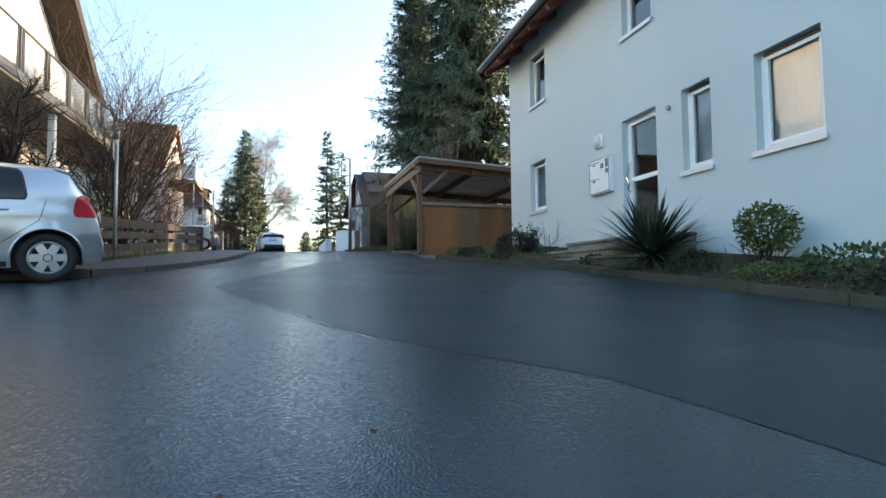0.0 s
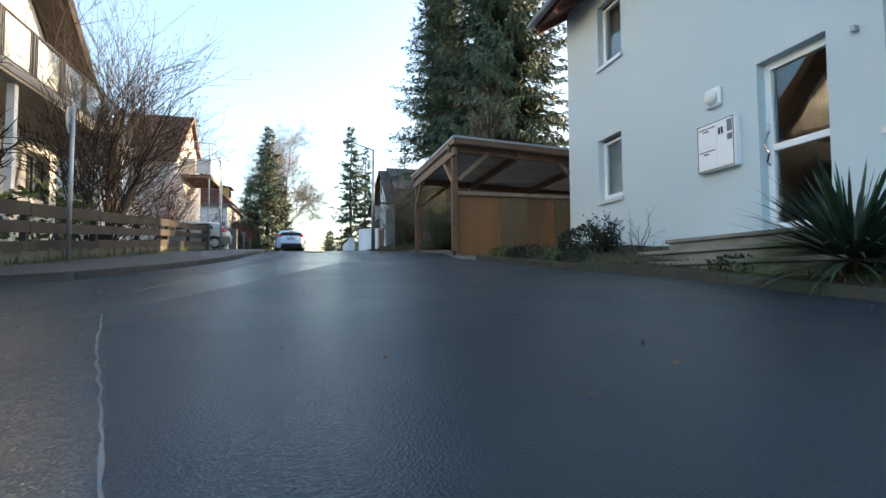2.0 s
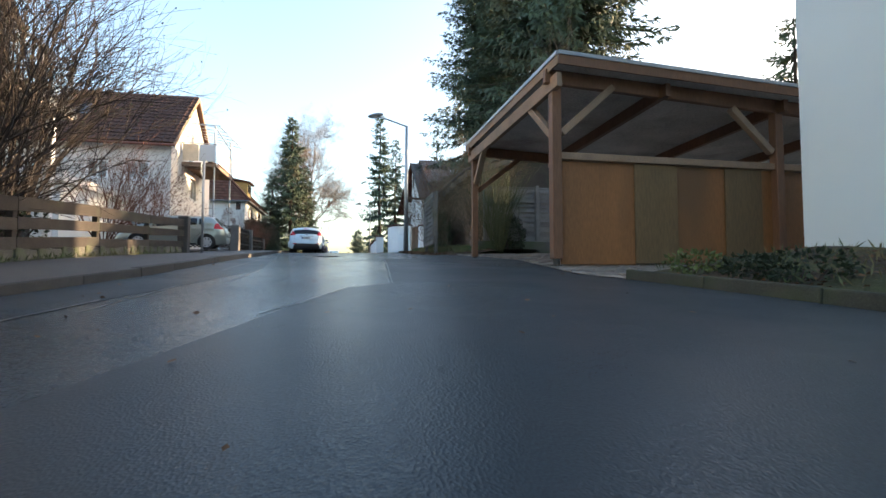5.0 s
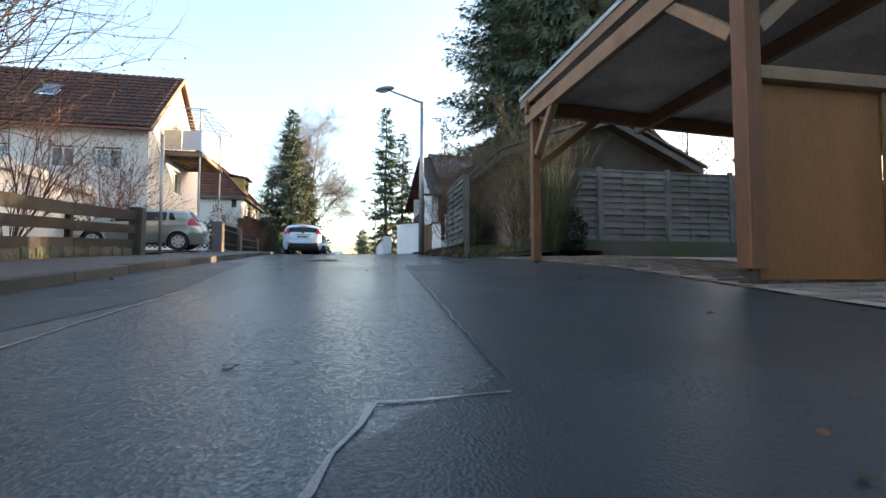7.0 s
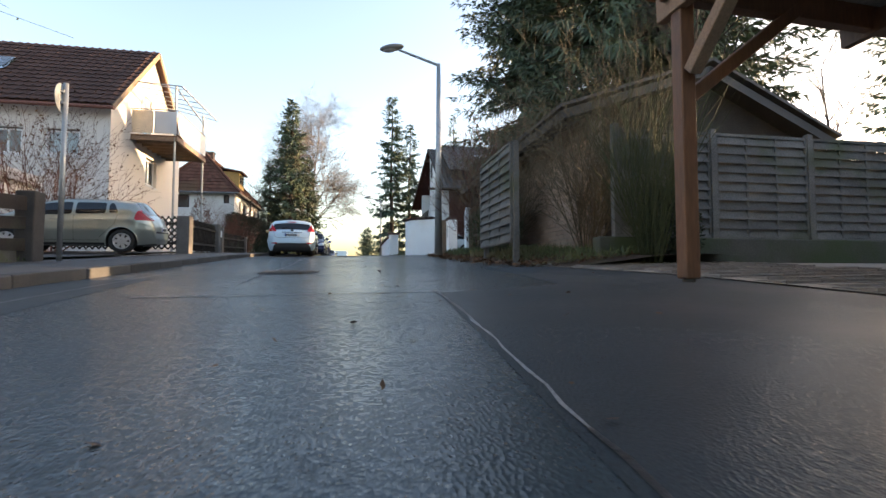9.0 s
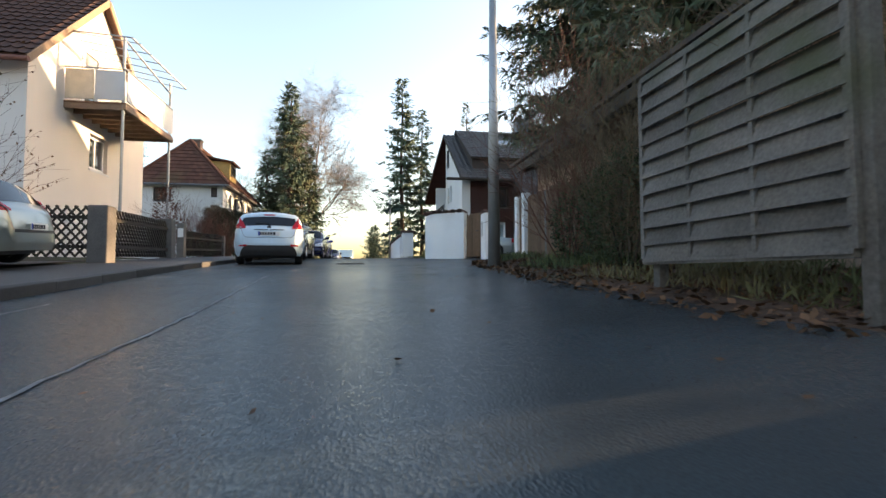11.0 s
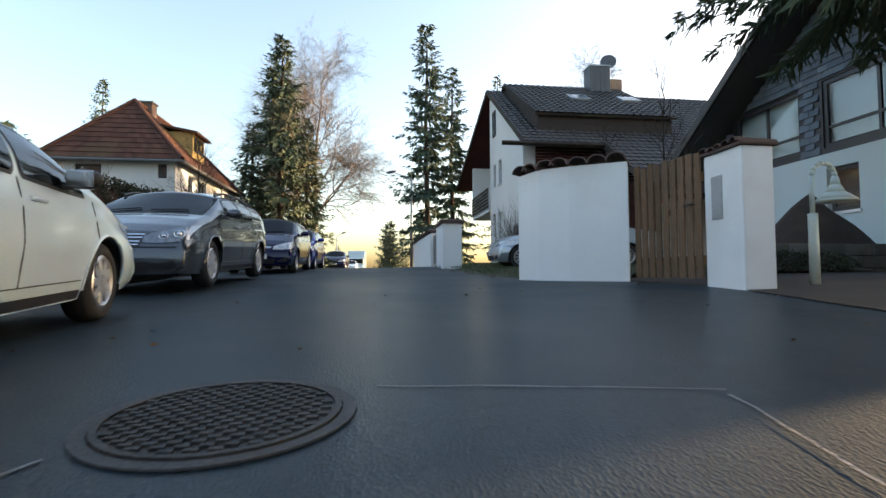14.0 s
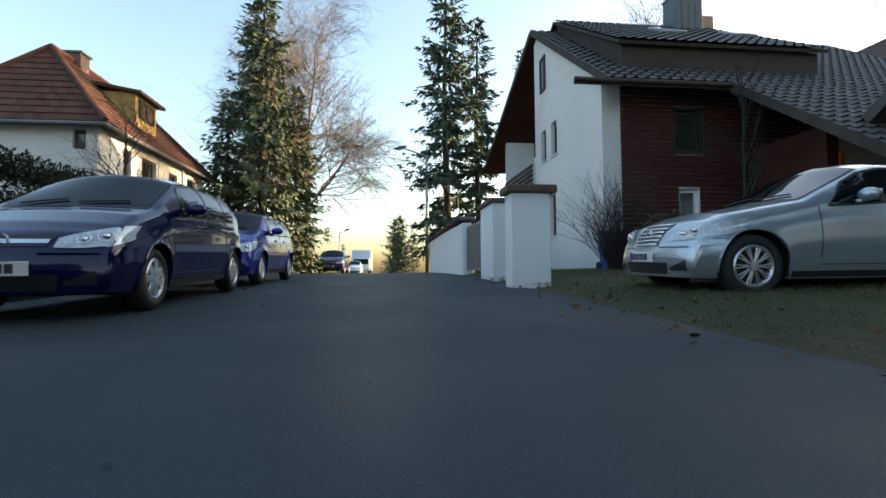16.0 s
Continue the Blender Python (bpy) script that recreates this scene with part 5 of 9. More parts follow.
# ---- left side: house with the glass balcony ----
def balcony_house():
    h = thing("house", Matrix.Identity(4), "white house with a long glass balcony and dark gable roof", "house")
    x, y0, y1, base, eave = -7.1, 6.5, 20.0, 0.6, 6.9
    a, b = (x, y0), (x, y1)
    W = lambda y: y - y0
    holes = [(W(18.35), W(19.6), 2.9, 4.2), (W(15.0), W(16.3), 2.6, 4.0), (W(11.3), W(12.6), 2.5, 3.9), (W(8.2), W(9.3), 2.2, 3.6), (W(16.0), W(17.4), 5.2, 7.0), (W(11.5), W(13.5), 5.2, 7.0)]
    wall = bmesh.new()
    wall_grid(wall, a, b, base, eave + 0.2, 0.3, holes)
    part("wall", wall, RENDER_OLD, h)
    for k, (u0, u1, z0, z1) in enumerate(holes):
        window(h, along(a, b, u0, z0, 0.12), u1 - u0, z1 - z0, FRAME_DARK if k < 4 else FRAME, bars=((u1 - u0) / 2,))
    house_wall(h, b, (x - 9, y1), base, eave, [], RENDER_OLD)
    house_wall(h, (x - 9, y1), (x - 9, y0), base, eave, [], RENDER_OLD)
    house_wall(h, (x - 9, y0), a, base - 0.8, eave, [], RENDER_OLD)
    mid, zr = 13.3, 13.4
    bm = bmesh.new()
    pts = [(x, y0, eave + 0.2), (x, y1, eave + 0.2), (x, mid, zr - 0.35)]
    vs = [bm.verts.new(p) for p in pts] + [bm.verts.new((x - 0.3, p[1], p[2])) for p in pts]
    bm.faces.new(vs[:3])
    bm.faces.new(vs[3:][::-1])
    for i in range(3):
        j = (i + 1) % 3
        bm.faces.new((vs[i], vs[j], vs[3 + j], vs[3 + i]))
    part("gable_wall", bm, RENDER_OLD, h)
    bm = bmesh.new()
    xo = x + 0.85
    slab(bm, [(xo, 20.45, 6.55), (x - 9.4, 20.45, 6.55), (x - 9.4, mid, zr), (xo, mid, zr)], 0.2)
    slab(bm, [(xo, 6.15, 6.55), (xo, mid, zr), (x - 9.4, mid, zr), (x - 9.4, 6.15, 6.55)], 0.2)
    part("roof", bm, TILE_BROWN, h, "dark brown tiled gable roof")
    bm = bmesh.new()
    slab(bm, [(xo - 0.02, 20.4, 6.26), (x, 20.4, 6.26), (x, mid, zr - 0.31), (xo - 0.02, mid, zr - 0.31)], 0.03)
    part("verge_soffit", bm, BARGE, h, "dark boarded verge soffit")
    bm = bmesh.new()
    beam(bm, (xo + 0.02, 20.48, 6.43), (xo + 0.02, mid, zr - 0.13), 0.05, 0.36)
    beam(bm, (xo + 0.02, 6.12, 6.43), (xo + 0.02, mid, zr - 0.13), 0.05, 0.36)
    part("bargeboard", bm, BARGE, h, "dark brown bargeboard")
    slope = (zr - 6.55) / (20.45 - mid)
    for yy in (16.4, 10.2):
        under = zr - abs(yy - mid) * slope - 0.42
        part("purlin", boxes((x - 0.05, xo - 0.04, yy - 0.1, yy + 0.1, under - 0.22, under), bevel=0.01), BARGE, h)
    part("balcony_slab", boxes((x, -5.32, 5.0, 20.85, 4.66, 4.86), bevel=0.02), mat("balcony_concrete", (0.36, 0.33, 0.3), 0.9, 0.15, 2, 60, 0.3), h, "grey concrete balcony slab")
    part("edge_flashing", boxes((-5.33, -5.28, 5.0, 20.9, 4.72, 4.9)), STEEL_GREY, h)
    rail = bmesh.new()
    rod(rail, (-5.36, 5.0, 5.9), (-5.36, 20.85, 5.9), 0.03)
    rod(rail, (-5.36, 20.85, 5.9), (x, 20.85, 5.9), 0.03)
    part("handrail", rail, DARK_STEEL, h)
    y = 5.2
    post = mesh_of(boxes((-0.025, 0.025, -0.025, 0.025, 0, 1.12)), "railing_post", DARK_STEEL)
    bar = mesh_of(boxes((-0.014, 0.014, -0.014, 0.014, 0, 0.9)), "railing_bar", DARK_STEEL)
    pane = mesh_of(boxes((-0.005, 0.005, -0.46, 0.46, 0, 0.82)), "glass_panel", GLASS_MILK)
    while y < 20.9:
        shared("railing_post", post, h, Matrix.Translation((-5.36, y, 4.78)))
        if y < 20:
            shared("glass_panel", pane, h, Matrix.Translation((-5.36, y + 0.6, 5.02)))
            for d in (0.1, 0.16, 1.1):
                shared("railing_bar", bar, h, Matrix.Translation((-5.36, y + d, 5.0)))
        y += 1.2
    bm = bmesh.new()
    rod(bm, (-5.36, 5.0, 4.98), (-5.36, 20.85, 4.98), 0.018, seg=6)
    part("bottom_rail", bm, DARK_STEEL, h)
    for xx in (-6.6, -5.9):
        shared("glass_panel", pane, h, Matrix.Translation((xx, 20.85, 5.02)) @ pose(0, 0, 0, 0, 0, 90) @ Matrix.Diagonal((1, 0.6, 1, 1)))
    for yy in (20.4, 14.5, 9.0):
        part("balcony_column", boxes((-5.62, -5.48, yy - 0.07, yy + 0.07, g(-5.5, yy), 4.66)), FRAME, h, "white balcony column")


balcony_house()


# ---- pinkish house with timber balcony and pergola frame ----
def pink_house():
    h = thing("house", Matrix.Identity(4), "pale pink rendered house with brown tiled roof and side balcony", "house")
    x, y0, y1, base, eave = -7.4, 34.1, 41.2, 1.6, 7.75
    mid, zr = 37.65, 10.95
    W = lambda y: y - y0
    gab = [(W(37.2), W(38.35), 5.3, 6.45), (W(37.2), W(38.3), 2.9, 3.9), (W(36.6), W(37.6), 7.3, 9.1)]
    a, b = (x, y0), (x, y1)
    house_wall(h, a, b, base, eave, gab[:2] + [(W(36.6), W(37.6), 7.1, eave)], RENDER_PINK)
    bm = bmesh.new()
    pts = [(x, y0, eave), (x, y1, eave), (x, mid, zr)]
    vs = [bm.verts.new(p) for p in pts] + [bm.verts.new((x - 0.3, p[1], p[2])) for p in pts]
    bm.faces.new(vs[:3])
    bm.faces.new(vs[3:][::-1])
    for i in range(3):
        j = (i + 1) % 3
        bm.faces.new((vs[i], vs[j], vs[3 + j], vs[3 + i]))
    part("gable_wall", bm, RENDER_PINK, h)
    for u0, u1, z0, z1 in gab[:2]:
        window(h, along(a, b, u0, z0, 0.12), u1 - u0, z1 - z0, bars=((u1 - u0) / 2,))
    door = gab[2]
    window(h, along(a, b, door[0], 7.05, -0.04), 1.0, 1.95, sill=False, head=False)
    c, d = (x - 12, y0), (x, y0)
    fr = [(10.85, 12.05 - 0.05, 5.7, 6.65), (9.2, 10.2, 5.7, 6.65), (6.6, 7.8, 5.7, 6.65), (10.85, 12.0, 2.9, 3.9)]
    fr = [(u0 - 0.95, u1 - 0.95, z0, z1) for u0, u1, z0, z1 in fr]
    house_wall(h, c, d, base, eave, fr, RENDER_PINK)
    for k, (u0, u1, z0, z1) in enumerate(fr):
        window(h, along(c, d, u0, z0, 0.12), u1 - u0, z1 - z0, bars=((u1 - u0) / 2,), pane_backing=CURTAIN_AND_SKY if k != 1 else None)
    house_wall(h, b, (x - 12, y1), base, eave, [], RENDER_PINK)
    house_wall(h, (x - 12, y1), c, base, eave, [], RENDER_PINK)
    bm = bmesh.new()
    ov = 0.25
    slope = (zr - eave) / (mid - y0)
    zo = eave - 0.45 * slope
    slab(bm, [(x + ov, y0 - 0.45, zo + 0.12), (x - 12.3, y0 - 0.45, zo + 0.12), (x - 12.3, mid, zr + 0.14), (x + ov, mid, zr + 0.14)], 0.12)
    slab(bm, [(x + ov, y1 + 0.45, zo + 0.12), (x + ov, mid, zr + 0.14), (x - 12.3, mid, zr + 0.14), (x - 12.3, y1 + 0.45, zo + 0.12)], 0.12)
    part("roof", bm, TILE_BROWN, h, "brown tiled roof")
    dn = Vector((0, -(mid - y0 + 0.45), -(zr + 0.02 - zo)))
    tiled("roof_tiles", (x - 12.3, mid, zr + 0.15), (1, 0, 0), dn, 12.3 + ov, dn.length, TILE_BROWN, h, "brown roof tiles", kind="stuff")
    bm = bmesh.new()
    beam(bm, (x + ov, y0 - 0.45, zo + 0.02), (x + ov, mid, zr + 0.04), 0.04, 0.2)
    beam(bm, (x + ov, y1 + 0.45, zo + 0.02), (x + ov, mid, zr + 0.04), 0.04, 0.2)
    part("bargeboard", bm, WOOD_BEAM, h)
    bm = bmesh.new()
    rod(bm, (x + 0.3, y0 - 0.5, zo), (x - 12.3, y0 - 0.5, zo), 0.07, seg=10)
    part("gutter", bm, SOFFIT, h, "brown gutter")
    m = Matrix.Translation((x - 4.6, y0 + 1.6, eave + 1.65 * slope + 0.22)) @ pose(0, 0, 0, math.degrees(math.atan(slope)), 0, 0)
    part("skylight", boxes((-0.4, 0.4, -0.5, 0.5, 0, 0.08), bevel=0.015), GLASS, h, "roof skylight", m)
    # balcony with timber deck, panel railing, steel posts and pergola frame
    bx = -5.72
    for yy in steps(35.75, 39.4, 0.52):
        bm = bmesh.new()
        beam(bm, (x, yy, 6.86), (bx, yy, 6.86), 0.08, 0.16)
        part("balcony_joist", bm, WOOD_BEAM, h)
    part("balcony_deck", boxes((x, bx, 35.7, 39.45, 6.95, 7.0)), WOOD_POST, h)
    part("balcony_beam", boxes((bx - 0.08, bx + 0.02, 35.65, 39.5, 6.78, 6.94), bevel=0.01), WOOD_BEAM, h)
    alu = mat("pale_grey_panel", (0.52, 0.54, 0.55), 0.5, 0.06, 2, 60, 0.05)
    for k in range(4):
        ya = 35.72 + k * 0.93
        part("balcony_panel", boxes((bx, bx + 0.02, ya + 0.02, ya + 0.9, 7.06, 7.95)), alu, h)
    part("balcony_panel", boxes((x + 0.04, -6.6, 35.68, 35.70, 7.06, 7.95)), mat("cream_panel", (0.6, 0.52, 0.4), 0.6), h)
    part("balcony_panel", boxes((-6.56, bx - 0.03, 35.68, 35.70, 7.06, 7.95)), alu, h)
    bm = bmesh.new()
    rod(bm, (bx, 35.68, 8.0), (bx, 39.45, 8.0), 0.025)
    rod(bm, (bx, 35.68, 8.0), (x, 35.68, 8.0), 0.025)
    part("handrail", bm, GALV, h)
    for yy in (35.75, 39.4):
        bm = bmesh.new()
        rod(bm, (bx - 0.1, yy, g(bx, yy)), (bx - 0.1, yy, 9.0), 0.045)
        part("balcony_post", bm, GALV, h)
    pf = bmesh.new()
    rod(pf, (x, 35.6, 9.05), (bx + 0.15, 35.6, 8.95), 0.025, seg=6)
    rod(pf, (bx + 0.15, 35.6, 8.95), (bx + 0.6, 38.9, 8.65), 0.03, seg=6)
    rod(pf, (bx - 0.1, 35.75, 8.95), (bx - 0.1, 39.4, 8.6), 0.03, seg=6)
    for k in range(6):
        yy = 35.9 + k * 0.62
        rod(pf, (x, yy, 9.15), (bx + 0.3 + 0.06 * k, yy, 8.9 - 0.05 * k), 0.018, seg=6)
    part("pergola_frame", pf, GALV, h, "open metal pergola frame over the balcony")


pink_house()


# ---- flat-roofed garage beside the pink house ----
gar = thing("garage", Matrix.Identity(4), "low white flat-roofed garage in the front garden", "garage")
part("wall", boxes((-13, -8.2, 26.2, 31.5, 1.5, 4.15)), RENDER_OLD, gar)
part("roof_edge", boxes((-13.1, -8.05, 26.05, 31.6, 4.15, 4.45), bevel=0.02), RENDER_PINK, gar, "pinkish flat roof edge")
part("garage_door", boxes((-11.6, -9.0, 26.15, 26.19, 1.9, 3.9)), WOOD_DARK, gar, "dark slatted garage door")


# ---- old white house with the hipped red-brown roof ----
def hip_house():
    h = thing("house", Matrix.Identity(4), "old white house with a hipped red-brown tiled roof", "house")
    x0, x1, y0, y1, base, eave = -12.75, -7.6, 53.75, 63.2, 2.0, 7.75
    a, b = (x0, y0), (x1, y0)
    U = lambda x: x - x0
    fr = [(U(-11.8), U(-10.7), 6.5, 7.45), (U(-8.35), U(-7.95), 6.85, 7.5), (U(-11.9), U(-10.7), 3.6, 4.7)]
    house_wall(h, a, b, base, eave, fr, RENDER_OLD)
    for u0, u1, z0, z1 in fr:
        window(h, along(a, b, u0, z0, 0.12), u1 - u0, z1 - z0, FRAME_DARK)
    c, d = (x1, y0), (x1, y1)
    sd = [(1.6, 2.2, 6.0, 7.3), (3.0, 4.2, 5.6, 7.3), (5.4, 6.3, 5.6, 7.2), (7.4, 8.4, 5.2, 7.3), (1.6, 2.5, 3.4, 4.6), (4.6, 5.6, 3.4, 4.6)]
    house_wall(h, c, d, base, eave, sd, RENDER_OLD)
    for u0, u1, z0, z1 in sd:
        window(h, along(c, d, u0, z0, 0.12), u1 - u0, z1 - z0, FRAME_DARK, bars=((u1 - u0) / 2,) if u1 - u0 > 0.8 else ())
    house_wall(h, d, (x0, y1), base, eave, [], RENDER_OLD)
    house_wall(h, (x0, y1), a, base, eave, [], RENDER_OLD)
    o = 0.45
    xm, ya, yb, zr = (x0 + x1) / 2 - 0.1, y0 + 2.0, y1 - 2.0, 10.98
    ze = eave - 0.12
    A, B, C, D = (x0 - o, y0 - o, ze), (x1 + o, y0 - o, ze), (x1 + o, y1 + o, ze), (x0 - o, y1 + o, ze)
    R0, R1 = (xm, ya, zr), (xm, yb, zr)
    rnd = random.Random(8)
    verts, faces = [], []

    def tile_face(p, q, r, s):
        """Rows of plain tiles over a slope p-q at the eave, s-r at the top."""
        p, q, r, s = map(Vector, (p, q, r, s))
        n = (q - p).cross(s - p).normalized()
        if n.z < 0:
            n = -n
        rows = int(((p + q) / 2 - (r + s) / 2).length / 0.32)
        for k in range(rows):
            lo0, lo1 = p.lerp(s, k / rows), q.lerp(r, k / rows)
            hi0, hi1 = p.lerp(s, (k + 1) / rows), q.lerp(r, (k + 1) / rows)
            cols = max(1, int((lo1 - lo0).length / 0.26))
            for c2 in range(cols):
                i = len(verts)
                e = n * (0.045 + rnd.uniform(-0.008, 0.008))
                f0, f1 = c2 / cols, (c2 + 0.97) / cols
                verts.extend(v[:] for v in (lo0.lerp(lo1, f0) + e, lo0.lerp(lo1, f1) + e, hi0.lerp(hi1, f1) + n * 0.012, hi0.lerp(hi1, f0) + n * 0.012, lo0.lerp(lo1, f0), lo0.lerp(lo1, f1)))
                faces.extend(((i, i + 1, i + 2, i + 3), (i, i + 4, i + 5, i + 1)))

    tile_face(A, B, R0, R0)
    tile_face(B, C, R1, R0)
    tile_face(C, D, R1, R1)
    tile_face(D, A, R0, R1)
    raw("roof_tiles", verts, faces, TILE_RED, h, "red-brown plain roof tiles", "stuff")
    bm = bmesh.new()
    V = [bm.verts.new(Vector(p) - Vector((0, 0, 0.02))) for p in (A, B, C, D, R0, R1)]
    for f in ((0, 1, 4), (1, 2, 5, 4), (2, 3, 5), (3, 0, 4, 5), (3, 2, 1, 0)):
        bm.faces.new([V[i] for i in f])
    part("roof", bm, WOOD_DARK, h)
    bm = bmesh.new()
    for p, q in ((A, B), (B, C), (C, D), (D, A)):
        rod(bm, Vector(p) + Vector((0, 0, -0.05)), Vector(q) + Vector((0, 0, -0.05)), 0.06, seg=8)
    part("gutter", bm, STEEL_GREY, h)
    bm = bmesh.new()
    for p, q in ((A, R0), (B, R0), (C, R1), (D, R1), (R0, R1)):
        rod(bm, Vector(p) + Vector((0, 0, 0.06)), Vector(q) + Vector((0, 0, 0.06)), 0.1, seg=8)
    part("ridge_tiles", bm, TILE_RED, h)
    part("chimney", boxes((-10.68, -10.0, 57.0, 57.6, 9.8, 11.36), bevel=0.02), mat("sooty_chimney_brick", (0.13, 0.09, 0.075), 0.9, 0.4, 6, 60, 0.5), h, "sooty brick chimney")
    part("chimney_cap", boxes((-10.74, -9.94, 56.94, 57.66, 11.36, 11.43)), STONE, h)
    # dormer on the street slope
    dx0, dx1, dy0, dy1 = -9.6, -8.0, 57.0, 58.8
    part("dormer", boxes((dx0, dx1, dy0, dy1, 8.6, 9.9)), mat("yellow_dormer_boards", (0.42, 0.29, 0.10), 0.7, 0.25, 3, 40, 0.3), h, "ochre boarded dormer")
    bm = bmesh.new()
    slab(bm, [(dx1 + 0.3, dy0 - 0.2, 9.9), (dx1 + 0.3, dy1 + 0.2, 9.9), (dx0 - 0.3, dy1 + 0.2, 10.3), (dx0 - 0.3, dy0 - 0.2, 10.3)], 0.12)
    part("dormer_roof", bm, TILE_RED, h)
    window(h, along((dx1, dy0), (dx1, dy1), 0.25, 8.95, -0.05), 1.3, 0.75, FRAME_DARK, bars=(0.65,), sill=False, head=False)
    bm = bmesh.new()
    rod(bm, (x1 + 0.12, 60.3, 2.2), (x1 + 0.12, 60.3, 7.6), 0.05)
    part("downpipe", bm, STEEL_GREY, h)


hip_house()


# ---- fences on the left ----
def board_fence():
    f = thing("board_fence", Matrix.Identity(4), "dark weathered three-board fence on a low stone base", "fence")
    ys = [8.9, 11.2, 13.5, 15.8, 18.1, 20.4, 22.75]
    fx = lambda y: -3.62 + 0.016 * (y - 9)
    rnd = random.Random(9)
    for y in ys[:-1]:
        part("post", boxes((fx(y) - 0.14, fx(y) - 0.05, y - 0.05, y + 0.05, g(fx(y), y), g(fx(y), y) + 0.98), bevel=0.008), WOOD_DARK, f)
    part("end_post", boxes((fx(22.9) - 0.2, fx(22.9) + 0.06, 22.78, 23.04, g(-3.4, 22.9), g(-3.4, 22.9) + 1.1), bevel=0.02), mat("dark_stone_post", (0.06, 0.055, 0.05), 0.9, 0.35, 4, 60, 0.5), f, "dark stone end post")
    for ya, yb in zip(ys, ys[1:]):
        for z, hh in ((0.24, 0.17), (0.52, 0.17), (0.80, 0.2)):
            bm = bmesh.new()
            a, b = Vector((fx(ya) - 0.03, ya + 0.005, g(fx(ya), ya) + 0.1 + z + rnd.uniform(-0.02, 0.02))), Vector((fx(yb) - 0.03, yb - 0.005, g(fx(yb), yb) + 0.1 + z + rnd.uniform(-0.02, 0.02)))
            beam(bm, a, b, 0.028, hh, bevel=0.004)
            part("board", bm, WOOD_DARK, f)
    me = mesh_of(boxes((-0.5, 0.5, -0.5, 0.5, -0.5, 0.5), bevel=0.09), "base_stone", mat("rough_base_stone", (0.085, 0.08, 0.066), 0.95, 0.4, 3, 40, 0.7, 0.02, stain=(0.08, 0.09, 0.05), stain_at=0.52, obj_random=0.3))
    y = 9.0
    while y < 22.6:
        w = rnd.uniform(0.3, 0.6)
        shared("base_stone", me, f, Matrix.Translation((fx(y) - 0.1, y + w / 2, g(-3.6, y) + 0.17)) @ pose(0, 0, 0, rnd.uniform(-3, 3), rnd.uniform(-3, 3), rnd.uniform(-3, 3)) @ Matrix.Diagonal((0.18, w * 0.97, 0.24 + rnd.uniform(-0.03, 0.03), 1)))
        y += w


board_fence()


def lattice(f, p0, p1, z0a, z0b, hgt, step=0.13):
    """Crossed round stakes between two ends."""
    a, b = Vector((*p0, z0a)), Vector((*p1, z0b))
    d = b - a
    L = d.length
    u = d.normalized()
    side = Vector((-u.y, u.x, 0)).normalized()
    up = Vector((0, 0, 1))
    for lean, off in ((1, 0.018), (-1, -0.018)):
        s = -hgt
        while s < L:
            lo, hi = s, s + hgt * 0.9
            if lean < 0:
                lo, hi = hi, lo
            q0, q1 = 0.0, 1.0
            pa, pb = lo, hi
            # clip to the panel
            def clip(v, w):
                t0, t1 = 0.0, 1.0
                dv = w - v
                for lim, sgn in ((0.0, 1), (L, -1)):
                    fv, fw = sgn * (v - lim), sgn * (w - lim)
                    if fv < 0 and fw < 0:
                        return None
                    if fv < 0:
                        t0 = max(t0, fv / (fv - fw))
                    if fw < 0:
                        t1 = min(t1, fv / (fv - fw))
                return (t0, t1) if t1 - t0 > 0.05 else None
            c = clip(pa, pb)
            if c:
                s0, s1 = pa + (pb - pa) * c[0], pa + (pb - pa) * c[1]
                bm = bmesh.new()
                beam(bm, a + u * s0 + up * (hgt * c[0]) + side * off, a + u * s1 + up * (hgt * c[1]) + side * off, 0.035, 0.022, up=side[:])
                part("stake", bm, WOOD_DARK, f)
            s += step
    for z in (0.18, hgt - 0.2):
        bm = bmesh.new()
        beam(bm, a + up * z - side * 0.045, b + up * z - side * 0.045, 0.035, 0.06)
        part("rail", bm, WOOD_DARK, f)


def lattice_fences():
    f = thing("lattice_fence", Matrix.Identity(4), "dark crossed-stake fence with stone posts", "fence")
    stone = mat("grey_stone_post", (0.13, 0.12, 0.11), 0.95, 0.35, 4, 60, 0.6)
    for x, y, w, top in ((-3.5, 29.75, 0.34, 3.16), (-3.52, 33.0, 0.27, 3.27), (-3.84, 34.93, 0.2, 3.35), (-3.85, 39.2, 0.2, 3.3)):
        part("post", boxes((x - w / 2, x + w / 2, y - w / 2, y + w / 2, g(x, y), top), bevel=0.02), stone, f)
    lattice(f, (-3.7, 29.7), (-8.6, 29.9), g(-3.7, 29.8) + 0.2, g(-5, 29.8) + 0.2, 0.92, 0.16)
    lattice(f, (-3.5, 29.95), (-3.52, 32.85), 2.25, 2.33, 0.88)
    lattice(f, (-3.84, 35.05), (-3.85, 39.1), 2.44, 2.6, 0.72)
    part("notice", boxes((-3.90, -3.76, 34.80, 34.826, 2.95, 3.2), bevel=0.003), PLATE, f, "small white notice on the post")


lattice_fences()


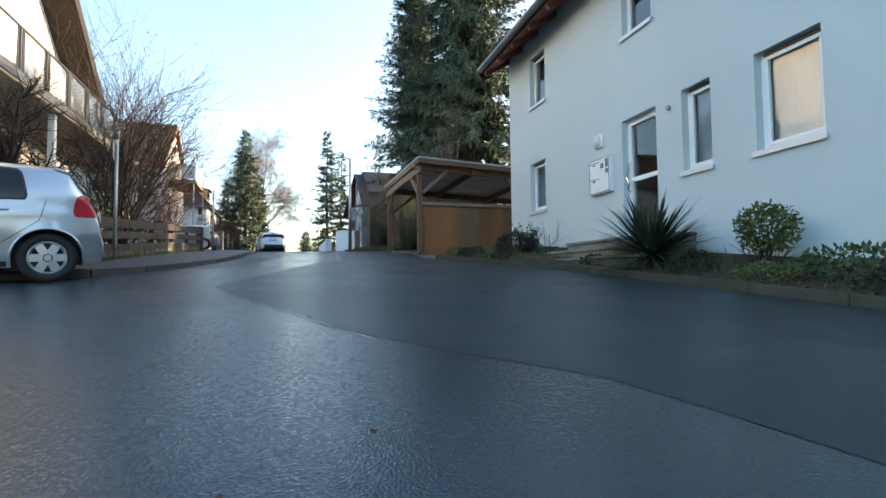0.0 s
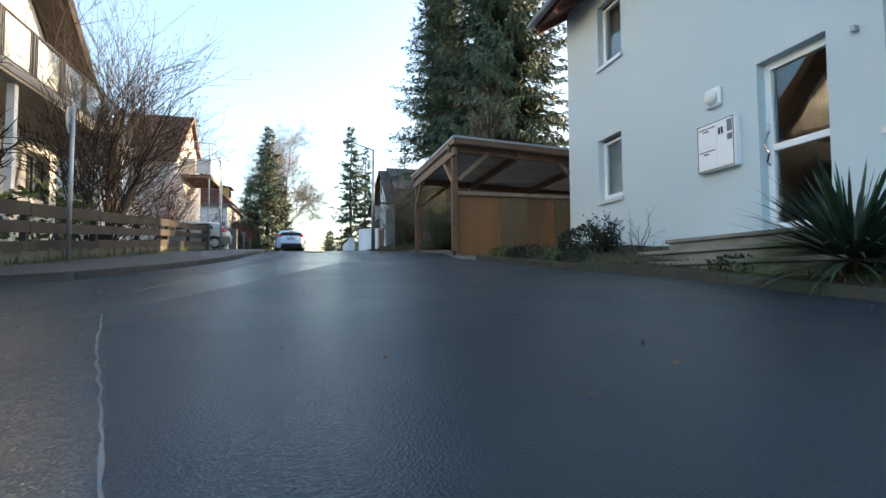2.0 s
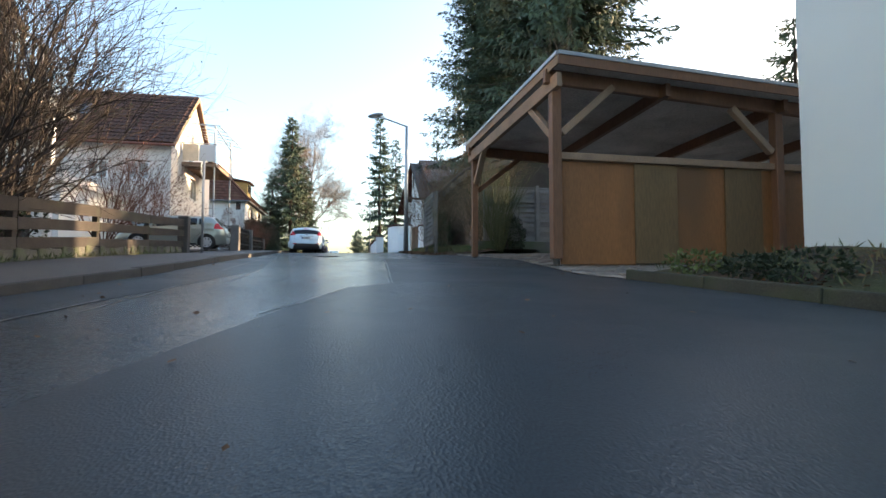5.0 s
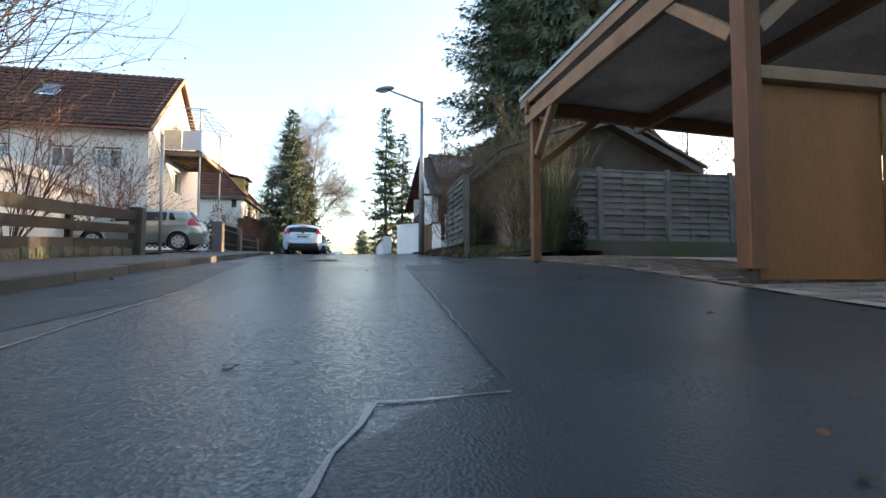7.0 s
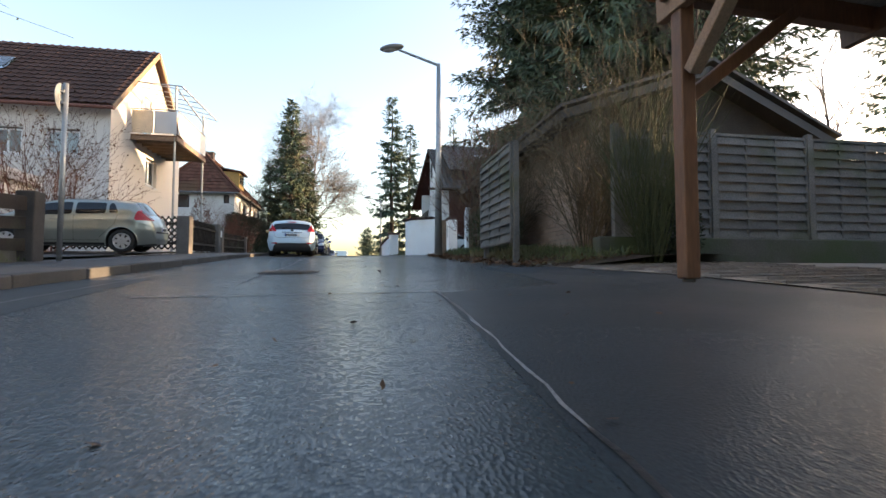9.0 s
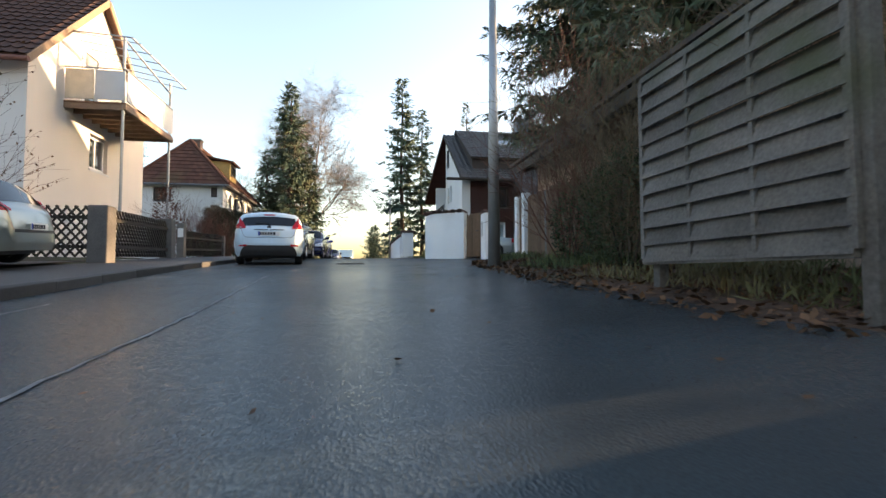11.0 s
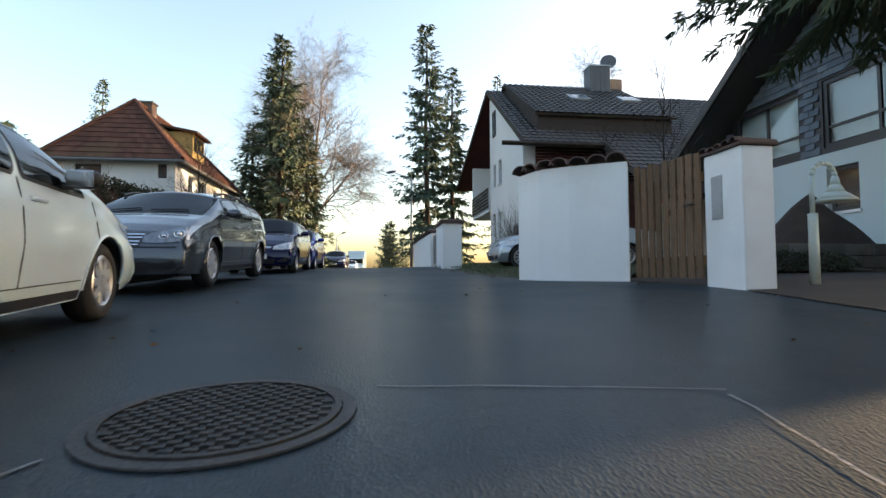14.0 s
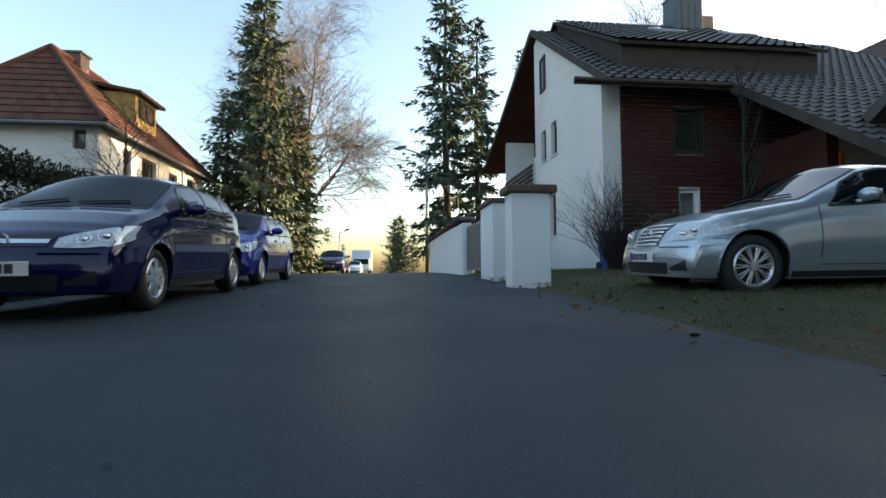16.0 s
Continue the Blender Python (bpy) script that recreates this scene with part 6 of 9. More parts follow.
# ---- street furniture ----
def street_lamp(x, y, top, arm, label):
    s = thing("street_lamp", Matrix.Translation((x, y, g(x, y) - 0.05)), label, "street lamp")
    hgt = top - g(x, y) + 0.05
    bm = bmesh.new()
    rod(bm, (0, 0, 0), (0, 0, hgt), 0.102, 0.05, seg=24)
    part("pole", bm, GALV, s, "grey galvanised pole", smooth=True)
    bm = bmesh.new()
    rod(bm, (0, 0, hgt - 0.03), (-arm, 0, hgt + 0.3), 0.038, 0.03, seg=10)
    part("arm", bm, GALV, s)
    bm = bmesh.new()
    bmesh.ops.create_uvsphere(bm, u_segments=18, v_segments=10, radius=1.0, matrix=Matrix.Translation((-arm - 0.18, 0, hgt + 0.34)) @ pose(0, 0, 0, 0, -12, 0) @ Matrix.Diagonal((0.32, 0.15, 0.085, 1)))
    head = part("lamp_head", bm, STEEL_GREY, s, "oval grey lamp head", smooth=True)
    bm = bmesh.new()
    bmesh.ops.create_uvsphere(bm, u_segments=16, v_segments=8, radius=1.0, matrix=Matrix.Translation((-arm - 0.22, 0, hgt + 0.295)) @ pose(0, 0, 0, 0, -12, 0) @ Matrix.Diagonal((0.22, 0.115, 0.07, 1)))
    part("lens", bm, LAMP_CLEAR, head, smooth=True)


street_lamp(3.3, 27.5, 7.08, 1.05, "grey street lamp with an oval head on an arm")
street_lamp(3.5, 59.0, 8.1, 1.0, "slender street lamp near the tall firs")
street_lamp(-3.2, 92.0, 7.2, -1.0, "distant street lamp beyond the crest")


def sign_post(x, y, h, r, label, face):
    s = thing("sign_post", Matrix.Translation((x, y, g(x, y) + 0.08)), label, "traffic sign")
    bm = bmesh.new()
    rod(bm, (0, 0, 0), (0, 0, h), 0.034, seg=12)
    part("pole", bm, GALV, s, smooth=True)
    bm = bmesh.new()
    rod(bm, (0.0, 0.045, h - r * 1.05), (0.0, 0.053, h - r * 1.05), r, seg=28)
    sg = part("sign_disc", bm, GALV, s, "round sign seen from its grey back", pose(0, 0, 0, 0, 0, face))
    part("bracket", boxes((-0.05, 0.05, 0.0, 0.045, h - r - 0.1, h - r - 0.06), (-0.05, 0.05, 0.0, 0.045, h - r + 0.06, h - r + 0.1)), GALV, sg)


sign_post(-3.42, 11.95, 2.55, 0.22, "grey pole with a narrow sign seen edge on", 100)
sign_post(-2.92, 22.62, 2.55, 0.21, "grey pole with a round sign seen from behind", 95)


def manhole(x, y, r, label):
    gx, gy = (g(x + 0.4, y) - g(x - 0.4, y)) / 0.8, (g(x, y + 0.4) - g(x, y - 0.4)) / 0.8
    lie = Vector((0, 0, 1)).rotation_difference(Vector((-gx, -gy, 1))).to_matrix().to_4x4()
    c = thing("manhole_cover", Matrix.Translation((x, y, g(x, y) + 0.003)) @ lie, label, "manhole cover", "manhole covers", "")
    bm = bmesh.new()
    ring(bm, Matrix.Identity(4), r * 0.94, r * 0.84, 0.006, 40)
    part("frame_ring", bm, mat("pale_concrete_ring", (0.06, 0.06, 0.06), 0.8, 0.4, 5, 70, 0.4), c)
    bm = bmesh.new()
    ring(bm, Matrix.Identity(4), r * 0.83, r * 0.78, 0.012, 40)
    rod(bm, (0, 0, -0.01), (0, 0, 0.004), r * 0.78, seg=40)
    lid = part("lid", bm, IRON, c)
    bm = bmesh.new()
    n = 11
    for i in range(-n, n + 1):
        for j in range(-n, n + 1):
            p = Vector((i, j, 0)) * r * 0.78 / n
            if p.length < r * 0.74 and (i + j) % 2 == 0:
                box(bm, p.x - 0.016, p.x + 0.016, p.y - 0.008, p.y + 0.008, 0.004, 0.011)
    part("studs", bm, IRON, lid, kind="stuff")


manhole(0.96, 31.3, 0.37, "round cast-iron manhole cover in the asphalt")
manhole(0.47, 20.25, 0.33, "round cast-iron manhole cover near the tar joint")
manhole(-0.5, 31.3, 0.3, "small dark cover beside the parked car")


# ---- fittings on the white house ----
def on_house(y, z, out):
    return pose(5.6, 0, 0, 0, 0, -1.6) @ Matrix.Translation((-out, y, z))


mb = thing("mailbox", on_house(8.25, 2.13, 0.0), "white wall-mounted letterbox unit with dark slots", "mailbox")
part("case", boxes((-0.10, 0.0, -0.4, 0.28, 0, 0.68), bevel=0.012), FRAME, mb)
bm = frame_ring(-0.385, 0.265, 0.1005, 0.107, 0.012, 0.668, 0.012)
part("frame", bm, STEEL_GREY, mb, "dark metal edging", pose(0, 0, 0, 0, 0, 90))
for z0 in (0.03, 0.35):
    dp = part("door_panel", boxes((-0.106, -0.101, -0.09, 0.25, z0, z0 + 0.295), bevel=0.002), FRAME, mb)
    part("slot", boxes((-0.109, -0.1065, -0.07, 0.23, z0 + 0.245, z0 + 0.258)), INK, dp)
    part("name_bar", boxes((-0.109, -0.1065, 0.05, 0.15, z0 + 0.205, z0 + 0.225)), INK, dp)
part("side_panel", boxes((-0.106, -0.101, -0.37, -0.105, 0.03, 0.645), bevel=0.002), FRAME, mb)
for y0 in (-0.21, -0.16):
    part("number_bar", boxes((-0.109, -0.1065, y0, y0 + 0.035, 0.47, 0.56)), INK, mb, "dark bar for the house number")
part("bell_plate", boxes((-0.111, -0.1065, -0.36, -0.28, 0.47, 0.63)), STEEL_GREY, mb, "dark bell plate")
part("bell_plate", boxes((-0.111, -0.1065, -0.36, -0.28, 0.36, 0.44)), STEEL_GREY, mb)
wl = thing("wall_light", on_house(8.27, 3.16, 0.0), "round white wall light beside the door", "wall light")
part("base", boxes((-0.06, 0.0, -0.13, 0.13, -0.13, 0.13), bevel=0.02), FRAME, wl)
bm = bmesh.new()
bmesh.ops.create_uvsphere(bm, u_segments=20, v_segments=12, radius=1, matrix=Matrix.Translation((-0.07, 0, 0)) @ Matrix.Diagonal((0.07, 0.105, 0.105, 1)))
part("shade", bm, mat("opal_shade", (0.62, 0.62, 0.6), 0.4, 0.05, 3, 40, 0), wl, smooth=True)
hk = thing("wall_sensor", on_house(6.35, 3.2, 0.0), "small grey sensor on the house wall", "sensor")
part("body", boxes((-0.07, 0, -0.025, 0.025, -0.035, 0.035), bevel=0.012), GALV, hk)

# ---- garden lamp, bin and soil heap ----
gl = thing("garden_lamp", Matrix.Translation((5.9, 34.5, g(5.9, 34.5))), "pale green garden lamp with a bell shade", "garden lamp")
PALE_GREEN = mat("pale_green_enamel", (0.42, 0.5, 0.47), 0.45, 0.12, 5, 60, 0.1)
bm = bmesh.new()
rod(bm, (0, 0, 0), (0, 0, 0.75), 0.05, 0.045, seg=14)
pts = [(0, 0, 0.75)] + [(0.14 - 0.14 * math.cos(a), 0, 1.15 + 0.14 * math.sin(a)) for a in np.linspace(0, math.pi, 9)]
for p, q in zip(pts, pts[1:]):
    rod(bm, p, q, 0.024, seg=10)
part("stem", bm, PALE_GREEN, gl, smooth=True)
bm = bmesh.new()
for (r0, z0), (r1, z1) in zip([(0.03, 1.15), (0.05, 1.06), (0.09, 0.98), (0.19, 0.9)], [(0.05, 1.06), (0.09, 0.98), (0.19, 0.9), (0.2, 0.88)]):
    rod(bm, (0.28, 0, z1), (0.28, 0, z0), r1, r0, seg=22)
part("shade", bm, PALE_GREEN, gl, smooth=True)

bn = thing("wheelie_bin", Matrix.Translation((6.62, 47.25, g(6.6, 47.2) + 0.05)), "blue plastic refuse bin by the house corner", "bin")
BLUE_PLASTIC = mat("blue_plastic", (0.02, 0.06, 0.32), 0.45, 0.15, 4, 60, 0.1)
bm = bmesh.new()
rings = [[bm.verts.new((sx * w, sy * w * 1.1, z)) for sx, sy in ((-1, -1), (1, -1), (1, 1), (-1, 1))] for w, z in ((0.19, 0.03), (0.235, 0.78), (0.25, 0.78), (0.25, 0.82))]
bm.faces.new(rings[0][::-1])
bm.faces.new(rings[-1])
for ra_, rb_ in zip(rings, rings[1:]):
    for k in range(4):
        bm.faces.new((ra_[k], ra_[(k + 1) % 4], rb_[(k + 1) % 4], rb_[k]))
part("tub", bm, BLUE_PLASTIC, bn)
part("lid", boxes((-0.255, 0.255, -0.285, 0.30, 0.825, 0.87), bevel=0.02), BLUE_PLASTIC, bn)
for sx in (-1, 1):
    bm = bmesh.new()
    rod(bm, (sx * 0.2, 0.24, 0.1), (sx * 0.25, 0.24, 0.1), 0.1, seg=16)
    part("wheel", bm, RUBBER, bn)

rw = thing("block_wall", Matrix.Identity(4), "low dark concrete block wall retaining the soil in the court", "retaining wall")
block = mesh_of(boxes((-0.245, 0.245, -0.12, 0.12, 0, 0.185), bevel=0.012), "block", mat("dark_concrete_blocks", (0.11, 0.105, 0.095), 0.9, 0.3, 3, 50, 0.6, 0.008, stain=(0.05, 0.055, 0.035), stain_at=0.58, obj_random=0.25, spec=0.18))
for row in range(3):
    for k in range(9):
        shared("block", block, rw, Matrix.Translation((6.95 + 0.5 * k + (0.25 if row % 2 else 0), 36.9 + 0.012 * ((k * 7 + row * 3) % 5 - 2), 2.38 + 0.19 * row)))


def heap(x, y, r, h):
    verts, faces = [], []
    n, k = 26, 12
    for i in range(k + 1):
        q = i / k
        for j in range(n):
            a = 2 * math.pi * j / n
            rr = r * q * (1 + 0.14 * noise.noise((math.cos(a) * 1.5, math.sin(a) * 1.5, 2)))
            z = h * (1 - q) ** 0.8 * (1 + 0.15 * noise.noise((rr * math.cos(a) * 2, rr * math.sin(a) * 2, 7))) - 0.1 * q
            verts.append((x + rr * math.cos(a) * 1.25, y + rr * math.sin(a), z + g(x, y) + 0.25))
    for i in range(k):
        for j in range(n):
            jj = (j + 1) % n
            faces.append((i * n + j, i * n + jj, i * n + n + jj, i * n + n + j))
    o = raw("soil_heap", verts, faces, mat("fresh_dark_soil", (0.04, 0.028, 0.022), 0.95, 0.4, 3, 30, 1.0, 0.04), smooth=True)
    tagged(o, "heap of dark soil in the garden", "soil heap")


heap(10.0, 38.7, 1.02, 1.3)

# ---- parked cars ----
WHEELS = {}


def wheel_meshes(r, w, spokes, style):
    """Tyre, rim face and dark hub well of one wheel, its axis along y, outer side towards +y."""
    key = (r, w, spokes, style)
    if key in WHEELS:
        return WHEELS[key]
    rim_r = r * 0.66

    def lathe(profile, seg=36):
        bm = bmesh.new()
        rows = [[bm.verts.new((p * math.cos(2 * math.pi * i / seg), y, p * math.sin(2 * math.pi * i / seg))) for i in range(seg)] for p, y in profile]
        for a, b in zip(rows, rows[1:]):
            for i in range(seg):
                j = (i + 1) % seg
                bm.faces.new((a[i], a[j], b[j], b[i]))
        return bm

    tyre = mesh_of(lathe([(rim_r, w / 2 - 0.02), (rim_r + 0.012, w / 2), (r * 0.85, w / 2 + 0.008), (r * 0.96, w / 2 - 0.015), (r, w / 2 - 0.04), (r, -w / 2 + 0.04), (r * 0.96, -w / 2 + 0.015), (rim_r, -w / 2)]), "tyre", RUBBER, True)
    bm = lathe([(rim_r + 0.004, w / 2 - 0.012), (rim_r - 0.012, w / 2 + 0.002), (rim_r - 0.03, w / 2 - 0.02), (rim_r - 0.032, w / 2 - 0.07)])
    n = spokes
    for i in range(n):
        a = 2 * math.pi * i / n
        for da, wd in (((0.0, 0.5),) if style == "cap" else ((-0.10, 0.14), (0.10, 0.14))):
            c, s = math.cos(a + da), math.sin(a + da)
            c2, s2 = math.cos(a + da * 0.55), math.sin(a + da * 0.55)
            wi = 2 * math.pi * rim_r / n * wd
            p0, p1 = Vector((0.045 * c2, w / 2 - 0.012, 0.045 * s2)), Vector(((rim_r - 0.02) * c, w / 2 - 0.018, (rim_r - 0.02) * s))
            beam(bm, p0, p1, wi * 0.9, 0.02, up=(0, 1, 0), bevel=0.004)
    rod(bm, (0, w / 2 - 0.05, 0), (0, w / 2 + 0.004, 0), rim_r * 0.24, rim_r * 0.2, seg=20)
    rim = mesh_of(bm, "rim", RIM)
    bm = bmesh.new()
    rod(bm, (0, -w / 2 + 0.02, 0), (0, w / 2 - 0.06, 0), rim_r - 0.01, seg=28)
    WHEELS[key] = tyre, rim, mesh_of(bm, "brake_hub", IRON)
    return WHEELS[key]


def car(m, label, body_mat, L, W, H, base, front, top, belt, screen, rear_glass, side_windows, r=0.3, spokes=7, wheel_style="cap", lamps=(), grille=None, plates=(0.42, 0.8), rails=False, mirror_mat=None, seams=(), handles=(), narrow=0.25, lights_front=None, tail=None, group="parked cars", taper_roof=0.74, bumper_dark=None, hatch=None, chrome=False, pillar=None, nose=0.06, lens=None, screen_mat=None):
    """A car along x, nose at +L/2: a skin lofted from its side outline, cut for the wheels, with glass, lamps and fittings laid on it."""
    c = thing("car", m, label, "car", group)
    xr, xf = front - base, front
    X = lambda s: s - L / 2
    tx, tz = zip(*top)
    bx, bz = zip(*belt)
    st = sorted({*np.linspace(0, 0.5, 20), *np.linspace(0.5, L - 0.6, 84), *np.linspace(L - 0.6, L, 22)})
    NS, NG, NR = 16, 7, 10
    wheels_x = (xr, xf)
    ra = r + 0.05
    roof = lambda s: float(np.interp(s, tx, tz))
    line = lambda s: min(float(np.interp(s, bx, bz)), roof(s) - 0.035)
    gap = lambda s: 0.03 + 0.075 * min(max(roof(s) - line(s) - 0.1, 0) / 0.35, 1)

    def section(s):
        zt, zb = roof(s), line(s)
        e0, e1 = max(0, 1 - s / 0.45), max(0, 1 - (L - s) / 0.42)
        w = W / 2 * (1 - narrow * e0 ** 2.4 - nose * e1 ** 2.4)
        low = 0.19 + 0.05 * e0 + 0.02 * e1
        pts = []
        for i in range(NS + 1):
            q = i / NS
            f = 0.91 + 0.09 * math.sin(min(q / 0.55, 1) * math.pi / 2) if q < 0.55 else 1 - 0.05 * ((q - 0.55) / 0.45) ** 1.6
            z = low + (zb - low) * q
            flare = sum(0.016 * math.exp(-((math.hypot(s - wx, z - r) - ra) / 0.06) ** 2) for wx in wheels_x)
            crease = 0.010 * math.exp(-((q - 0.81) / 0.055) ** 2) - 0.008 * math.exp(-((q - 0.36) / 0.10) ** 2)
            pts.append([w * f + flare + crease, z])
        we, ze = pts[-1]
        gh = zt - zb
        wr = we - (we - W / 2 * taper_roof) * min(gh / 0.5, 1) if gh > 0.08 else we * 0.96
        wr = min(wr, we * 0.985)
        drop = gap(s) if gh > 0.08 else 0.015
        for i in range(1, NG + 1):
            q = i / NG
            pts.append([we + (wr - we) * q ** 1.15 + 0.03 * math.sin(q * math.pi) * min(gh / 0.4, 1), ze + (zt - drop - ze) * q])
        wl, zl = pts[-1]
        for i in range(1, NR + 1):
            q = i / NR
            pts.append([wl * (1 - q), zl + (zt - zl) * math.sin(q * math.pi / 2) ** 0.75])
        return pts

    def place(s, y, z):
        """Bow the tail and the nose in plan and lean them in side view."""
        e1, e0 = max(0, 1 - (L - s) / 0.5), max(0, 1 - s / 0.35)
        across = max(0, 1 - (y / (W / 2)) ** 2)
        x = X(s) - e1 * (0.10 * max(0, (z - 0.5) / 0.4) + 0.05 * max(0, (0.34 - z) / 0.2)) + e1 * 0.15 * across
        x += e0 * (0.05 * max(0, (0.36 - z) / 0.2) + 0.07 * max(0, (z - 0.6) / 0.4)) - e0 * 0.10 * across
        return Vector((x, y, z))

    def half(s, z):
        p = section(s)[: NS + NG + 1]
        return float(np.interp(z, [b for _, b in p], [a for a, _ in p]))

    rear_n = next(k for k in range(len(tz)) if tz[k] == max(tz)) + 1
    nose_n = len(tz) - 1 - next(k for k in range(len(tz)) if tz[::-1][k] == max(tz))

    def tail_at(y, z, out=0.0):
        s = float(np.interp(z, tz[:rear_n], tx[:rear_n]))
        return place(s, y, z) - Vector((out, 0, 0))

    def nose_at(y, z, out=0.0):
        s = float(np.interp(z, tz[nose_n:][::-1], tx[nose_n:][::-1]))
        return place(s, y, z) + Vector((out, 0, 0))

    def side_at(s, z, sg, out=0.0):
        z = min(z, roof(s) - 0.02)
        return place(s, sg * (half(s, z) + out), z)

    def patch(name, sheets, material, parent=c, note=""):
        """One part laid on the skin from sheets fn(u, v)."""
        verts, faces = [], []
        for fn, nu, nv in sheets:
            b = len(verts)
            verts += [fn(a / nu, e / nv)[:] for e in range(nv + 1) for a in range(nu + 1)]
            faces += [(b + e * (nu + 1) + a, b + e * (nu + 1) + a + 1, b + (e + 1) * (nu + 1) + a + 1, b + (e + 1) * (nu + 1) + a) for e in range(nv) for a in range(nu)]
        bm = bmesh.new()
        vs = [bm.verts.new(v) for v in verts]
        for f in faces:
            bm.faces.new([vs[k] for k in f])
        bmesh.ops.remove_doubles(bm, verts=bm.verts, dist=0.0008)
        return part(name, bm, material, parent, note, smooth=True)

    # the painted skin
    verts, faces, index = [], [], {}

    def vid(p):
        k = tuple(round(v, 4) for v in p)
        if k not in index:
            index[k] = len(verts)
            verts.append(k)
        return index[k]

    def face(q):
        f = list(dict.fromkeys(vid(p) for p in q))
        if len(f) > 2:
            faces.append(f)

    grid = []
    for s in st:
        row = []
        for k, (y, z) in enumerate(section(s)):
            p = place(s, y, z)
            if k <= NS:
                for wx in wheels_x:
                    d = math.hypot(p.x - X(wx), p.z - r)
                    if ra - 0.04 < d < ra + 0.04:
                        p = Vector((X(wx) + (p.x - X(wx)) * ra / d, p.y, r + (p.z - r) * ra / d))
            row.append(p)
        grid.append(row)
    n = NS + NG + NR + 1
    for i in range(len(st) - 1):
        for k in range(n - 1):
            q = [grid[i][k], grid[i + 1][k], grid[i + 1][k + 1], grid[i][k + 1]]
            mid = sum(q, Vector()) / 4
            if k < NS and any(math.hypot(mid.x - X(wx), mid.z - r) < ra for wx in wheels_x):
                continue
            face(q)
            face([Vector((p.x, -p.y, p.z)) for p in q][::-1])
    for i, s in ((0, 0.0), (len(st) - 1, L)):
        pts = section(s)
        for (ya, za), (yb, zb) in zip(pts, pts[1:]):
            for e in range(12):
                f0, f1 = 1 - e / 6, 1 - (e + 1) / 6
                face([place(s, ya * f0, za), place(s, yb * f0, zb), place(s, yb * f1, zb), place(s, ya * f1, za)])
    bm = bmesh.new()
    vs = [bm.verts.new(v) for v in verts]
    for f in faces:
        try:
            bm.faces.new([vs[k] for k in f])
        except ValueError:
            pass
    part("body", bm, body_mat, c, smooth=True)
    # glass
    for a, b, lean_a, lean_b in side_windows:
        for sg in (1, -1):
            def pane(u, v, sg=sg, a=a, b=b, la=lean_a, lb=lean_b, out=0.006, grow=0.0):
                cut = 0.035 * abs(2 * v - 1) ** 8
                zm = line(a) + 0.02 + v * 0.3
                s0, s1 = a + la * (zm - 0.95) + cut - grow, b + lb * (zm - 0.95) - cut + grow
                s = s0 + (s1 - s0) * u
                lo, hi = line(s) + 0.018 - grow, roof(s) - gap(s) - 0.03 + grow
                return side_at(s, lo + (hi - lo) * v, sg, out)
            patch("side_window", [(pane, 16, 8)], CAR_GLASS)
            if pillar:
                patch("window_frame", [(lambda u, v, f=pane: f(u, v, out=0.003, grow=0.022), 16, 8)], pillar)

    def sheet_roof(s0, s1, wide0, wide1, out, nip=0.05):
        def fn(u, v):
            s = s0 + (s1 - s0) * v
            wl, zl = section(s)[NS + NG]
            f = (2 * u - 1) * (wide0 + (wide1 - wide0) * v - nip * abs(2 * v - 1) ** 8)
            q = 1 - abs(f)
            z = zl + (roof(s) - zl) * math.sin(q * math.pi / 2) ** 0.75
            p = place(s, wl * f, z)
            slope = (roof(s + 0.02) - roof(s - 0.02)) / 0.04
            nrm = Vector((-slope, 0, 1)).normalized()
            return p + nrm * out
        return fn
    scr = patch("windscreen", [(sheet_roof(screen[0], screen[1], 0.955, 0.88, 0.007), 20, 12)], screen_mat or SCREEN_GLASS)
    patch("windscreen_seal", [(sheet_roof(screen[0] - 0.03, screen[1] + 0.05, 0.985, 0.905, 0.003, 0.02), 20, 12)], BLACK, scr)
    sweep = sheet_roof(screen[0], screen[1], 0.955, 0.88, 0.022)
    for u0, u1, v1 in ((0.42, 0.10, 0.72), (0.86, 0.52, 0.74)):
        bm = bmesh.new()
        pipe(bm, [sweep(u0 + (u1 - u0) * q, 0.97 + (v1 - 0.97) * (1 - q) * 0.35) for q in np.linspace(0, 1, 7)], 0.009, 5)
        part("wiper", bm, BLACK, scr)
    patch("rear_window", [(sheet_roof(rear_glass[0], rear_glass[1], 0.93, 0.88, 0.006, 0.08), 20, 10)], CAR_GLASS)
    # lamps on the corners
    for sg in (1, -1):
        if tail:
            ln, yin, z0, z1, lean = tail

            def corner(u, v, sg=sg):
                cut = 0.05 * abs(2 * v - 1) ** 4
                z = z0 + (z1 - z0) * v
                return side_at(max(0.0, (ln + lean * (z - z0) - cut) * u), z, sg, 0.007)

            def face_in(u, v, sg=sg):
                z = z0 + (z1 - z0) * v
                s = float(np.interp(z, tz[:rear_n], tx[:rear_n]))
                y1 = half(s, z) + 0.007
                y0 = min(y1 - 0.005, (yin + 0.75 * (z - z0)) * W / 2 + 0.03 * abs(2 * v - 1) ** 4)
                y = y1 + (y0 - y1) * u
                return place(s, sg * y, z) - Vector((0.007, 0, 0))
            patch("tail_light", [(corner, 12, 8), (face_in, 8, 8)], LAMP_RED)
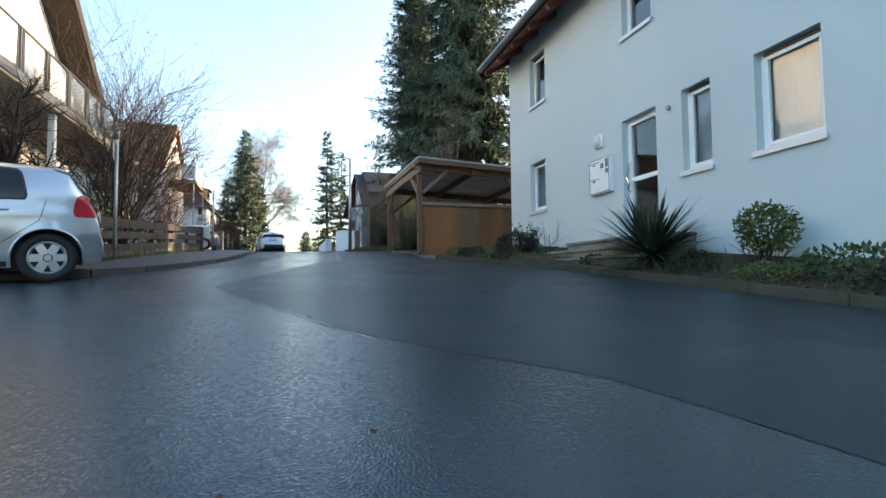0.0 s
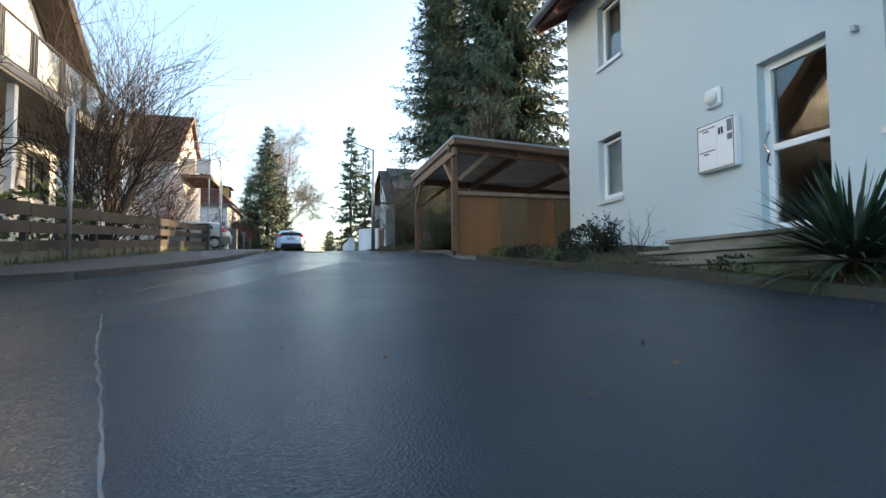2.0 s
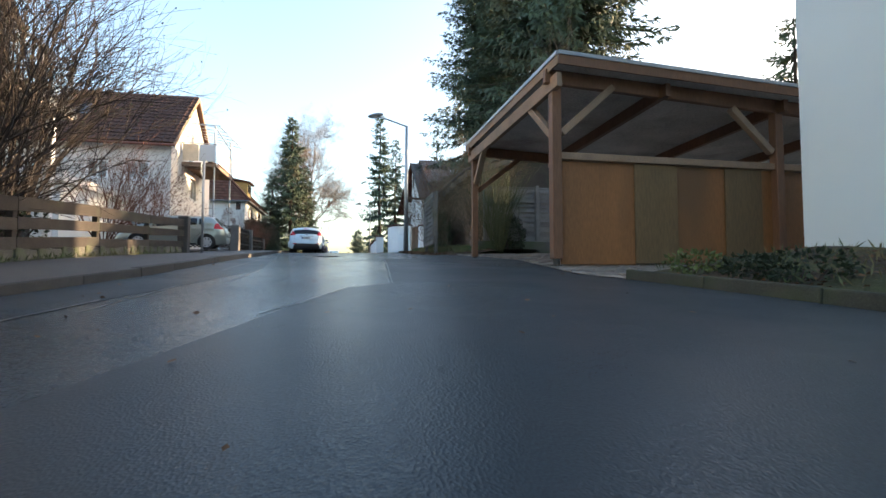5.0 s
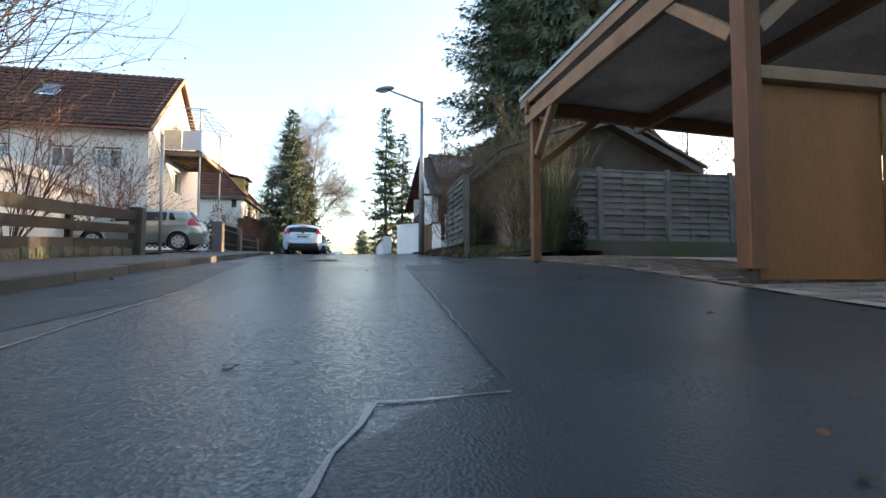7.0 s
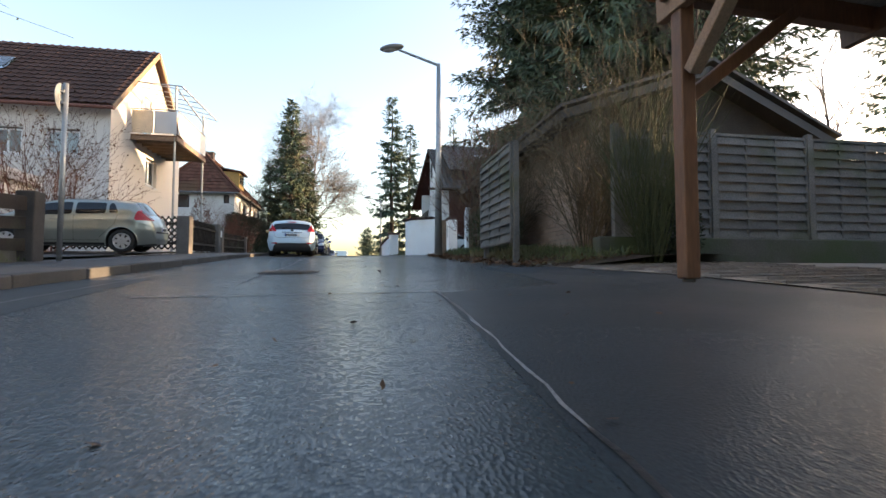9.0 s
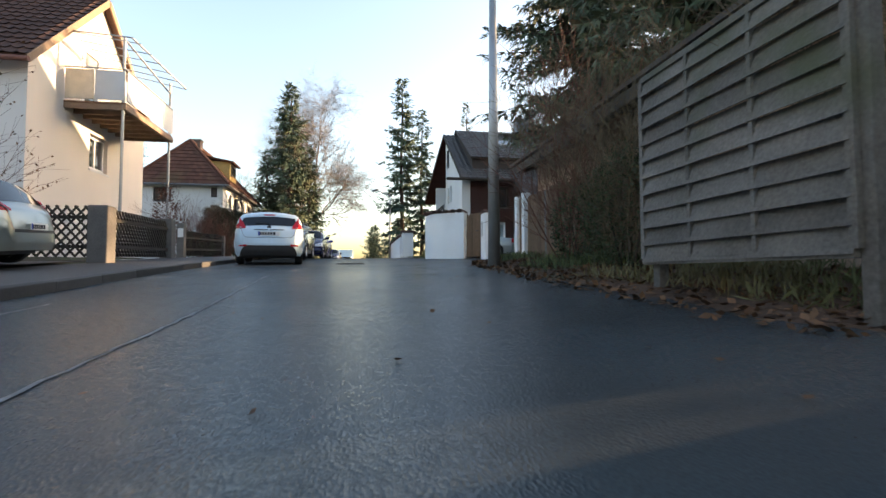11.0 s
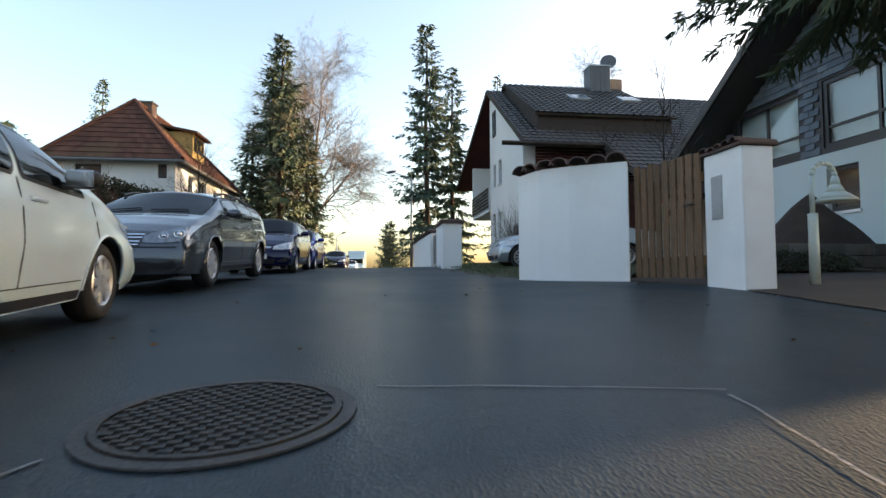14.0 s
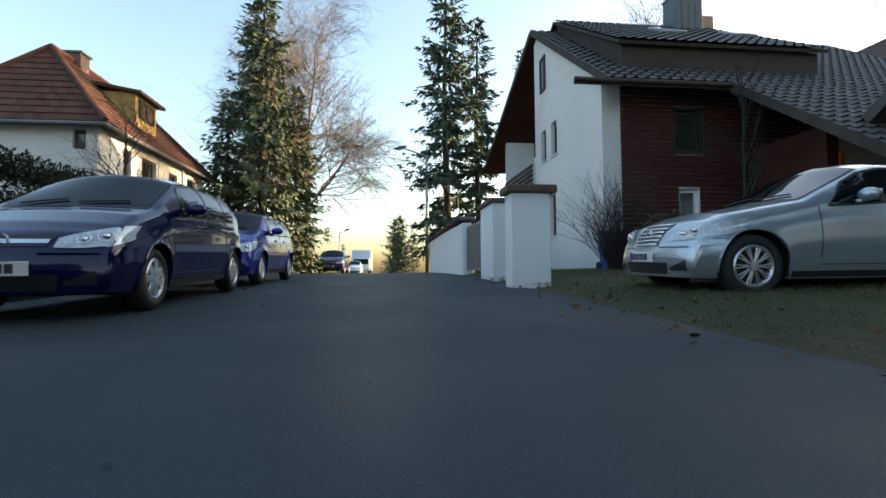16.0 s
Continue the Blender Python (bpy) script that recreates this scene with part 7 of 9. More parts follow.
        if lights_front:
            ln, yin, z0, z1 = lights_front

            def lens_at(u, v, sg=sg, out=0.008):
                """Across the front from the inner point to the corner, then back along the wing."""
                k = 0.66
                lo = z0 + (z1 - z0) * (0.06 * (1 - u) ** 2 + 0.42 * u ** 3)
                hi = max(z1 - (z1 - z0) * (0.60 * (1 - u) ** 1.5 + 0.04 * u ** 4), lo + 0.035)
                z = lo + (hi - lo) * v
                sn = float(np.interp(z, tz[nose_n:][::-1], tx[nose_n:][::-1]))
                if u <= k:
                    y0, y1 = yin * W / 2, half(sn, z)
                    return place(sn, sg * (y0 + (y1 - y0) * u / k), z) + Vector((out, 0, 0))
                return side_at(sn - ln * (u - k) / (1 - k), z, sg, out)

            hl = patch("headlight", [(lens_at, 24, 8)], lens or LAMP_CLEAR)
            for u, rad in ((0.34, 0.052), (0.60, 0.062)):
                p, q, w = lens_at(u, 0.5), lens_at(u + 0.04, 0.5), lens_at(u, 0.62)
                nrm = (q - p).cross(w - p).normalized() * (1 if sg > 0 else -1)
                bm = bmesh.new()
                ring(bm, Matrix.Translation(p + nrm * 0.004) @ nrm.to_track_quat("Z", "Y").to_matrix().to_4x4(), rad, rad * 0.82, 0.004, 20)
                bmesh.ops.create_uvsphere(bm, u_segments=12, v_segments=8, radius=rad * 0.5, matrix=Matrix.Translation(p))
                part("reflector", bm, CHROME, hl, smooth=True)
    # dark floor, wheel wells and wheels
    part("underbody", boxes((X(0.25), X(L - 0.3), -W / 2 + 0.22, W / 2 - 0.22, 0.17, 0.5)), BLACK, c)
    for wx in wheels_x:
        for sg in (1, -1):
            arc = [(X(wx) + ra * 1.01 * math.cos(a), r + ra * 1.01 * math.sin(a)) for a in np.linspace(-0.3, math.pi + 0.3, 22)]
            bm = bmesh.new()
            outer = [bm.verts.new((x, sg * (W / 2 - 0.03), z)) for x, z in arc]
            inner = [bm.verts.new((x, sg * (W / 2 - 0.30), z)) for x, z in arc]
            for i in range(21):
                bm.faces.new((outer[i], outer[i + 1], inner[i + 1], inner[i]))
            bm.faces.new(inner)
            part("wheel_arch", bm, BLACK, c)
            bm = bmesh.new()
            lip = [Vector((x, sg * (half(x + L / 2, max(z, 0.22)) + 0.001), max(z, 0.2))) for x, z in arc[1:-1]]
            pipe(bm, lip, 0.012)
            part("arch_lip", bm, body_mat, c)
    for sg in (1, -1):
        patch("sill", [(lambda u, v, sg=sg: side_at(xr + ra + 0.03 + (xf - xr - 2 * ra - 0.06) * u, 0.20 + 0.065 * v, sg, 0.004), 16, 2)], BLACK)
    tyre, rim, hub = wheel_meshes(r, 0.2, spokes, wheel_style)
    for wx in wheels_x:
        for sg in (1, -1):
            w = shared("wheel", tyre, c, pose(X(wx), sg * (W / 2 - 0.125), r, 0, 0, 0 if sg > 0 else 180))
            shared("rim", rim, w, Matrix.Identity(4))
            shared("brake_hub", hub, w, Matrix.Identity(4))

    def trail(name, pts, width, material, parent=c):
        bm = bmesh.new()
        for a, b in zip(pts, pts[1:]):
            if (b - a).length > 1e-4:
                beam(bm, a, b, width, 0.005, up=(0, 1, 0))
        return part(name, bm, material, parent)

    dense = lambda pts: [(p[0] + (q[0] - p[0]) * t, p[1] + (q[1] - p[1]) * t) for p, q in zip(pts, pts[1:]) for t in np.linspace(0, 1, 8)]
    for pts in seams:
        for sg in (1, -1):
            trail("door_seam", [side_at(s, z, sg, 0.001) for s, z in dense(pts)], 0.007, BLACK)
    if chrome:
        for sg in (1, -1):
            trail("waist_strip", [side_at(s, line(s) + 0.004, sg, 0.006) for s in np.linspace(side_windows[0][0] - 0.2, side_windows[-1][1] + 0.3, 24)], 0.014, CHROME)
    for s, z in handles:
        for sg in (1, -1):
            y = half(s, z)
            part("door_handle", boxes((X(s) - 0.09, X(s) + 0.09, sg * y - 0.02, sg * y + 0.022, z - 0.014, z + 0.014), bevel=0.01), CHROME if chrome else body_mat, c)
    ms = screen[0] - 0.3 + 0.42
    mz = line(ms) + 0.07
    for sg in (1, -1):
        y = half(ms, mz - 0.06)
        bm = bmesh.new()
        bmesh.ops.create_uvsphere(bm, u_segments=14, v_segments=10, radius=1.0, matrix=Matrix.Translation((X(ms) + 0.03, sg * (y + 0.12), mz + 0.02)) @ Matrix.Diagonal((0.065, 0.115, 0.068, 1)))
        box(bm, X(ms) + 0.0, X(ms) + 0.06, min(sg * (y - 0.04), sg * (y + 0.06)), max(sg * (y - 0.04), sg * (y + 0.06)), mz - 0.055, mz - 0.02)
        mi = part("wing_mirror", bm, mirror_mat or body_mat, c, smooth=True)
        part("mirror_glass", boxes((X(ms) - 0.04, X(ms) - 0.032, min(sg * (y + 0.04), sg * (y + 0.2)), max(sg * (y + 0.04), sg * (y + 0.2)), mz - 0.035, mz + 0.07), bevel=0.003), CHROME, mi)
    # plates with dark bars
    for at, d, zp in ((nose_at, 1, plates[0]), (tail_at, -1, plates[1])):
        x = at(0, zp).x + d * 0.014
        p = part("number_plate", boxes((x - 0.008, x + 0.008, -0.26, 0.26, zp - 0.055, zp + 0.055), bevel=0.003), PLATE, c, "white number plate with dark bars")
        ys = -0.235 * d
        part("plate_band", boxes((x + d * 0.009 - 0.001, x + d * 0.009 + 0.001, ys - 0.022, ys + 0.022, zp - 0.05, zp + 0.05)), PLATE_BLUE, p)
        for y0, y1 in ((0.10, 0.16), (0.03, 0.085), (-0.03, 0.015), (-0.10, -0.05), (-0.16, -0.115), (-0.215, -0.175)):
            part("bar", boxes((x + d * 0.009 - 0.001, x + d * 0.009 + 0.001, d * y0 if d > 0 else -y1, d * y1 if d > 0 else -y0, zp - 0.036, zp + 0.036)), INK, p)
    patch("number_plate_recess", [(lambda u, v: tail_at((2 * u - 1) * 0.31, plates[1] - 0.075 + 0.15 * v, 0.003), 8, 4)], body_mat)
    if bumper_dark:
        patch("rear_valance", [(lambda u, v: tail_at((2 * u - 1) * W / 2 * (0.80 - 0.12 * v ** 2 - 0.06 * v ** 8), 0.235 + (bumper_dark - 0.235) * v, 0.008), 16, 6)], BLACK)
    else:
        patch("bumper_strip", [(lambda u, v: tail_at((2 * u - 1) * W / 2 * 0.7, 0.52 + 0.05 * v, 0.005), 14, 2)], BLACK)
    if hatch:
        zlow, zhigh, half_low, half_high = hatch
        outline = [(-half_high, zhigh), (-half_low - 0.03, zlow + 0.08), (-half_low + 0.05, zlow), (half_low - 0.05, zlow), (half_low + 0.03, zlow + 0.08), (half_high, zhigh)]
        trail("tailgate_seam", [tail_at(y, z, 0.002) for y, z in dense(outline)], 0.008, BLACK)
        trail("tailgate_grip", [tail_at(y, plates[1] + 0.10, 0.012) for y in np.linspace(-0.36, 0.36, 12)], 0.022, BLACK)
        bm = bmesh.new()
        p = tail_at(0, plates[1] + 0.16, 0.004)
        rod(bm, p, p - Vector((0.012, 0, 0)), 0.055, seg=20)
        part("badge", bm, INK, c, "plain dark oval badge")
        patch("roof_spoiler", [(sheet_roof(rear_glass[1] - 0.07, rear_glass[1] + 0.16, 0.93, 0.97, 0.016), 16, 5)], body_mat)
        patch("brake_light", [(sheet_roof(rear_glass[1] - 0.05, rear_glass[1] - 0.02, 0.22, 0.22, 0.02), 6, 2)], LAMP_RED)
        zb = roof(rear_glass[0])
        trail("rear_wiper", [tail_at(y, zb + 0.05 + 0.10 * y, 0.03) for y in np.linspace(0.0, 0.34, 6)], 0.018, BLACK)
    if grille:
        z0, z1, w0, style = grille
        gr = patch("grille", [(lambda u, v: nose_at((2 * u - 1) * (w0 - 0.04 * (1 - v)), z0 + (z1 - z0) * v, 0.006), 14, 4)], BLACK)
        for z in {"bars": np.linspace(z0, z1, 6), "two": [z0 + 0.012, z0 + 0.36 * (z1 - z0), z0 + 0.68 * (z1 - z0), z1 - 0.008], "one": [(z0 + z1) / 2]}[style]:
            hh = {"bars": 0.011, "two": 0.008, "one": 0.016}[style]
            patch("grille_bar", [(lambda u, v, z=z: nose_at((2 * u - 1) * (w0 - 0.01 - 0.04 * (z1 - z) / (z1 - z0)), z - hh + 2 * hh * v, 0.014 - 0.004 * abs(2 * v - 1)), 14, 3)], CHROME, gr)
        bm = bmesh.new()
        zz = (z0 + z1) / 2
        ring(bm, Matrix.Translation(nose_at(0, zz, 0.012)) @ pose(0, 0, 0, 0, 90, 0), 0.06, 0.046, 0.012, 20)
        part("badge", bm, CHROME, gr, "plain chrome ring")
        patch("air_intake", [(lambda u, v: nose_at((2 * u - 1) * W * (0.25 + 0.02 * v), 0.235 + 0.125 * v, 0.006), 14, 3)], BLACK)
        for sg in (1, -1):
            patch("fog_lamp_recess", [(lambda u, v, sg=sg: nose_at(sg * W * (0.285 + 0.13 * u), 0.275 + (0.03 + 0.085 * u) * v, 0.007), 8, 3)], BLACK)
            trail("bumper_seam", [side_at(q, 0.60, sg, 0.001) for q in np.linspace(L - 0.16, xf + ra * 0.75, 10)], 0.007, BLACK)
            trail("bumper_crease", [nose_at(sg * y * W / 2, 0.525, 0.004) for y in np.linspace(0.34, 0.84, 10)], 0.012, body_mat)
        for sg in (1, -1):
            trail("bonnet_seam", [place(s, sg * (section(s)[NS + NG][0] * (0.93 - 0.12 * q)), section(s)[NS + NG][1] + 0.006) for q, s in zip(np.linspace(0, 1, 16), np.linspace(screen[1] + 0.05, L - 0.14, 16))], 0.007, BLACK)
    if rails:
        for sg in (1, -1):
            bm = bmesh.new()
            pr = [Vector((X(s), sg * W / 2 * taper_roof * 0.97, roof(s) - 0.03)) for s in np.linspace(0.35, L * 0.62, 10)]
            pipe(bm, pr, 0.018)
            part("roof_rail", bm, BLACK, c)
    for (s0, s1, z0, z1), mt, nm in lamps:
        for sg in (1, -1):
            if s1 > 0:
                patch(nm, [(lambda u, v, sg=sg: side_at(s0 + (s1 - s0) * u, z0 + (z1 - z0) * v, sg, 0.008), 8, 3)], mt)
            else:
                patch(nm, [(lambda u, v, sg=sg: tail_at(sg * -(s0 + (s1 - s0) * u) * W / 2, z0 + (z1 - z0) * v * (0.5 + 0.5 * u), 0.009), 8, 3)], mt)
    return c


def on_land(x, y, heading):
    """A pose on the land, x ahead along the heading (degrees from +x), leaning with the slope."""
    f = Vector((math.cos(radians(heading)), math.sin(radians(heading)), 0))
    s = Vector((-f.y, f.x, 0))
    gz = lambda p: g(p.x, p.y)
    c = Vector((x, y, 0))
    fx = (f * 2 + Vector((0, 0, gz(c + f) - gz(c - f)))).normalized()
    sx = (s * 2 + Vector((0, 0, (gz(c + s) - gz(c - s)) * 0.9))).normalized()
    up = fx.cross(sx).normalized()
    m = Matrix((fx, up.cross(fx), up)).transposed().to_4x4()
    m.translation = (x, y, g(x, y) + 0.003)
    return m


def place_by(corner, L, W, front, heading, lift=0.0, base=0.0, side=1, size=1.0):
    """The car's pose when the given wheel (front less base along it, on its left for side 1) stands at a spot."""
    f = Vector((math.cos(radians(heading)), math.sin(radians(heading))))
    s = Vector((-f.y, f.x))
    c = Vector(corner) - f * (front - base - L / 2) * size - s * side * (W / 2 - 0.02) * size
    m = on_land(c.x, c.y, heading) @ Matrix.Scale(size, 4)
    m.translation.z += lift
    return m


WHITE_PAINT = paint("white_car_paint", (0.50, 0.63, 0.71), 0.0, 0.3)
SILVER_PAINT = paint("silver_car_paint", (0.50, 0.53, 0.56), 0.75, 0.3)
GOLD_PAINT = paint("pale_gold_car_paint", (0.30, 0.325, 0.295), 0.7, 0.3)
GREY_PAINT = paint("dark_grey_car_paint", (0.08, 0.09, 0.10), 0.6, 0.26)
NAVY_PAINT = paint("dark_blue_car_paint", (0.003, 0.004, 0.042), 0.0, 0.12, 0.35)
BLUE_PAINT = paint("blue_car_paint", (0.008, 0.016, 0.22), 0.0, 0.14, 0.45)
MERC_PAINT = paint("light_silver_car_paint", (0.38, 0.44, 0.49), 0.6, 0.28)

HATCH = dict(top=[(0, 0.55), (0.03, 0.88), (0.14, 1.0), (0.42, 1.33), (0.55, 1.37), (1.1, 1.40), (1.9, 1.405), (2.3, 1.37), (2.55, 1.30), (3.18, 0.985), (3.5, 0.91), (3.8, 0.80), (3.93, 0.66), (3.95, 0.5)],
             belt=[(0, 0.86), (0.5, 1.03), (1.2, 1.0), (2.6, 0.92), (3.2, 0.9), (3.95, 0.6)], screen=(2.42, 3.16), rear_glass=(0.15, 0.42))

# white hatchback, tail towards the camera's start
car(place_by((-0.10, 31.3), 3.95, 1.72, 3.17, 97, base=2.49, side=-1, size=0.82), "white hatchback parked at the kerb", WHITE_PAINT, 3.95, 1.72, 1.48, 2.49, 3.17, side_windows=[(0.62, 1.0, 0.5, 0.0), (1.08, 1.98, 0.0, 0.0), (2.06, 2.9, 0.0, -0.75)], r=0.3, spokes=9, plates=(0.42, 0.80), tail=(0.36, 0.62, 0.93, 1.25, -0.55), lights_front=(0.3, 0.45, 0.64, 0.82), bumper_dark=0.50, mirror_mat=BLACK, seams=[[(1.03, 1.0), (1.0, 0.6), (1.25, 0.36)], [(2.02, 0.95), (2.02, 0.33)], [(3.0, 0.9), (3.02, 0.35)], [(1.25, 0.33), (3.02, 0.33)]], handles=[(1.2, 0.86), (2.2, 0.84)],
    lamps=[((-0.84, -0.62, 0.47, 0.53), LAMP_RED, "rear_reflector")], hatch=(0.70, 1.0, 0.60, 0.68), pillar=BLACK, narrow=0.24, **HATCH)

# silver hatchback nosed in on the left
car(place_by((-2.75, 7.2), 3.97, 1.64, 3.0, 204, base=2.46), "silver hatchback with a dark side strip, tail towards the road", SILVER_PAINT, 3.97, 1.64, 1.5, 2.46, 3.0, top=[(0, 0.5), (0.03, 0.9), (0.10, 1.06), (0.30, 1.43), (0.45, 1.475), (1.2, 1.5), (2.1, 1.5), (2.5, 1.45), (3.15, 1.02), (3.55, 0.95), (3.85, 0.82), (3.97, 0.55)],
    belt=[(0, 0.9), (0.6, 1.0), (1.4, 0.97), (2.8, 0.93), (3.97, 0.6)], screen=(2.5, 3.12), rear_glass=(0.11, 0.30), side_windows=[(0.72, 1.02, 0.2, 0.0), (1.06, 1.62, 0.0, 0.0), (1.7, 2.6, 0.0, -0.8)], pillar=BLACK, r=0.3, spokes=6, plates=(0.42, 0.8), tail=(0.30, 0.62, 0.80, 1.08, -0.25), lights_front=(0.3, 0.45, 0.64, 0.82), seams=[[(0.55, 1.0), (0.62, 0.75), (1.05, 0.42), (1.12, 0.34)], [(1.46, 0.97), (1.46, 0.33)], [(2.75, 0.9), (2.75, 0.35)], [(1.1, 0.33), (2.75, 0.33)]], handles=[(0.98, 0.87), (1.95, 0.85)],
    lamps=[((1.12, 1.43, 0.50, 0.57), BLACK, "side_strip"), ((1.5, 2.7, 0.50, 0.57), BLACK, "side_strip")], hatch=(0.72, 1.0, 0.55, 0.62), narrow=0.22)

# pale gold hatchback in the yard
car(place_by((-3.85, 26.75), 4.0, 1.72, 3.2, 185, base=2.51, lift=0.15, size=0.85), "pale gold hatchback parked in the yard, tail towards the road", GOLD_PAINT, 4.0, 1.72, 1.49, 2.51, 3.2, side_windows=[(0.72, 0.98, 0.4, 0.0), (1.05, 1.72, 0.0, 0.0), (1.8, 2.75, 0.0, -0.75)], r=0.31, spokes=7, plates=(0.42, 0.62), tail=(0.42, 0.62, 0.85, 1.10, -0.25), lights_front=(0.3, 0.45, 0.64, 0.82), seams=[[(0.78, 1.0), (0.85, 0.75), (1.2, 0.40)], [(1.76, 0.97), (1.76, 0.33)], [(2.95, 0.9), (2.95, 0.35)], [(1.2, 0.33), (2.95, 0.33)]], handles=[(1.2, 0.86), (2.2, 0.85)], narrow=0.25,
    **{**HATCH, "top": [(a, z + (0.02 if 0.3 < a < 3 else 0)) for a, z in HATCH["top"]] + [(4.0, 0.45)]})

# dark grey estate facing the camera
ESTATE = dict(top=[(0, 0.5), (0.04, 0.92), (0.12, 1.03), (0.42, 1.34), (0.6, 1.38), (1.5, 1.42), (2.3, 1.42), (2.7, 1.37), (3.5, 1.0), (3.92, 0.92), (4.22, 0.81), (4.39, 0.71), (4.47, 0.58), (4.5, 0.40)], belt=[(0, 0.92), (0.6, 1.03), (1.8, 0.99), (3.2, 0.93), (4.5, 0.6)], screen=(2.78, 3.48), rear_glass=(0.13, 0.42))
car(place_by((-0.49, 35.95), 4.5, 1.75, 3.58, 270, size=0.86, lift=0.03), "dark grey estate car facing down the street at the kerb", GREY_PAINT, 4.5, 1.75, 1.5, 2.7, 3.58, side_windows=[(0.62, 1.28, 0.35, 0.0), (1.36, 2.05, 0.0, 0.0), (2.13, 3.05, 0.0, -0.75)], r=0.315, spokes=10, plates=(0.44, 0.85), tail=(0.22, 0.72, 0.85, 1.3, -0.2), lights_front=(0.30, 0.44, 0.56, 0.81), lens=LAMP_DARK, grille=(0.54, 0.68, 0.40, "two"), pillar=BLACK, rails=True, seams=[[(1.32, 1.0), (1.42, 0.5), (1.55, 0.35)], [(2.09, 0.97), (2.09, 0.33)], [(3.25, 0.93), (3.25, 0.4)], [(1.5, 0.33), (3.2, 0.33)]], handles=[(1.62, 0.87), (2.38, 0.86)], narrow=0.26, **ESTATE)

SMALL = dict(top=[(0, 0.5), (0.03, 0.9), (0.12, 1.0), (0.38, 1.37), (0.5, 1.41), (1.1, 1.44), (1.85, 1.44), (2.25, 1.39), (2.95, 0.99), (3.3, 0.915), (3.56, 0.80), (3.72, 0.69), (3.79, 0.57), (3.82, 0.40)], belt=[(0, 0.86), (0.6, 0.97), (1.4, 0.95), (2.8, 0.9), (3.82, 0.6)], screen=(2.22, 2.93), rear_glass=(0.13, 0.38))
small_args = dict(pillar=BLACK, side_windows=[(0.6, 0.95, 0.3, 0.0), (1.02, 1.6, 0.0, 0.0), (1.68, 2.55, 0.0, -0.75)], r=0.29, spokes=7, plates=(0.41, 0.8), tail=(0.2, 0.72, 0.85, 1.2, -0.2), lights_front=(0.24, 0.46, 0.56, 0.78), seams=[[(0.98, 1.0), (1.05, 0.5), (1.2, 0.35)], [(1.64, 0.95), (1.64, 0.33)], [(2.72, 0.9), (2.72, 0.35)], [(1.2, 0.33), (2.7, 0.33)]], handles=[(1.2, 0.84), (2.0, 0.83)], narrow=0.28, grille=(0.58, 0.67, 0.36, "one"))
car(place_by((-0.3, 40.95), 3.82, 1.65, 3.1, 270, size=0.86), "dark navy blue small hatchback facing down the street", NAVY_PAINT, 3.82, 1.65, 1.44, 2.49, 3.1, **SMALL, **small_args)
car(place_by((-0.33, 44.67), 3.82, 1.65, 3.1, 269.5, size=0.86), "blue small hatchback behind the navy one", BLUE_PAINT, 3.82, 1.65, 1.44, 2.49, 3.1, **SMALL, **small_args)
car(on_land(-1.45, 67.5, 268), "dark blue car parked far down the street", NAVY_PAINT, 3.82, 1.65, 1.44, 2.49, 3.1, **SMALL, **small_args)
car(on_land(-1.4, 88.0, 269), "white car parked far beyond the crest", WHITE_PAINT, 3.82, 1.65, 1.44, 2.49, 3.1, **SMALL, **small_args)

# silver saloon on the lawn
SALOON = dict(top=[(0, 0.5), (0.05, 0.85), (0.12, 0.99), (0.75, 1.06), (0.95, 1.10), (1.6, 1.39), (2.0, 1.44), (2.5, 1.445), (2.75, 1.40), (3.4, 1.02), (3.7, 0.975), (4.2, 0.895), (4.42, 0.80), (4.52, 0.70), (4.56, 0.55), (4.58, 0.42)], belt=[(0, 0.85), (0.9, 1.0), (1.8, 0.98), (3.2, 0.91), (4.58, 0.62)], screen=(2.73, 3.38), rear_glass=(0.96, 1.6))
car(place_by((4.52, 40.35), 4.58, 1.77, 4.0, 177, lift=0.0, size=0.82), "light silver saloon standing on the lawn, nose to the road", MERC_PAINT, 4.58, 1.77, 1.445, 2.9, 4.0, side_windows=[(1.1, 1.5, 0.5, 0.0), (1.54, 2.05, 0.0, 0.0), (2.09, 3.24, 0.0, -0.75)], r=0.32, spokes=10, wheel_style="alloy", plates=(0.42, 0.75), tail=(0.3, 0.6, 0.75, 0.98, -0.2), lights_front=(0.40, 0.48, 0.58, 0.80), pillar=BLACK, screen_mat=CAR_GLASS, grille=(0.56, 0.78, 0.30, "bars"), seams=[[(1.66, 1.0), (1.72, 0.5), (1.8, 0.35)], [(2.07, 0.97), (2.07, 0.33)], [(3.3, 0.92), (3.3, 0.4)], [(1.75, 0.33), (3.3, 0.33)]], handles=[(1.35, 0.87), (2.4, 0.86)], narrow=0.25, **SALOON)


def camper(x, y):
    v = thing("camper_van", on_land(x, y, 269), "white camper van far down the street", "camper")
    part("body", boxes((-3, 1.6, -1.1, 1.1, 0.5, 2.9), bevel=0.12), WHITE_PAINT, v)
    part("cab", boxes((1.5, 2.8, -1.0, 1.0, 0.45, 1.9), bevel=0.2), WHITE_PAINT, v)
    part("windscreen", boxes((2.3, 2.82, -0.85, 0.85, 1.2, 1.82), bevel=0.05), CAR_GLASS, v)
    for xx in (-1.6, 1.9):
        for s in (-1, 1):
            bm = bmesh.new()
            rod(bm, (xx, s * 0.75, 0.33), (xx, s * 1.0, 0.33), 0.33, seg=20)
            part("wheel", bm, RUBBER, v)


camper(-0.9, 96.0)

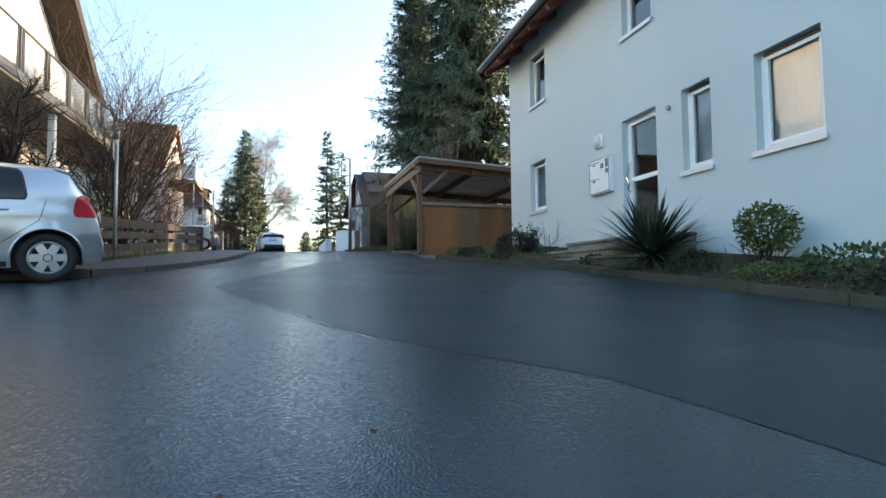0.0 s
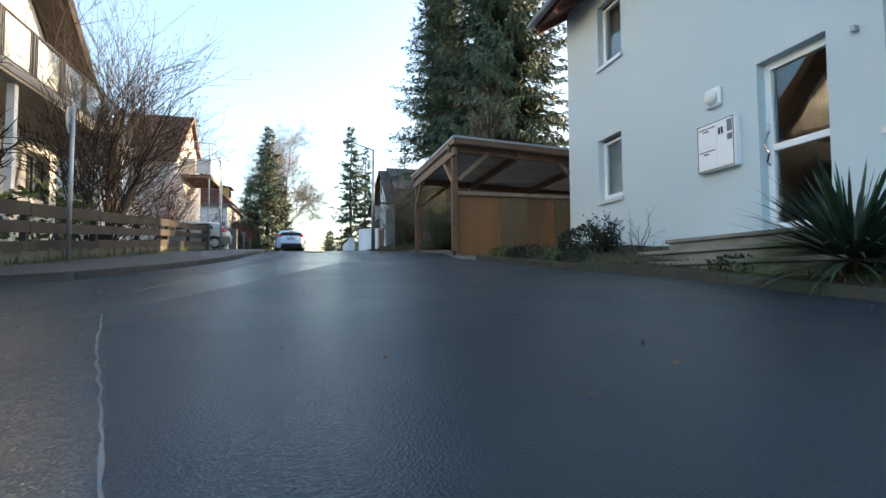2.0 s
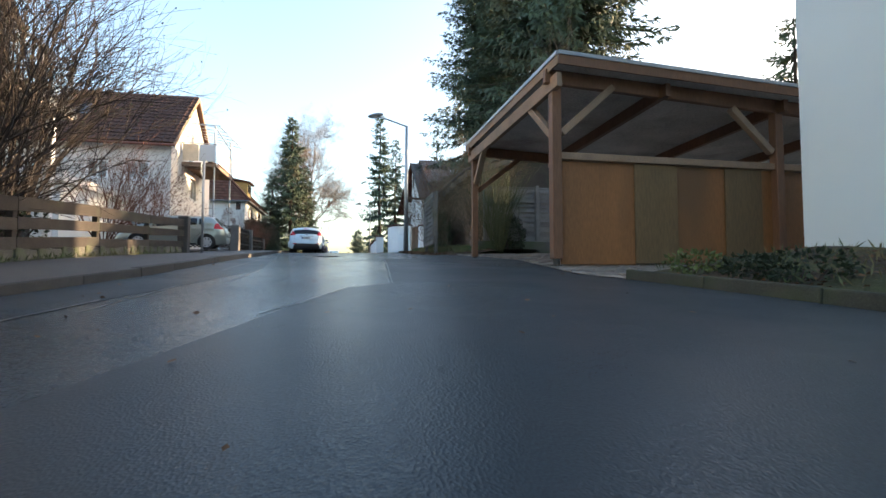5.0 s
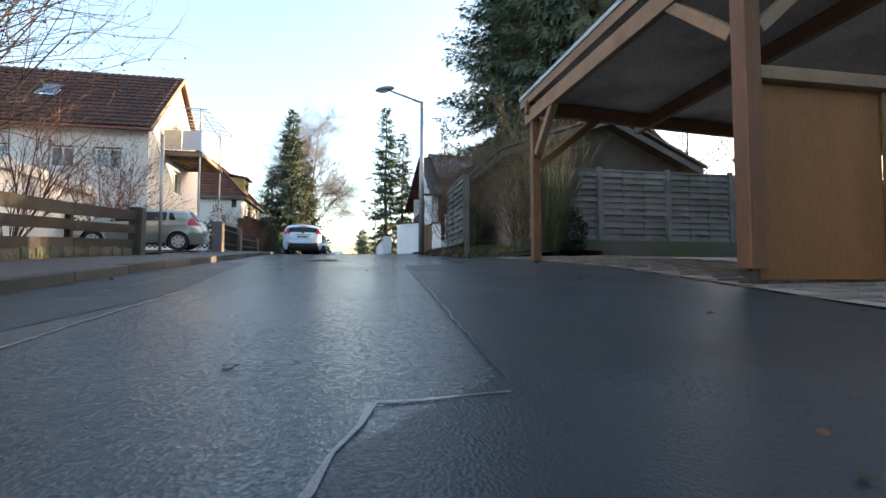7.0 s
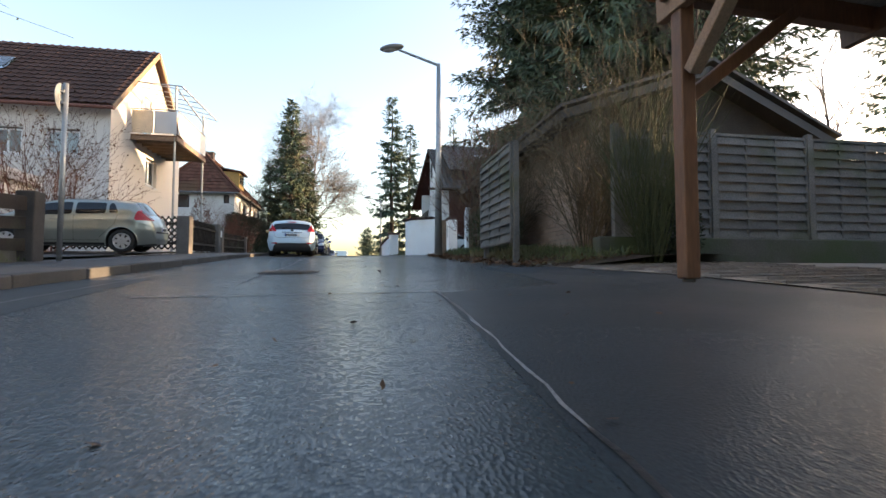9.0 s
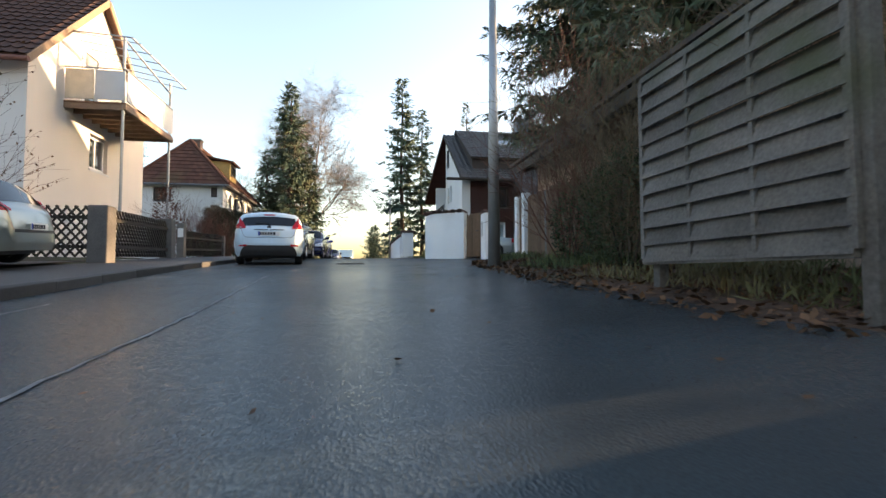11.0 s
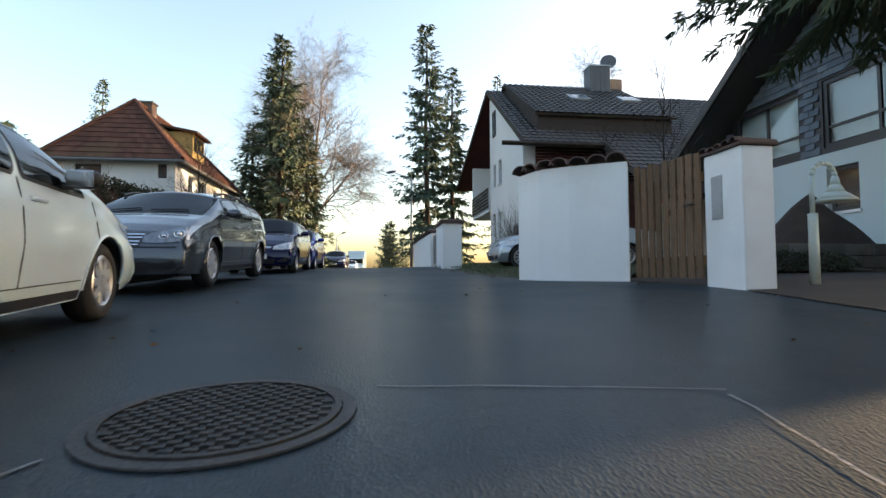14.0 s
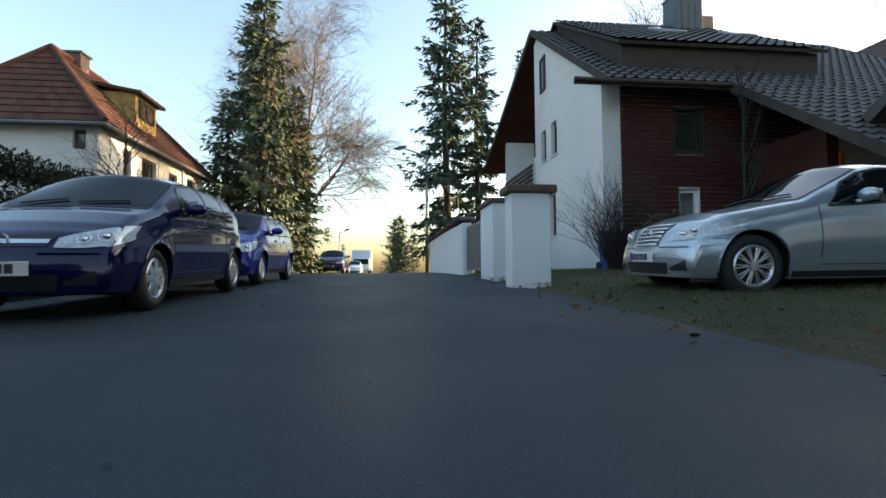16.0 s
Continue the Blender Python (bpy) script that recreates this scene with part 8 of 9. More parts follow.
# ---- plants ----
def quads(name, verts, material, parent, label="", kind="", tris=False):
    """A mesh of loose four- (or three-) cornered leaves from an array of corners."""
    v = np.asarray(verts, dtype=np.float32).reshape(-1, 3)
    k = 3 if tris else 4
    n = len(v) // k
    me = bpy.data.meshes.new(name)
    me.vertices.add(len(v))
    me.vertices.foreach_set("co", v.ravel())
    me.loops.add(len(v))
    me.loops.foreach_set("vertex_index", np.arange(len(v), dtype=np.int32))
    me.polygons.add(n)
    me.polygons.foreach_set("loop_start", np.arange(0, len(v), k, dtype=np.int32))
    me.update(calc_edges=True)
    me.materials.append(material)
    ob = new(name, me)
    ob.parent = parent
    return tagged(ob, label=label, kind=kind)


def unit(v):
    return v / np.maximum(np.linalg.norm(v, axis=-1, keepdims=True), 1e-9)


def kites(base, way, side, length, width):
    """Leaf blades: base, belly left, tip, belly right."""
    mid = base + way * (length * 0.45)[:, None]
    tip = base + way * length[:, None]
    return np.stack([base, mid + side * width[:, None] / 2, tip, mid - side * width[:, None] / 2], 1)


def tubes(segs, sides=3):
    """Tapered twigs from rows of (a, b, ra, rb)."""
    verts, faces = [], []
    for a, b, ra, rb in segs:
        d = b - a
        u = np.cross(d, (0.3, 0.2, 1.0))
        ln = np.linalg.norm(u)
        u = u / ln if ln > 1e-6 else np.array((1.0, 0, 0))
        w = np.cross(d / max(np.linalg.norm(d), 1e-6), u)
        i = len(verts)
        for p, r in ((a, ra), (b, rb)):
            for k in range(sides):
                t = 2 * math.pi * k / sides
                verts.append(p + r * (math.cos(t) * u + math.sin(t) * w))
        for k in range(sides):
            j = (k + 1) % sides
            faces.append((i + k, i + j, i + sides + j, i + sides + k))
    return verts, faces


def wood(name, segs, material, parent, label="", sides=3):
    v, f = tubes(segs, sides)
    return raw(name, [tuple(map(float, p)) for p in v], f, material, parent, label, smooth=sides > 3)


def conifer(x, y, height, radius, label, seed=1, first=0.12, whorl=0.42, per=6, droop=0.35, needle=NEEDLE, lean=(0, 0), twig=0.26, spray=1.0, z0=None, ivy=0.0, taper=0.85, category="conifer", patchy=0.15, hang_by=1.0):
    rnd = np.random.default_rng(seed)
    base = z0 if z0 is not None else g(x, y) - 0.1
    t = thing("conifer_tree", Matrix.Translation((x, y, base)), label, category)
    tr = radius * 0.055 + 0.06
    segs = []
    pts = [np.array((lean[0] * q * height + 0.05 * math.sin(q * 9), lean[1] * q * height, q * height)) for q in np.linspace(0, 1, 14)]
    for i in range(13):
        segs.append((pts[i], pts[i + 1], tr * (1 - i / 13) ** 0.8 + 0.01, tr * (1 - (i + 1) / 13) ** 0.8 + 0.01))
    wood("trunk", segs, BARK, t, sides=10)
    limbs, out = [], []
    z = first * height
    while z < height * 0.985:
        q = (z - first * height) / (height * (1 - first))
        reach = radius * (1 - q) ** taper * (0.75 + 0.25 * min(1, q / 0.12)) + 0.12
        for k in range(per):
            if rnd.random() < patchy:
                continue
            az = rnd.uniform(0, 2 * math.pi)
            L = reach * rnd.uniform(0.62, 1.12)
            d = np.array((math.cos(az), math.sin(az), 0.0))
            rise = 0.35 * q - droop * (1 - q) * rnd.uniform(0.6, 1.3)
            start = np.array((lean[0] * z, lean[1] * z, z + rnd.uniform(-0.2, 0.2)))
            n = max(3, int(L / twig))
            s = (np.arange(n) + 1) / n
            path = start + d * (L * s)[:, None] + np.array((0, 0, 1.0)) * ((rise * s + 0.22 * s ** 2.5 * (1 - q)) * L)[:, None]
            path = path + rnd.normal(0, 0.03 * min(L, 3.0), (n, 3))
            if L > 0.8:
                limbs.append((start, path[n // 2], 0.012 + 0.012 * L, 0.008 + 0.004 * L))
                limbs.append((path[n // 2], path[-1], 0.008 + 0.004 * L, 0.004))
            sd = np.array((-d[1], d[0], 0.0))
            for sg in (-1, 1):
                m = n
                fan = unit(d * rnd.uniform(0.5, 1.0, (m, 1)) + sg * sd * rnd.uniform(0.5, 1.1, (m, 1)) + np.array((0, 0, 1.0)) * rnd.uniform(-0.65, 0.08, (m, 1)))
                ln = spray * (0.18 + 0.30 * (1 - s) + 0.10 * rnd.random(m)) * min(1.0, 0.45 + L / 2.2)
                up = unit(np.cross(fan, d + rnd.normal(0, 0.35, (m, 3))))
                out.append(kites(path, fan, up, ln * 1.25, ln * rnd.uniform(0.26, 0.42, m)))
                # twiglets hanging from the spray
                hang = unit(fan * 0.55 + np.array((0, 0, -1.0)) * rnd.uniform(0.3, 1.0, (m, 1)) + rnd.normal(0, 0.25, (m, 3)))
                out.append(kites(path + fan * (ln * 0.5)[:, None], hang, unit(np.cross(hang, d)), ln * rnd.uniform(0.6, 1.3, m) * hang_by, ln * 0.28))
            out.append(kites(path, unit(d + rnd.normal(0, 0.3, (n, 3))), np.repeat(sd[None], n, 0), np.full(n, 0.36 * spray), np.full(n, 0.16 * spray)))
        z += whorl * (1 - 0.45 * q) * rnd.uniform(0.8, 1.2)
    tagged(wood("limb", limbs, BARK, t), kind="stuff")
    quads("crown", np.concatenate(out), needle, t)
    if ivy:
        m = 2600
        h = rnd.uniform(0, ivy, m)
        a = rnd.uniform(0, 2 * math.pi, m)
        r = tr * (1 - h / height) + rnd.uniform(0.01, 0.11, m)
        p = np.stack([r * np.cos(a), r * np.sin(a), h], 1)
        way = unit(rnd.normal(0, 1, (m, 3)) + np.array((0, 0, -0.8)))
        quads("ivy", kites(p, way, unit(np.cross(way, rnd.normal(0, 1, (m, 3)))), np.full(m, 0.09), np.full(m, 0.07)), IVY, t, "ivy climbing the trunk")
    return t


def grow(rnd, segs, p, d, length, r, level, spread, up, kids, thin=0.62, bend=0.16):
    """A branch that bends, thins and forks."""
    n = 4 if level > 0 else 3
    q = p
    for i in range(n):
        d = unit(d + rnd.normal(0, bend, 3) + np.array((0, 0, up)))
        e = q + d * length / n
        r1 = r * (1 - 0.42 * (i + 1) / n)
        segs.append((q, e, r * (1 - 0.42 * i / n), r1))
        if level > 0:
            for _ in range(kids if i else max(1, kids - 1)):
                if rnd.random() < 0.82:
                    side = unit(np.cross(d, rnd.normal(0, 1, 3)))
                    grow(rnd, segs, e, unit(d * (1 - spread * 0.45) + side * spread), length * thin * rnd.uniform(0.7, 1.15), max(r1 * 0.62, 0.0028), level - 1, spread, up, kids, thin, bend)
        q = e


def bare_tree(x, y, height, label, seed=1, level=3, kids=2, spread=0.7, up=0.06, radius=0.12, material=TWIG, z0=None, first=0.45, category="bare tree", trunk=None):
    rnd = np.random.default_rng(seed)
    t = thing("bare_tree", Matrix.Translation((x, y, (z0 if z0 is not None else g(x, y)) - 0.05)), label, category)
    segs, p = [], np.zeros(3)
    d = np.array((0.02, 0.02, 1.0))
    n = 7
    q = p
    tops = []
    for i in range(n):
        e = q + unit(d + rnd.normal(0, 0.05, 3)) * height * 0.92 / n
        segs.append((q, e, radius * (1 - 0.8 * i / n), radius * (1 - 0.8 * (i + 1) / n)))
        if (i + 1) / n > first * 0.7:
            tops.append((e, radius * (1 - 0.8 * (i + 1) / n), (i + 1) / n))
        q = e
    wood("trunk", segs, trunk or material, t, sides=8)
    for k, (e, r, f) in enumerate(tops):
        for _ in range(kids + 2):
            az = rnd.uniform(0, 2 * math.pi)
            br = []
            grow(rnd, br, e, unit(np.array((math.cos(az) * spread, math.sin(az) * spread, 0.75))), height * 0.30 * (1.15 - f * 0.6), max(r * 0.5, 0.012), level - 1, spread, up, kids)
            wood("branch", br, material, t)
    return t


def bare_shrub(x, y, height, width, stems, label, seed=1, level=2, kids=2, material=TWIG, z0=None, r=0.02, up=0.05, spread=0.55, buds=None, category="shrub"):
    rnd = np.random.default_rng(seed)
    t = thing("shrub", Matrix.Translation((x, y, (z0 if z0 is not None else g(x, y)) - 0.03)), label, category)
    tips = []
    for k in range(stems):
        az = rnd.uniform(0, 2 * math.pi)
        tilt = rnd.uniform(0.05, 1.0) * width / height
        d = unit(np.array((math.cos(az) * tilt, math.sin(az) * tilt, 1.0)))
        segs = []
        grow(rnd, segs, np.array((math.cos(az) * 0.12 * rnd.random(), math.sin(az) * 0.12 * rnd.random(), 0)), d, height * rnd.uniform(0.6, 0.95), r * rnd.uniform(0.6, 1.2), level, spread, up, kids, 0.5, 0.10)
        wood("stem", segs, material, t)
        tips += [s[1] for s in segs if s[3] < 0.006]
    if buds is not None and tips:
        p = np.array(tips)
        p = p[rnd.random(len(p)) < buds[1]]
        m = len(p)
        way = unit(rnd.normal(0, 1, (m, 3)))
        quads("leaves", kites(p, way, unit(np.cross(way, rnd.normal(0, 1, (m, 3)))), np.full(m, buds[2]), np.full(m, buds[2] * 0.6)), buds[0], t)
    return t


def leafy(x, y, z, rx, ry, rz, n, size, material, label, seed=1, category="shrub", name="shrub", stems=6, hollow=0.55, box_like=0.0, kind=""):
    """A crown of many small leaves on a few stems."""
    rnd = np.random.default_rng(seed)
    t = thing(name, Matrix.Translation((x, y, z)), label, category, kind=kind)
    d = unit(rnd.normal(0, 1, (n, 3)))
    if box_like:
        d = d / np.maximum(np.abs(d).max(1, keepdims=True), 1e-6) * box_like + d * (1 - box_like)
    rad = rnd.uniform(hollow, 1.0, n) ** 0.6
    lump = np.array([1 + 0.22 * noise.noise(Vector(v * 2.3) + Vector((seed, 0, 0))) for v in d])
    p = d * (rad * lump)[:, None] * np.array((rx, ry, rz)) + np.array((0, 0, rz))
    keep = p[:, 2] > 0.02
    p, d = p[keep], d[keep]
    m = len(p)
    way = unit(d + rnd.normal(0, 0.8, (m, 3)))
    side = unit(np.cross(way, rnd.normal(0, 1, (m, 3))))
    ln = size * rnd.uniform(0.6, 1.3, m)
    segs = []
    for k in range(stems):
        a = rnd.uniform(0, 2 * math.pi)
        e = np.array((math.cos(a) * rx * 0.5, math.sin(a) * ry * 0.5, rz * rnd.uniform(0.8, 1.5)))
        segs.append((np.array((math.cos(a) * 0.04, math.sin(a) * 0.04, -0.05)), e, 0.012 + 0.01 * rz, 0.006))
    tagged(wood("stem", segs, BARK, t), kind="stuff")
    quads("leaves", kites(p, way, side, ln, ln * 0.55), material, t)
    return t


def scatter(name, n, x0, x1, y0, y1, size, material, label, lift, seed=1, flat=0.35, up=False, mask=None, width=0.6):
    """Many small blades lying on or standing in the ground."""
    rnd = np.random.default_rng(seed)
    xs, ys = rnd.uniform(0, 1, n), rnd.uniform(y0, y1, n)
    X = np.array([(x0(b) if callable(x0) else x0) + a * ((x1(b) if callable(x1) else x1) - (x0(b) if callable(x0) else x0)) for a, b in zip(xs, ys)])
    keep = np.array([mask(a, b) if mask else True for a, b in zip(X, ys)])
    X, ys = X[keep], ys[keep]
    Z = np.array([g(a, b) + (lift(a, b) if callable(lift) else lift) for a, b in zip(X, ys)])
    m = len(X)
    p = np.stack([X, ys, Z], 1)
    if up:
        way = unit(rnd.normal(0, flat, (m, 3)) + np.array((0, 0, 1.0)))
    else:
        way = unit(rnd.normal(0, 1, (m, 3)) * np.array((1, 1, flat)))
    side = unit(np.cross(way, rnd.normal(0, 1, (m, 3)) + np.array((0, 0, 0 if up else 2.5))))
    ln = size * rnd.uniform(0.5, 1.4, m)
    if not up:
        p[:, 2] += 0.006
    return tagged(quads(name, kites(p, way, side, ln, ln * width), material, None), label, name.replace("_", " "), kind="stuff")


# big spruces on the right
conifer(9.3, 35.9, 21.5, 4.5, "large spruce with an ivy-clad trunk and drooping branches", 11, first=0.22, whorl=0.40, per=10, droop=0.5, twig=0.085, spray=0.7, taper=0.7, ivy=6.5, z0=2.7, hang_by=1.9, patchy=0.22)
conifer(11.7, 30.8, 24.0, 5.8, "broad dark spruce with drooping layered branches behind the brick garage", 12, first=0.285, whorl=0.42, per=12, droop=0.62, twig=0.13, spray=1.0, taper=0.62, z0=2.2, patchy=0.15, hang_by=1.5)
conifer(31.0, 36.0, 17.0, 4.0, "yellowish pine at the edge of the gardens", 13, first=0.3, whorl=0.55, per=6, droop=0.1, spray=1.2, z0=2.5)
# tall narrow firs by the far lamp
conifer(4.5, 60.0, 15.3, 2.6, "tall narrow fir beside the street", 14, first=0.1, whorl=0.72, per=7, droop=0.5, needle=NEEDLE_FAR, twig=0.17, spray=1.0, taper=0.72, patchy=0.1)
conifer(6.3, 61.5, 13.2, 2.1, "slimmer fir standing beside the tall one", 15, first=0.08, whorl=0.72, per=7, droop=0.5, needle=NEEDLE_FAR, twig=0.17, spray=1.0, taper=0.72, patchy=0.1)
# spruces on the left beyond the white house
conifer(-4.75, 63.5, 15.6, 3.6, "broad spruce beside the street", 16, first=0.05, whorl=0.42, per=7, droop=0.4, twig=0.24, spray=1.15, taper=0.8)
conifer(-3.3, 65.5, 10.5, 2.0, "spruce with yellowish needles", 17, first=0.05, whorl=0.42, per=7, droop=0.4, twig=0.24, spray=1.1, taper=0.7)
conifer(-6.8, 64.5, 9.6, 2.8, "lower spruce beside the broad one", 18, first=0.05, whorl=0.45, per=7, droop=0.35, twig=0.24, spray=1.1)
conifer(-23.0, 78.0, 17.8, 2.8, "spruce rising behind the hipped roof", 19, first=0.1, whorl=0.55, per=6, droop=0.35, twig=0.3)
conifer(-30.0, 76.0, 13.0, 4.5, "bushy pine behind the houses", 20, first=0.2, whorl=0.6, per=7, droop=0.05, twig=0.32, spray=1.4, taper=0.5)
conifer(-25.5, 66.0, 10.0, 3.5, "bushy pine behind the pink house", 21, first=0.2, whorl=0.6, per=7, droop=0.05, twig=0.32, spray=1.3, taper=0.5)
conifer(2.9, 82.0, 5.2, 1.75, "rounded yellow-green conifer at the end of the street", 22, first=0.04, whorl=0.3, per=8, droop=0.1, twig=0.24, taper=0.6)
conifer(14.8, 83.0, 22.0, 3.0, "distant spruce behind the gabled house", 23, first=0.15, whorl=0.7, per=6, droop=0.4, twig=0.32)
for k, (xx, yy, hh) in enumerate(((-8.0, 100, 7), (5.5, 104, 6), (8.5, 96, 8), (-10.0, 92, 9), (4.2, 118, 7), (-5.5, 125, 6))):
    conifer(xx, yy, hh, hh * 0.25, "distant conifer beyond the crest", 30 + k, first=0.08, whorl=0.5, per=6, twig=0.32)

# hidden hedge, added only to shade the far side of the street
leafy(14.8, 24.8, 1.9, 0.7, 3.6, 0.75, 16000, 0.09, LEAF_DARK, "unseen dark hedge added behind the lath fence to block low sun", 70, "hedge", "hedge", 4, 0.6, 0.85)
# bare trees
bare_tree(-2.9, 67.0, 15.0, "tall bare birch beside the spruces", 41, level=4, kids=3, spread=0.6, up=-0.03, radius=0.19, material=BIRCH, first=0.25)
bare_tree(16.8, 64.0, 15.0, "large bare tree behind the gabled house", 42, level=4, kids=2, spread=0.75, up=0.05, radius=0.25, material=TWIG, z0=2.7)
bare_tree(9.9, 47.3, 4.8, "bare young tree in front of the boarded wall", 43, level=3, kids=1, spread=0.5, up=0.1, radius=0.06, z0=2.75, first=0.3)
bare_tree(9.3, 42.7, 5.6, "slender bare young tree behind the gate", 44, level=3, kids=1, spread=0.45, up=0.12, radius=0.045, z0=2.55, first=0.4)
bare_tree(-6.3, 52.6, 5.2, "small bare tree before the white house", 45, level=3, kids=2, spread=0.7, up=0.04, radius=0.07, first=0.3)
bare_tree(19.5, 36.0, 9.0, "bare tree in the gardens behind the fence", 46, level=3, kids=2, spread=0.6, up=0.08, radius=0.12, z0=2.2)
bare_tree(15.5, 27.5, 6.5, "small bare tree behind the lath fence", 47, level=3, kids=2, spread=0.6, up=0.06, radius=0.08, z0=2.0)
bare_tree(-5.2, 11.6, 3.6, "gnarled pollarded tree behind the fence", 48, level=3, kids=2, spread=0.8, up=0.10, radius=0.16, material=TWIG, z0=0.9, first=0.2, trunk=BARK)
bare_tree(8.3, 24.0, 7.0, "bare tree beside the garage", 49, level=3, kids=2, spread=0.55, up=0.08, radius=0.07, z0=2.0)

# shrubs on the left
bare_shrub(-5.0, 18.0, 5.6, 2.6, 26, "large bare multi-stemmed shrub behind the fence", 51, level=2, kids=3, r=0.032, z0=1.4, up=0.03, buds=(LEAF_DARK, 0.16, 0.06))
bare_shrub(-4.6, 15.8, 4.0, 2.6, 18, "bare shrub beside the fence", 52, level=2, kids=3, r=0.022, z0=1.25)
bare_shrub(-4.5, 20.6, 2.4, 1.8, 16, "low reddish bare shrub near the fence end", 53, level=2, kids=2, material=TWIG_RED, z0=1.7, r=0.014)
bare_shrub(-6.4, 29.0, 3.3, 3.0, 14, "spreading shrub with a few leaves in the yard", 54, level=2, kids=3, r=0.02, z0=1.95, material=TWIG_RED, buds=(LEAF_DEAD, 0.3, 0.07))
leafy(-4.7, 14.0, 1.2, 0.7, 1.0, 0.65, 420, 0.16, LEAF, "evergreen shrub with long leaves behind the fence", 55)
leafy(-4.6, 17.0, 1.5, 0.6, 1.2, 0.45, 500, 0.09, LEAF_DARK, "low dark evergreen behind the fence", 56)
for k, yy in enumerate((36.0, 38.0, 40.0, 42.0)):
    bare_shrub(-4.3, yy, 1.7, 1.2, 16, "reddish bare hedge shrub along the lattice fence", 57 + k, level=2, kids=2, material=TWIG_RED, r=0.010)
leafy(-5.85, 39.4, 2.2, 0.45, 0.45, 1.5, 900, 0.10, mat("reddish_creeper", (0.11, 0.05, 0.035), 0.85, 0.4, 2, 20, 0.0, island=0.4), "reddish creeper round the balcony post", 62, category="creeper")
leafy(-4.9, 46.5, 2.3, 0.75, 4.3, 1.25, 62000, 0.075, LEAF_DARK, "clipped dark green hedge beside the street", 63, "hedge", "hedge", 3, 0.75, 0.8)
leafy(-8.6, 52.5, 2.4, 1.2, 0.9, 0.9, 2500, 0.09, LEAF_DARK, "dark green bush before the white house", 64)

# shrubs on the right
TWIG_OLIVE = mat("olive_brown_twigs", (0.125, 0.10, 0.065), 0.85, 0.35, 3, 30, 0.2, spec=0.18)
bare_shrub(4.9, 20.6, 2.3, 0.9, 70, "dense upright olive-green broom beside the lath fence", 71, level=1, kids=3, r=0.007, up=0.10, spread=0.35, material=mat("olive_green_twigs", (0.055, 0.065, 0.032), 0.85, 0.35, 3, 30, 0.2, spec=0.18), z0=1.6)
leafy(5.3, 20.8, 1.62, 0.45, 0.25, 0.55, 4000, 0.05, LEAF_DARK, "dark low evergreen under the broom", 70, stems=4)
bare_shrub(4.75, 22.1, 2.7, 1.3, 30, "bare twiggy shrub in front of the garage", 72, level=2, kids=3, r=0.011, up=0.06, material=TWIG_OLIVE)
bare_shrub(4.3, 25.2, 2.3, 1.5, 26, "tall bare shrub before the brick wall", 73, level=2, kids=3, r=0.010, up=0.07, material=TWIG_OLIVE)
bare_shrub(4.2, 26.6, 2.5, 1.2, 14, "bare reddish shrub beside the lamp", 74, level=2, kids=3, r=0.011, up=0.07, material=TWIG_RED)
leafy(4.15, 24.9, 1.85, 0.45, 0.9, 0.75, 7000, 0.034, IVY, "dark evergreen bush before the garage", 75)
leafy(4.2, 26.2, 1.95, 0.4, 0.6, 0.6, 3200, 0.04, IVY, "low dark evergreen beside the palings", 76)
bare_shrub(6.25, 46.3, 1.75, 0.95, 80, "dense upright bare shrub before the white gable", 77, level=1, kids=3, r=0.009, up=0.05)
leafy(6.6, 45.0, 2.75, 0.7, 0.5, 0.55, 1500, 0.06, IVY, "dark low bush by the house corner", 78)
bare_shrub(4.25, 38.0, 0.45, 0.5, 8, "bare leafy twigs at the end of the garden wall", 79, level=2, kids=2, r=0.008, buds=(LEAF, 0.25, 0.03))
leafy(7.6, 36.55, 2.42, 1.1, 0.22, 0.2, 2600, 0.045, LEAF_DARK, "low clipped plants edging the court", 80)


def yucca(x, y, z):
    t = thing("yucca", Matrix.Translation((x, y, z)), "spiky grey-green yucca in the flower bed", "yucca")
    rnd = np.random.default_rng(81)
    v = []
    for k in range(420):
        az, el = rnd.uniform(0, 2 * math.pi), math.asin(rnd.uniform(-0.22, 0.98))
        d = np.array((math.cos(az) * math.cos(el), math.sin(az) * math.cos(el), math.sin(el)))
        L = rnd.uniform(0.68, 1.05) * (0.92 + 0.12 * math.cos(el))
        side = unit(np.cross(d, (0, 0, 1.0)) + 1e-6)
        b = np.array((0, 0, 0.22)) + d * 0.05
        sag = np.array((0, 0, -1.0)) * 0.10 * math.cos(el) * rnd.uniform(0.3, 1.6)
        w = rnd.uniform(0.026, 0.036)
        pts = [(b, w * 0.6), (b + d * L * 0.45, w), (b + d * L * 0.8 + sag * 0.4, w * 0.65), (b + d * L + sag, 0.001)]
        for (p, wp), (q, wq) in zip(pts, pts[1:]):
            v.append([p + side * wp / 2, p - side * wp / 2, q - side * wq / 2, q + side * wq / 2])
    quads("foliage", np.array(v), LEAF_YUCCA, t)
    bm = bmesh.new()
    rod(bm, (0, 0, -0.2), (0, 0, 0.26), 0.07, 0.09, seg=10)
    part("stump", bm, BARK, t)


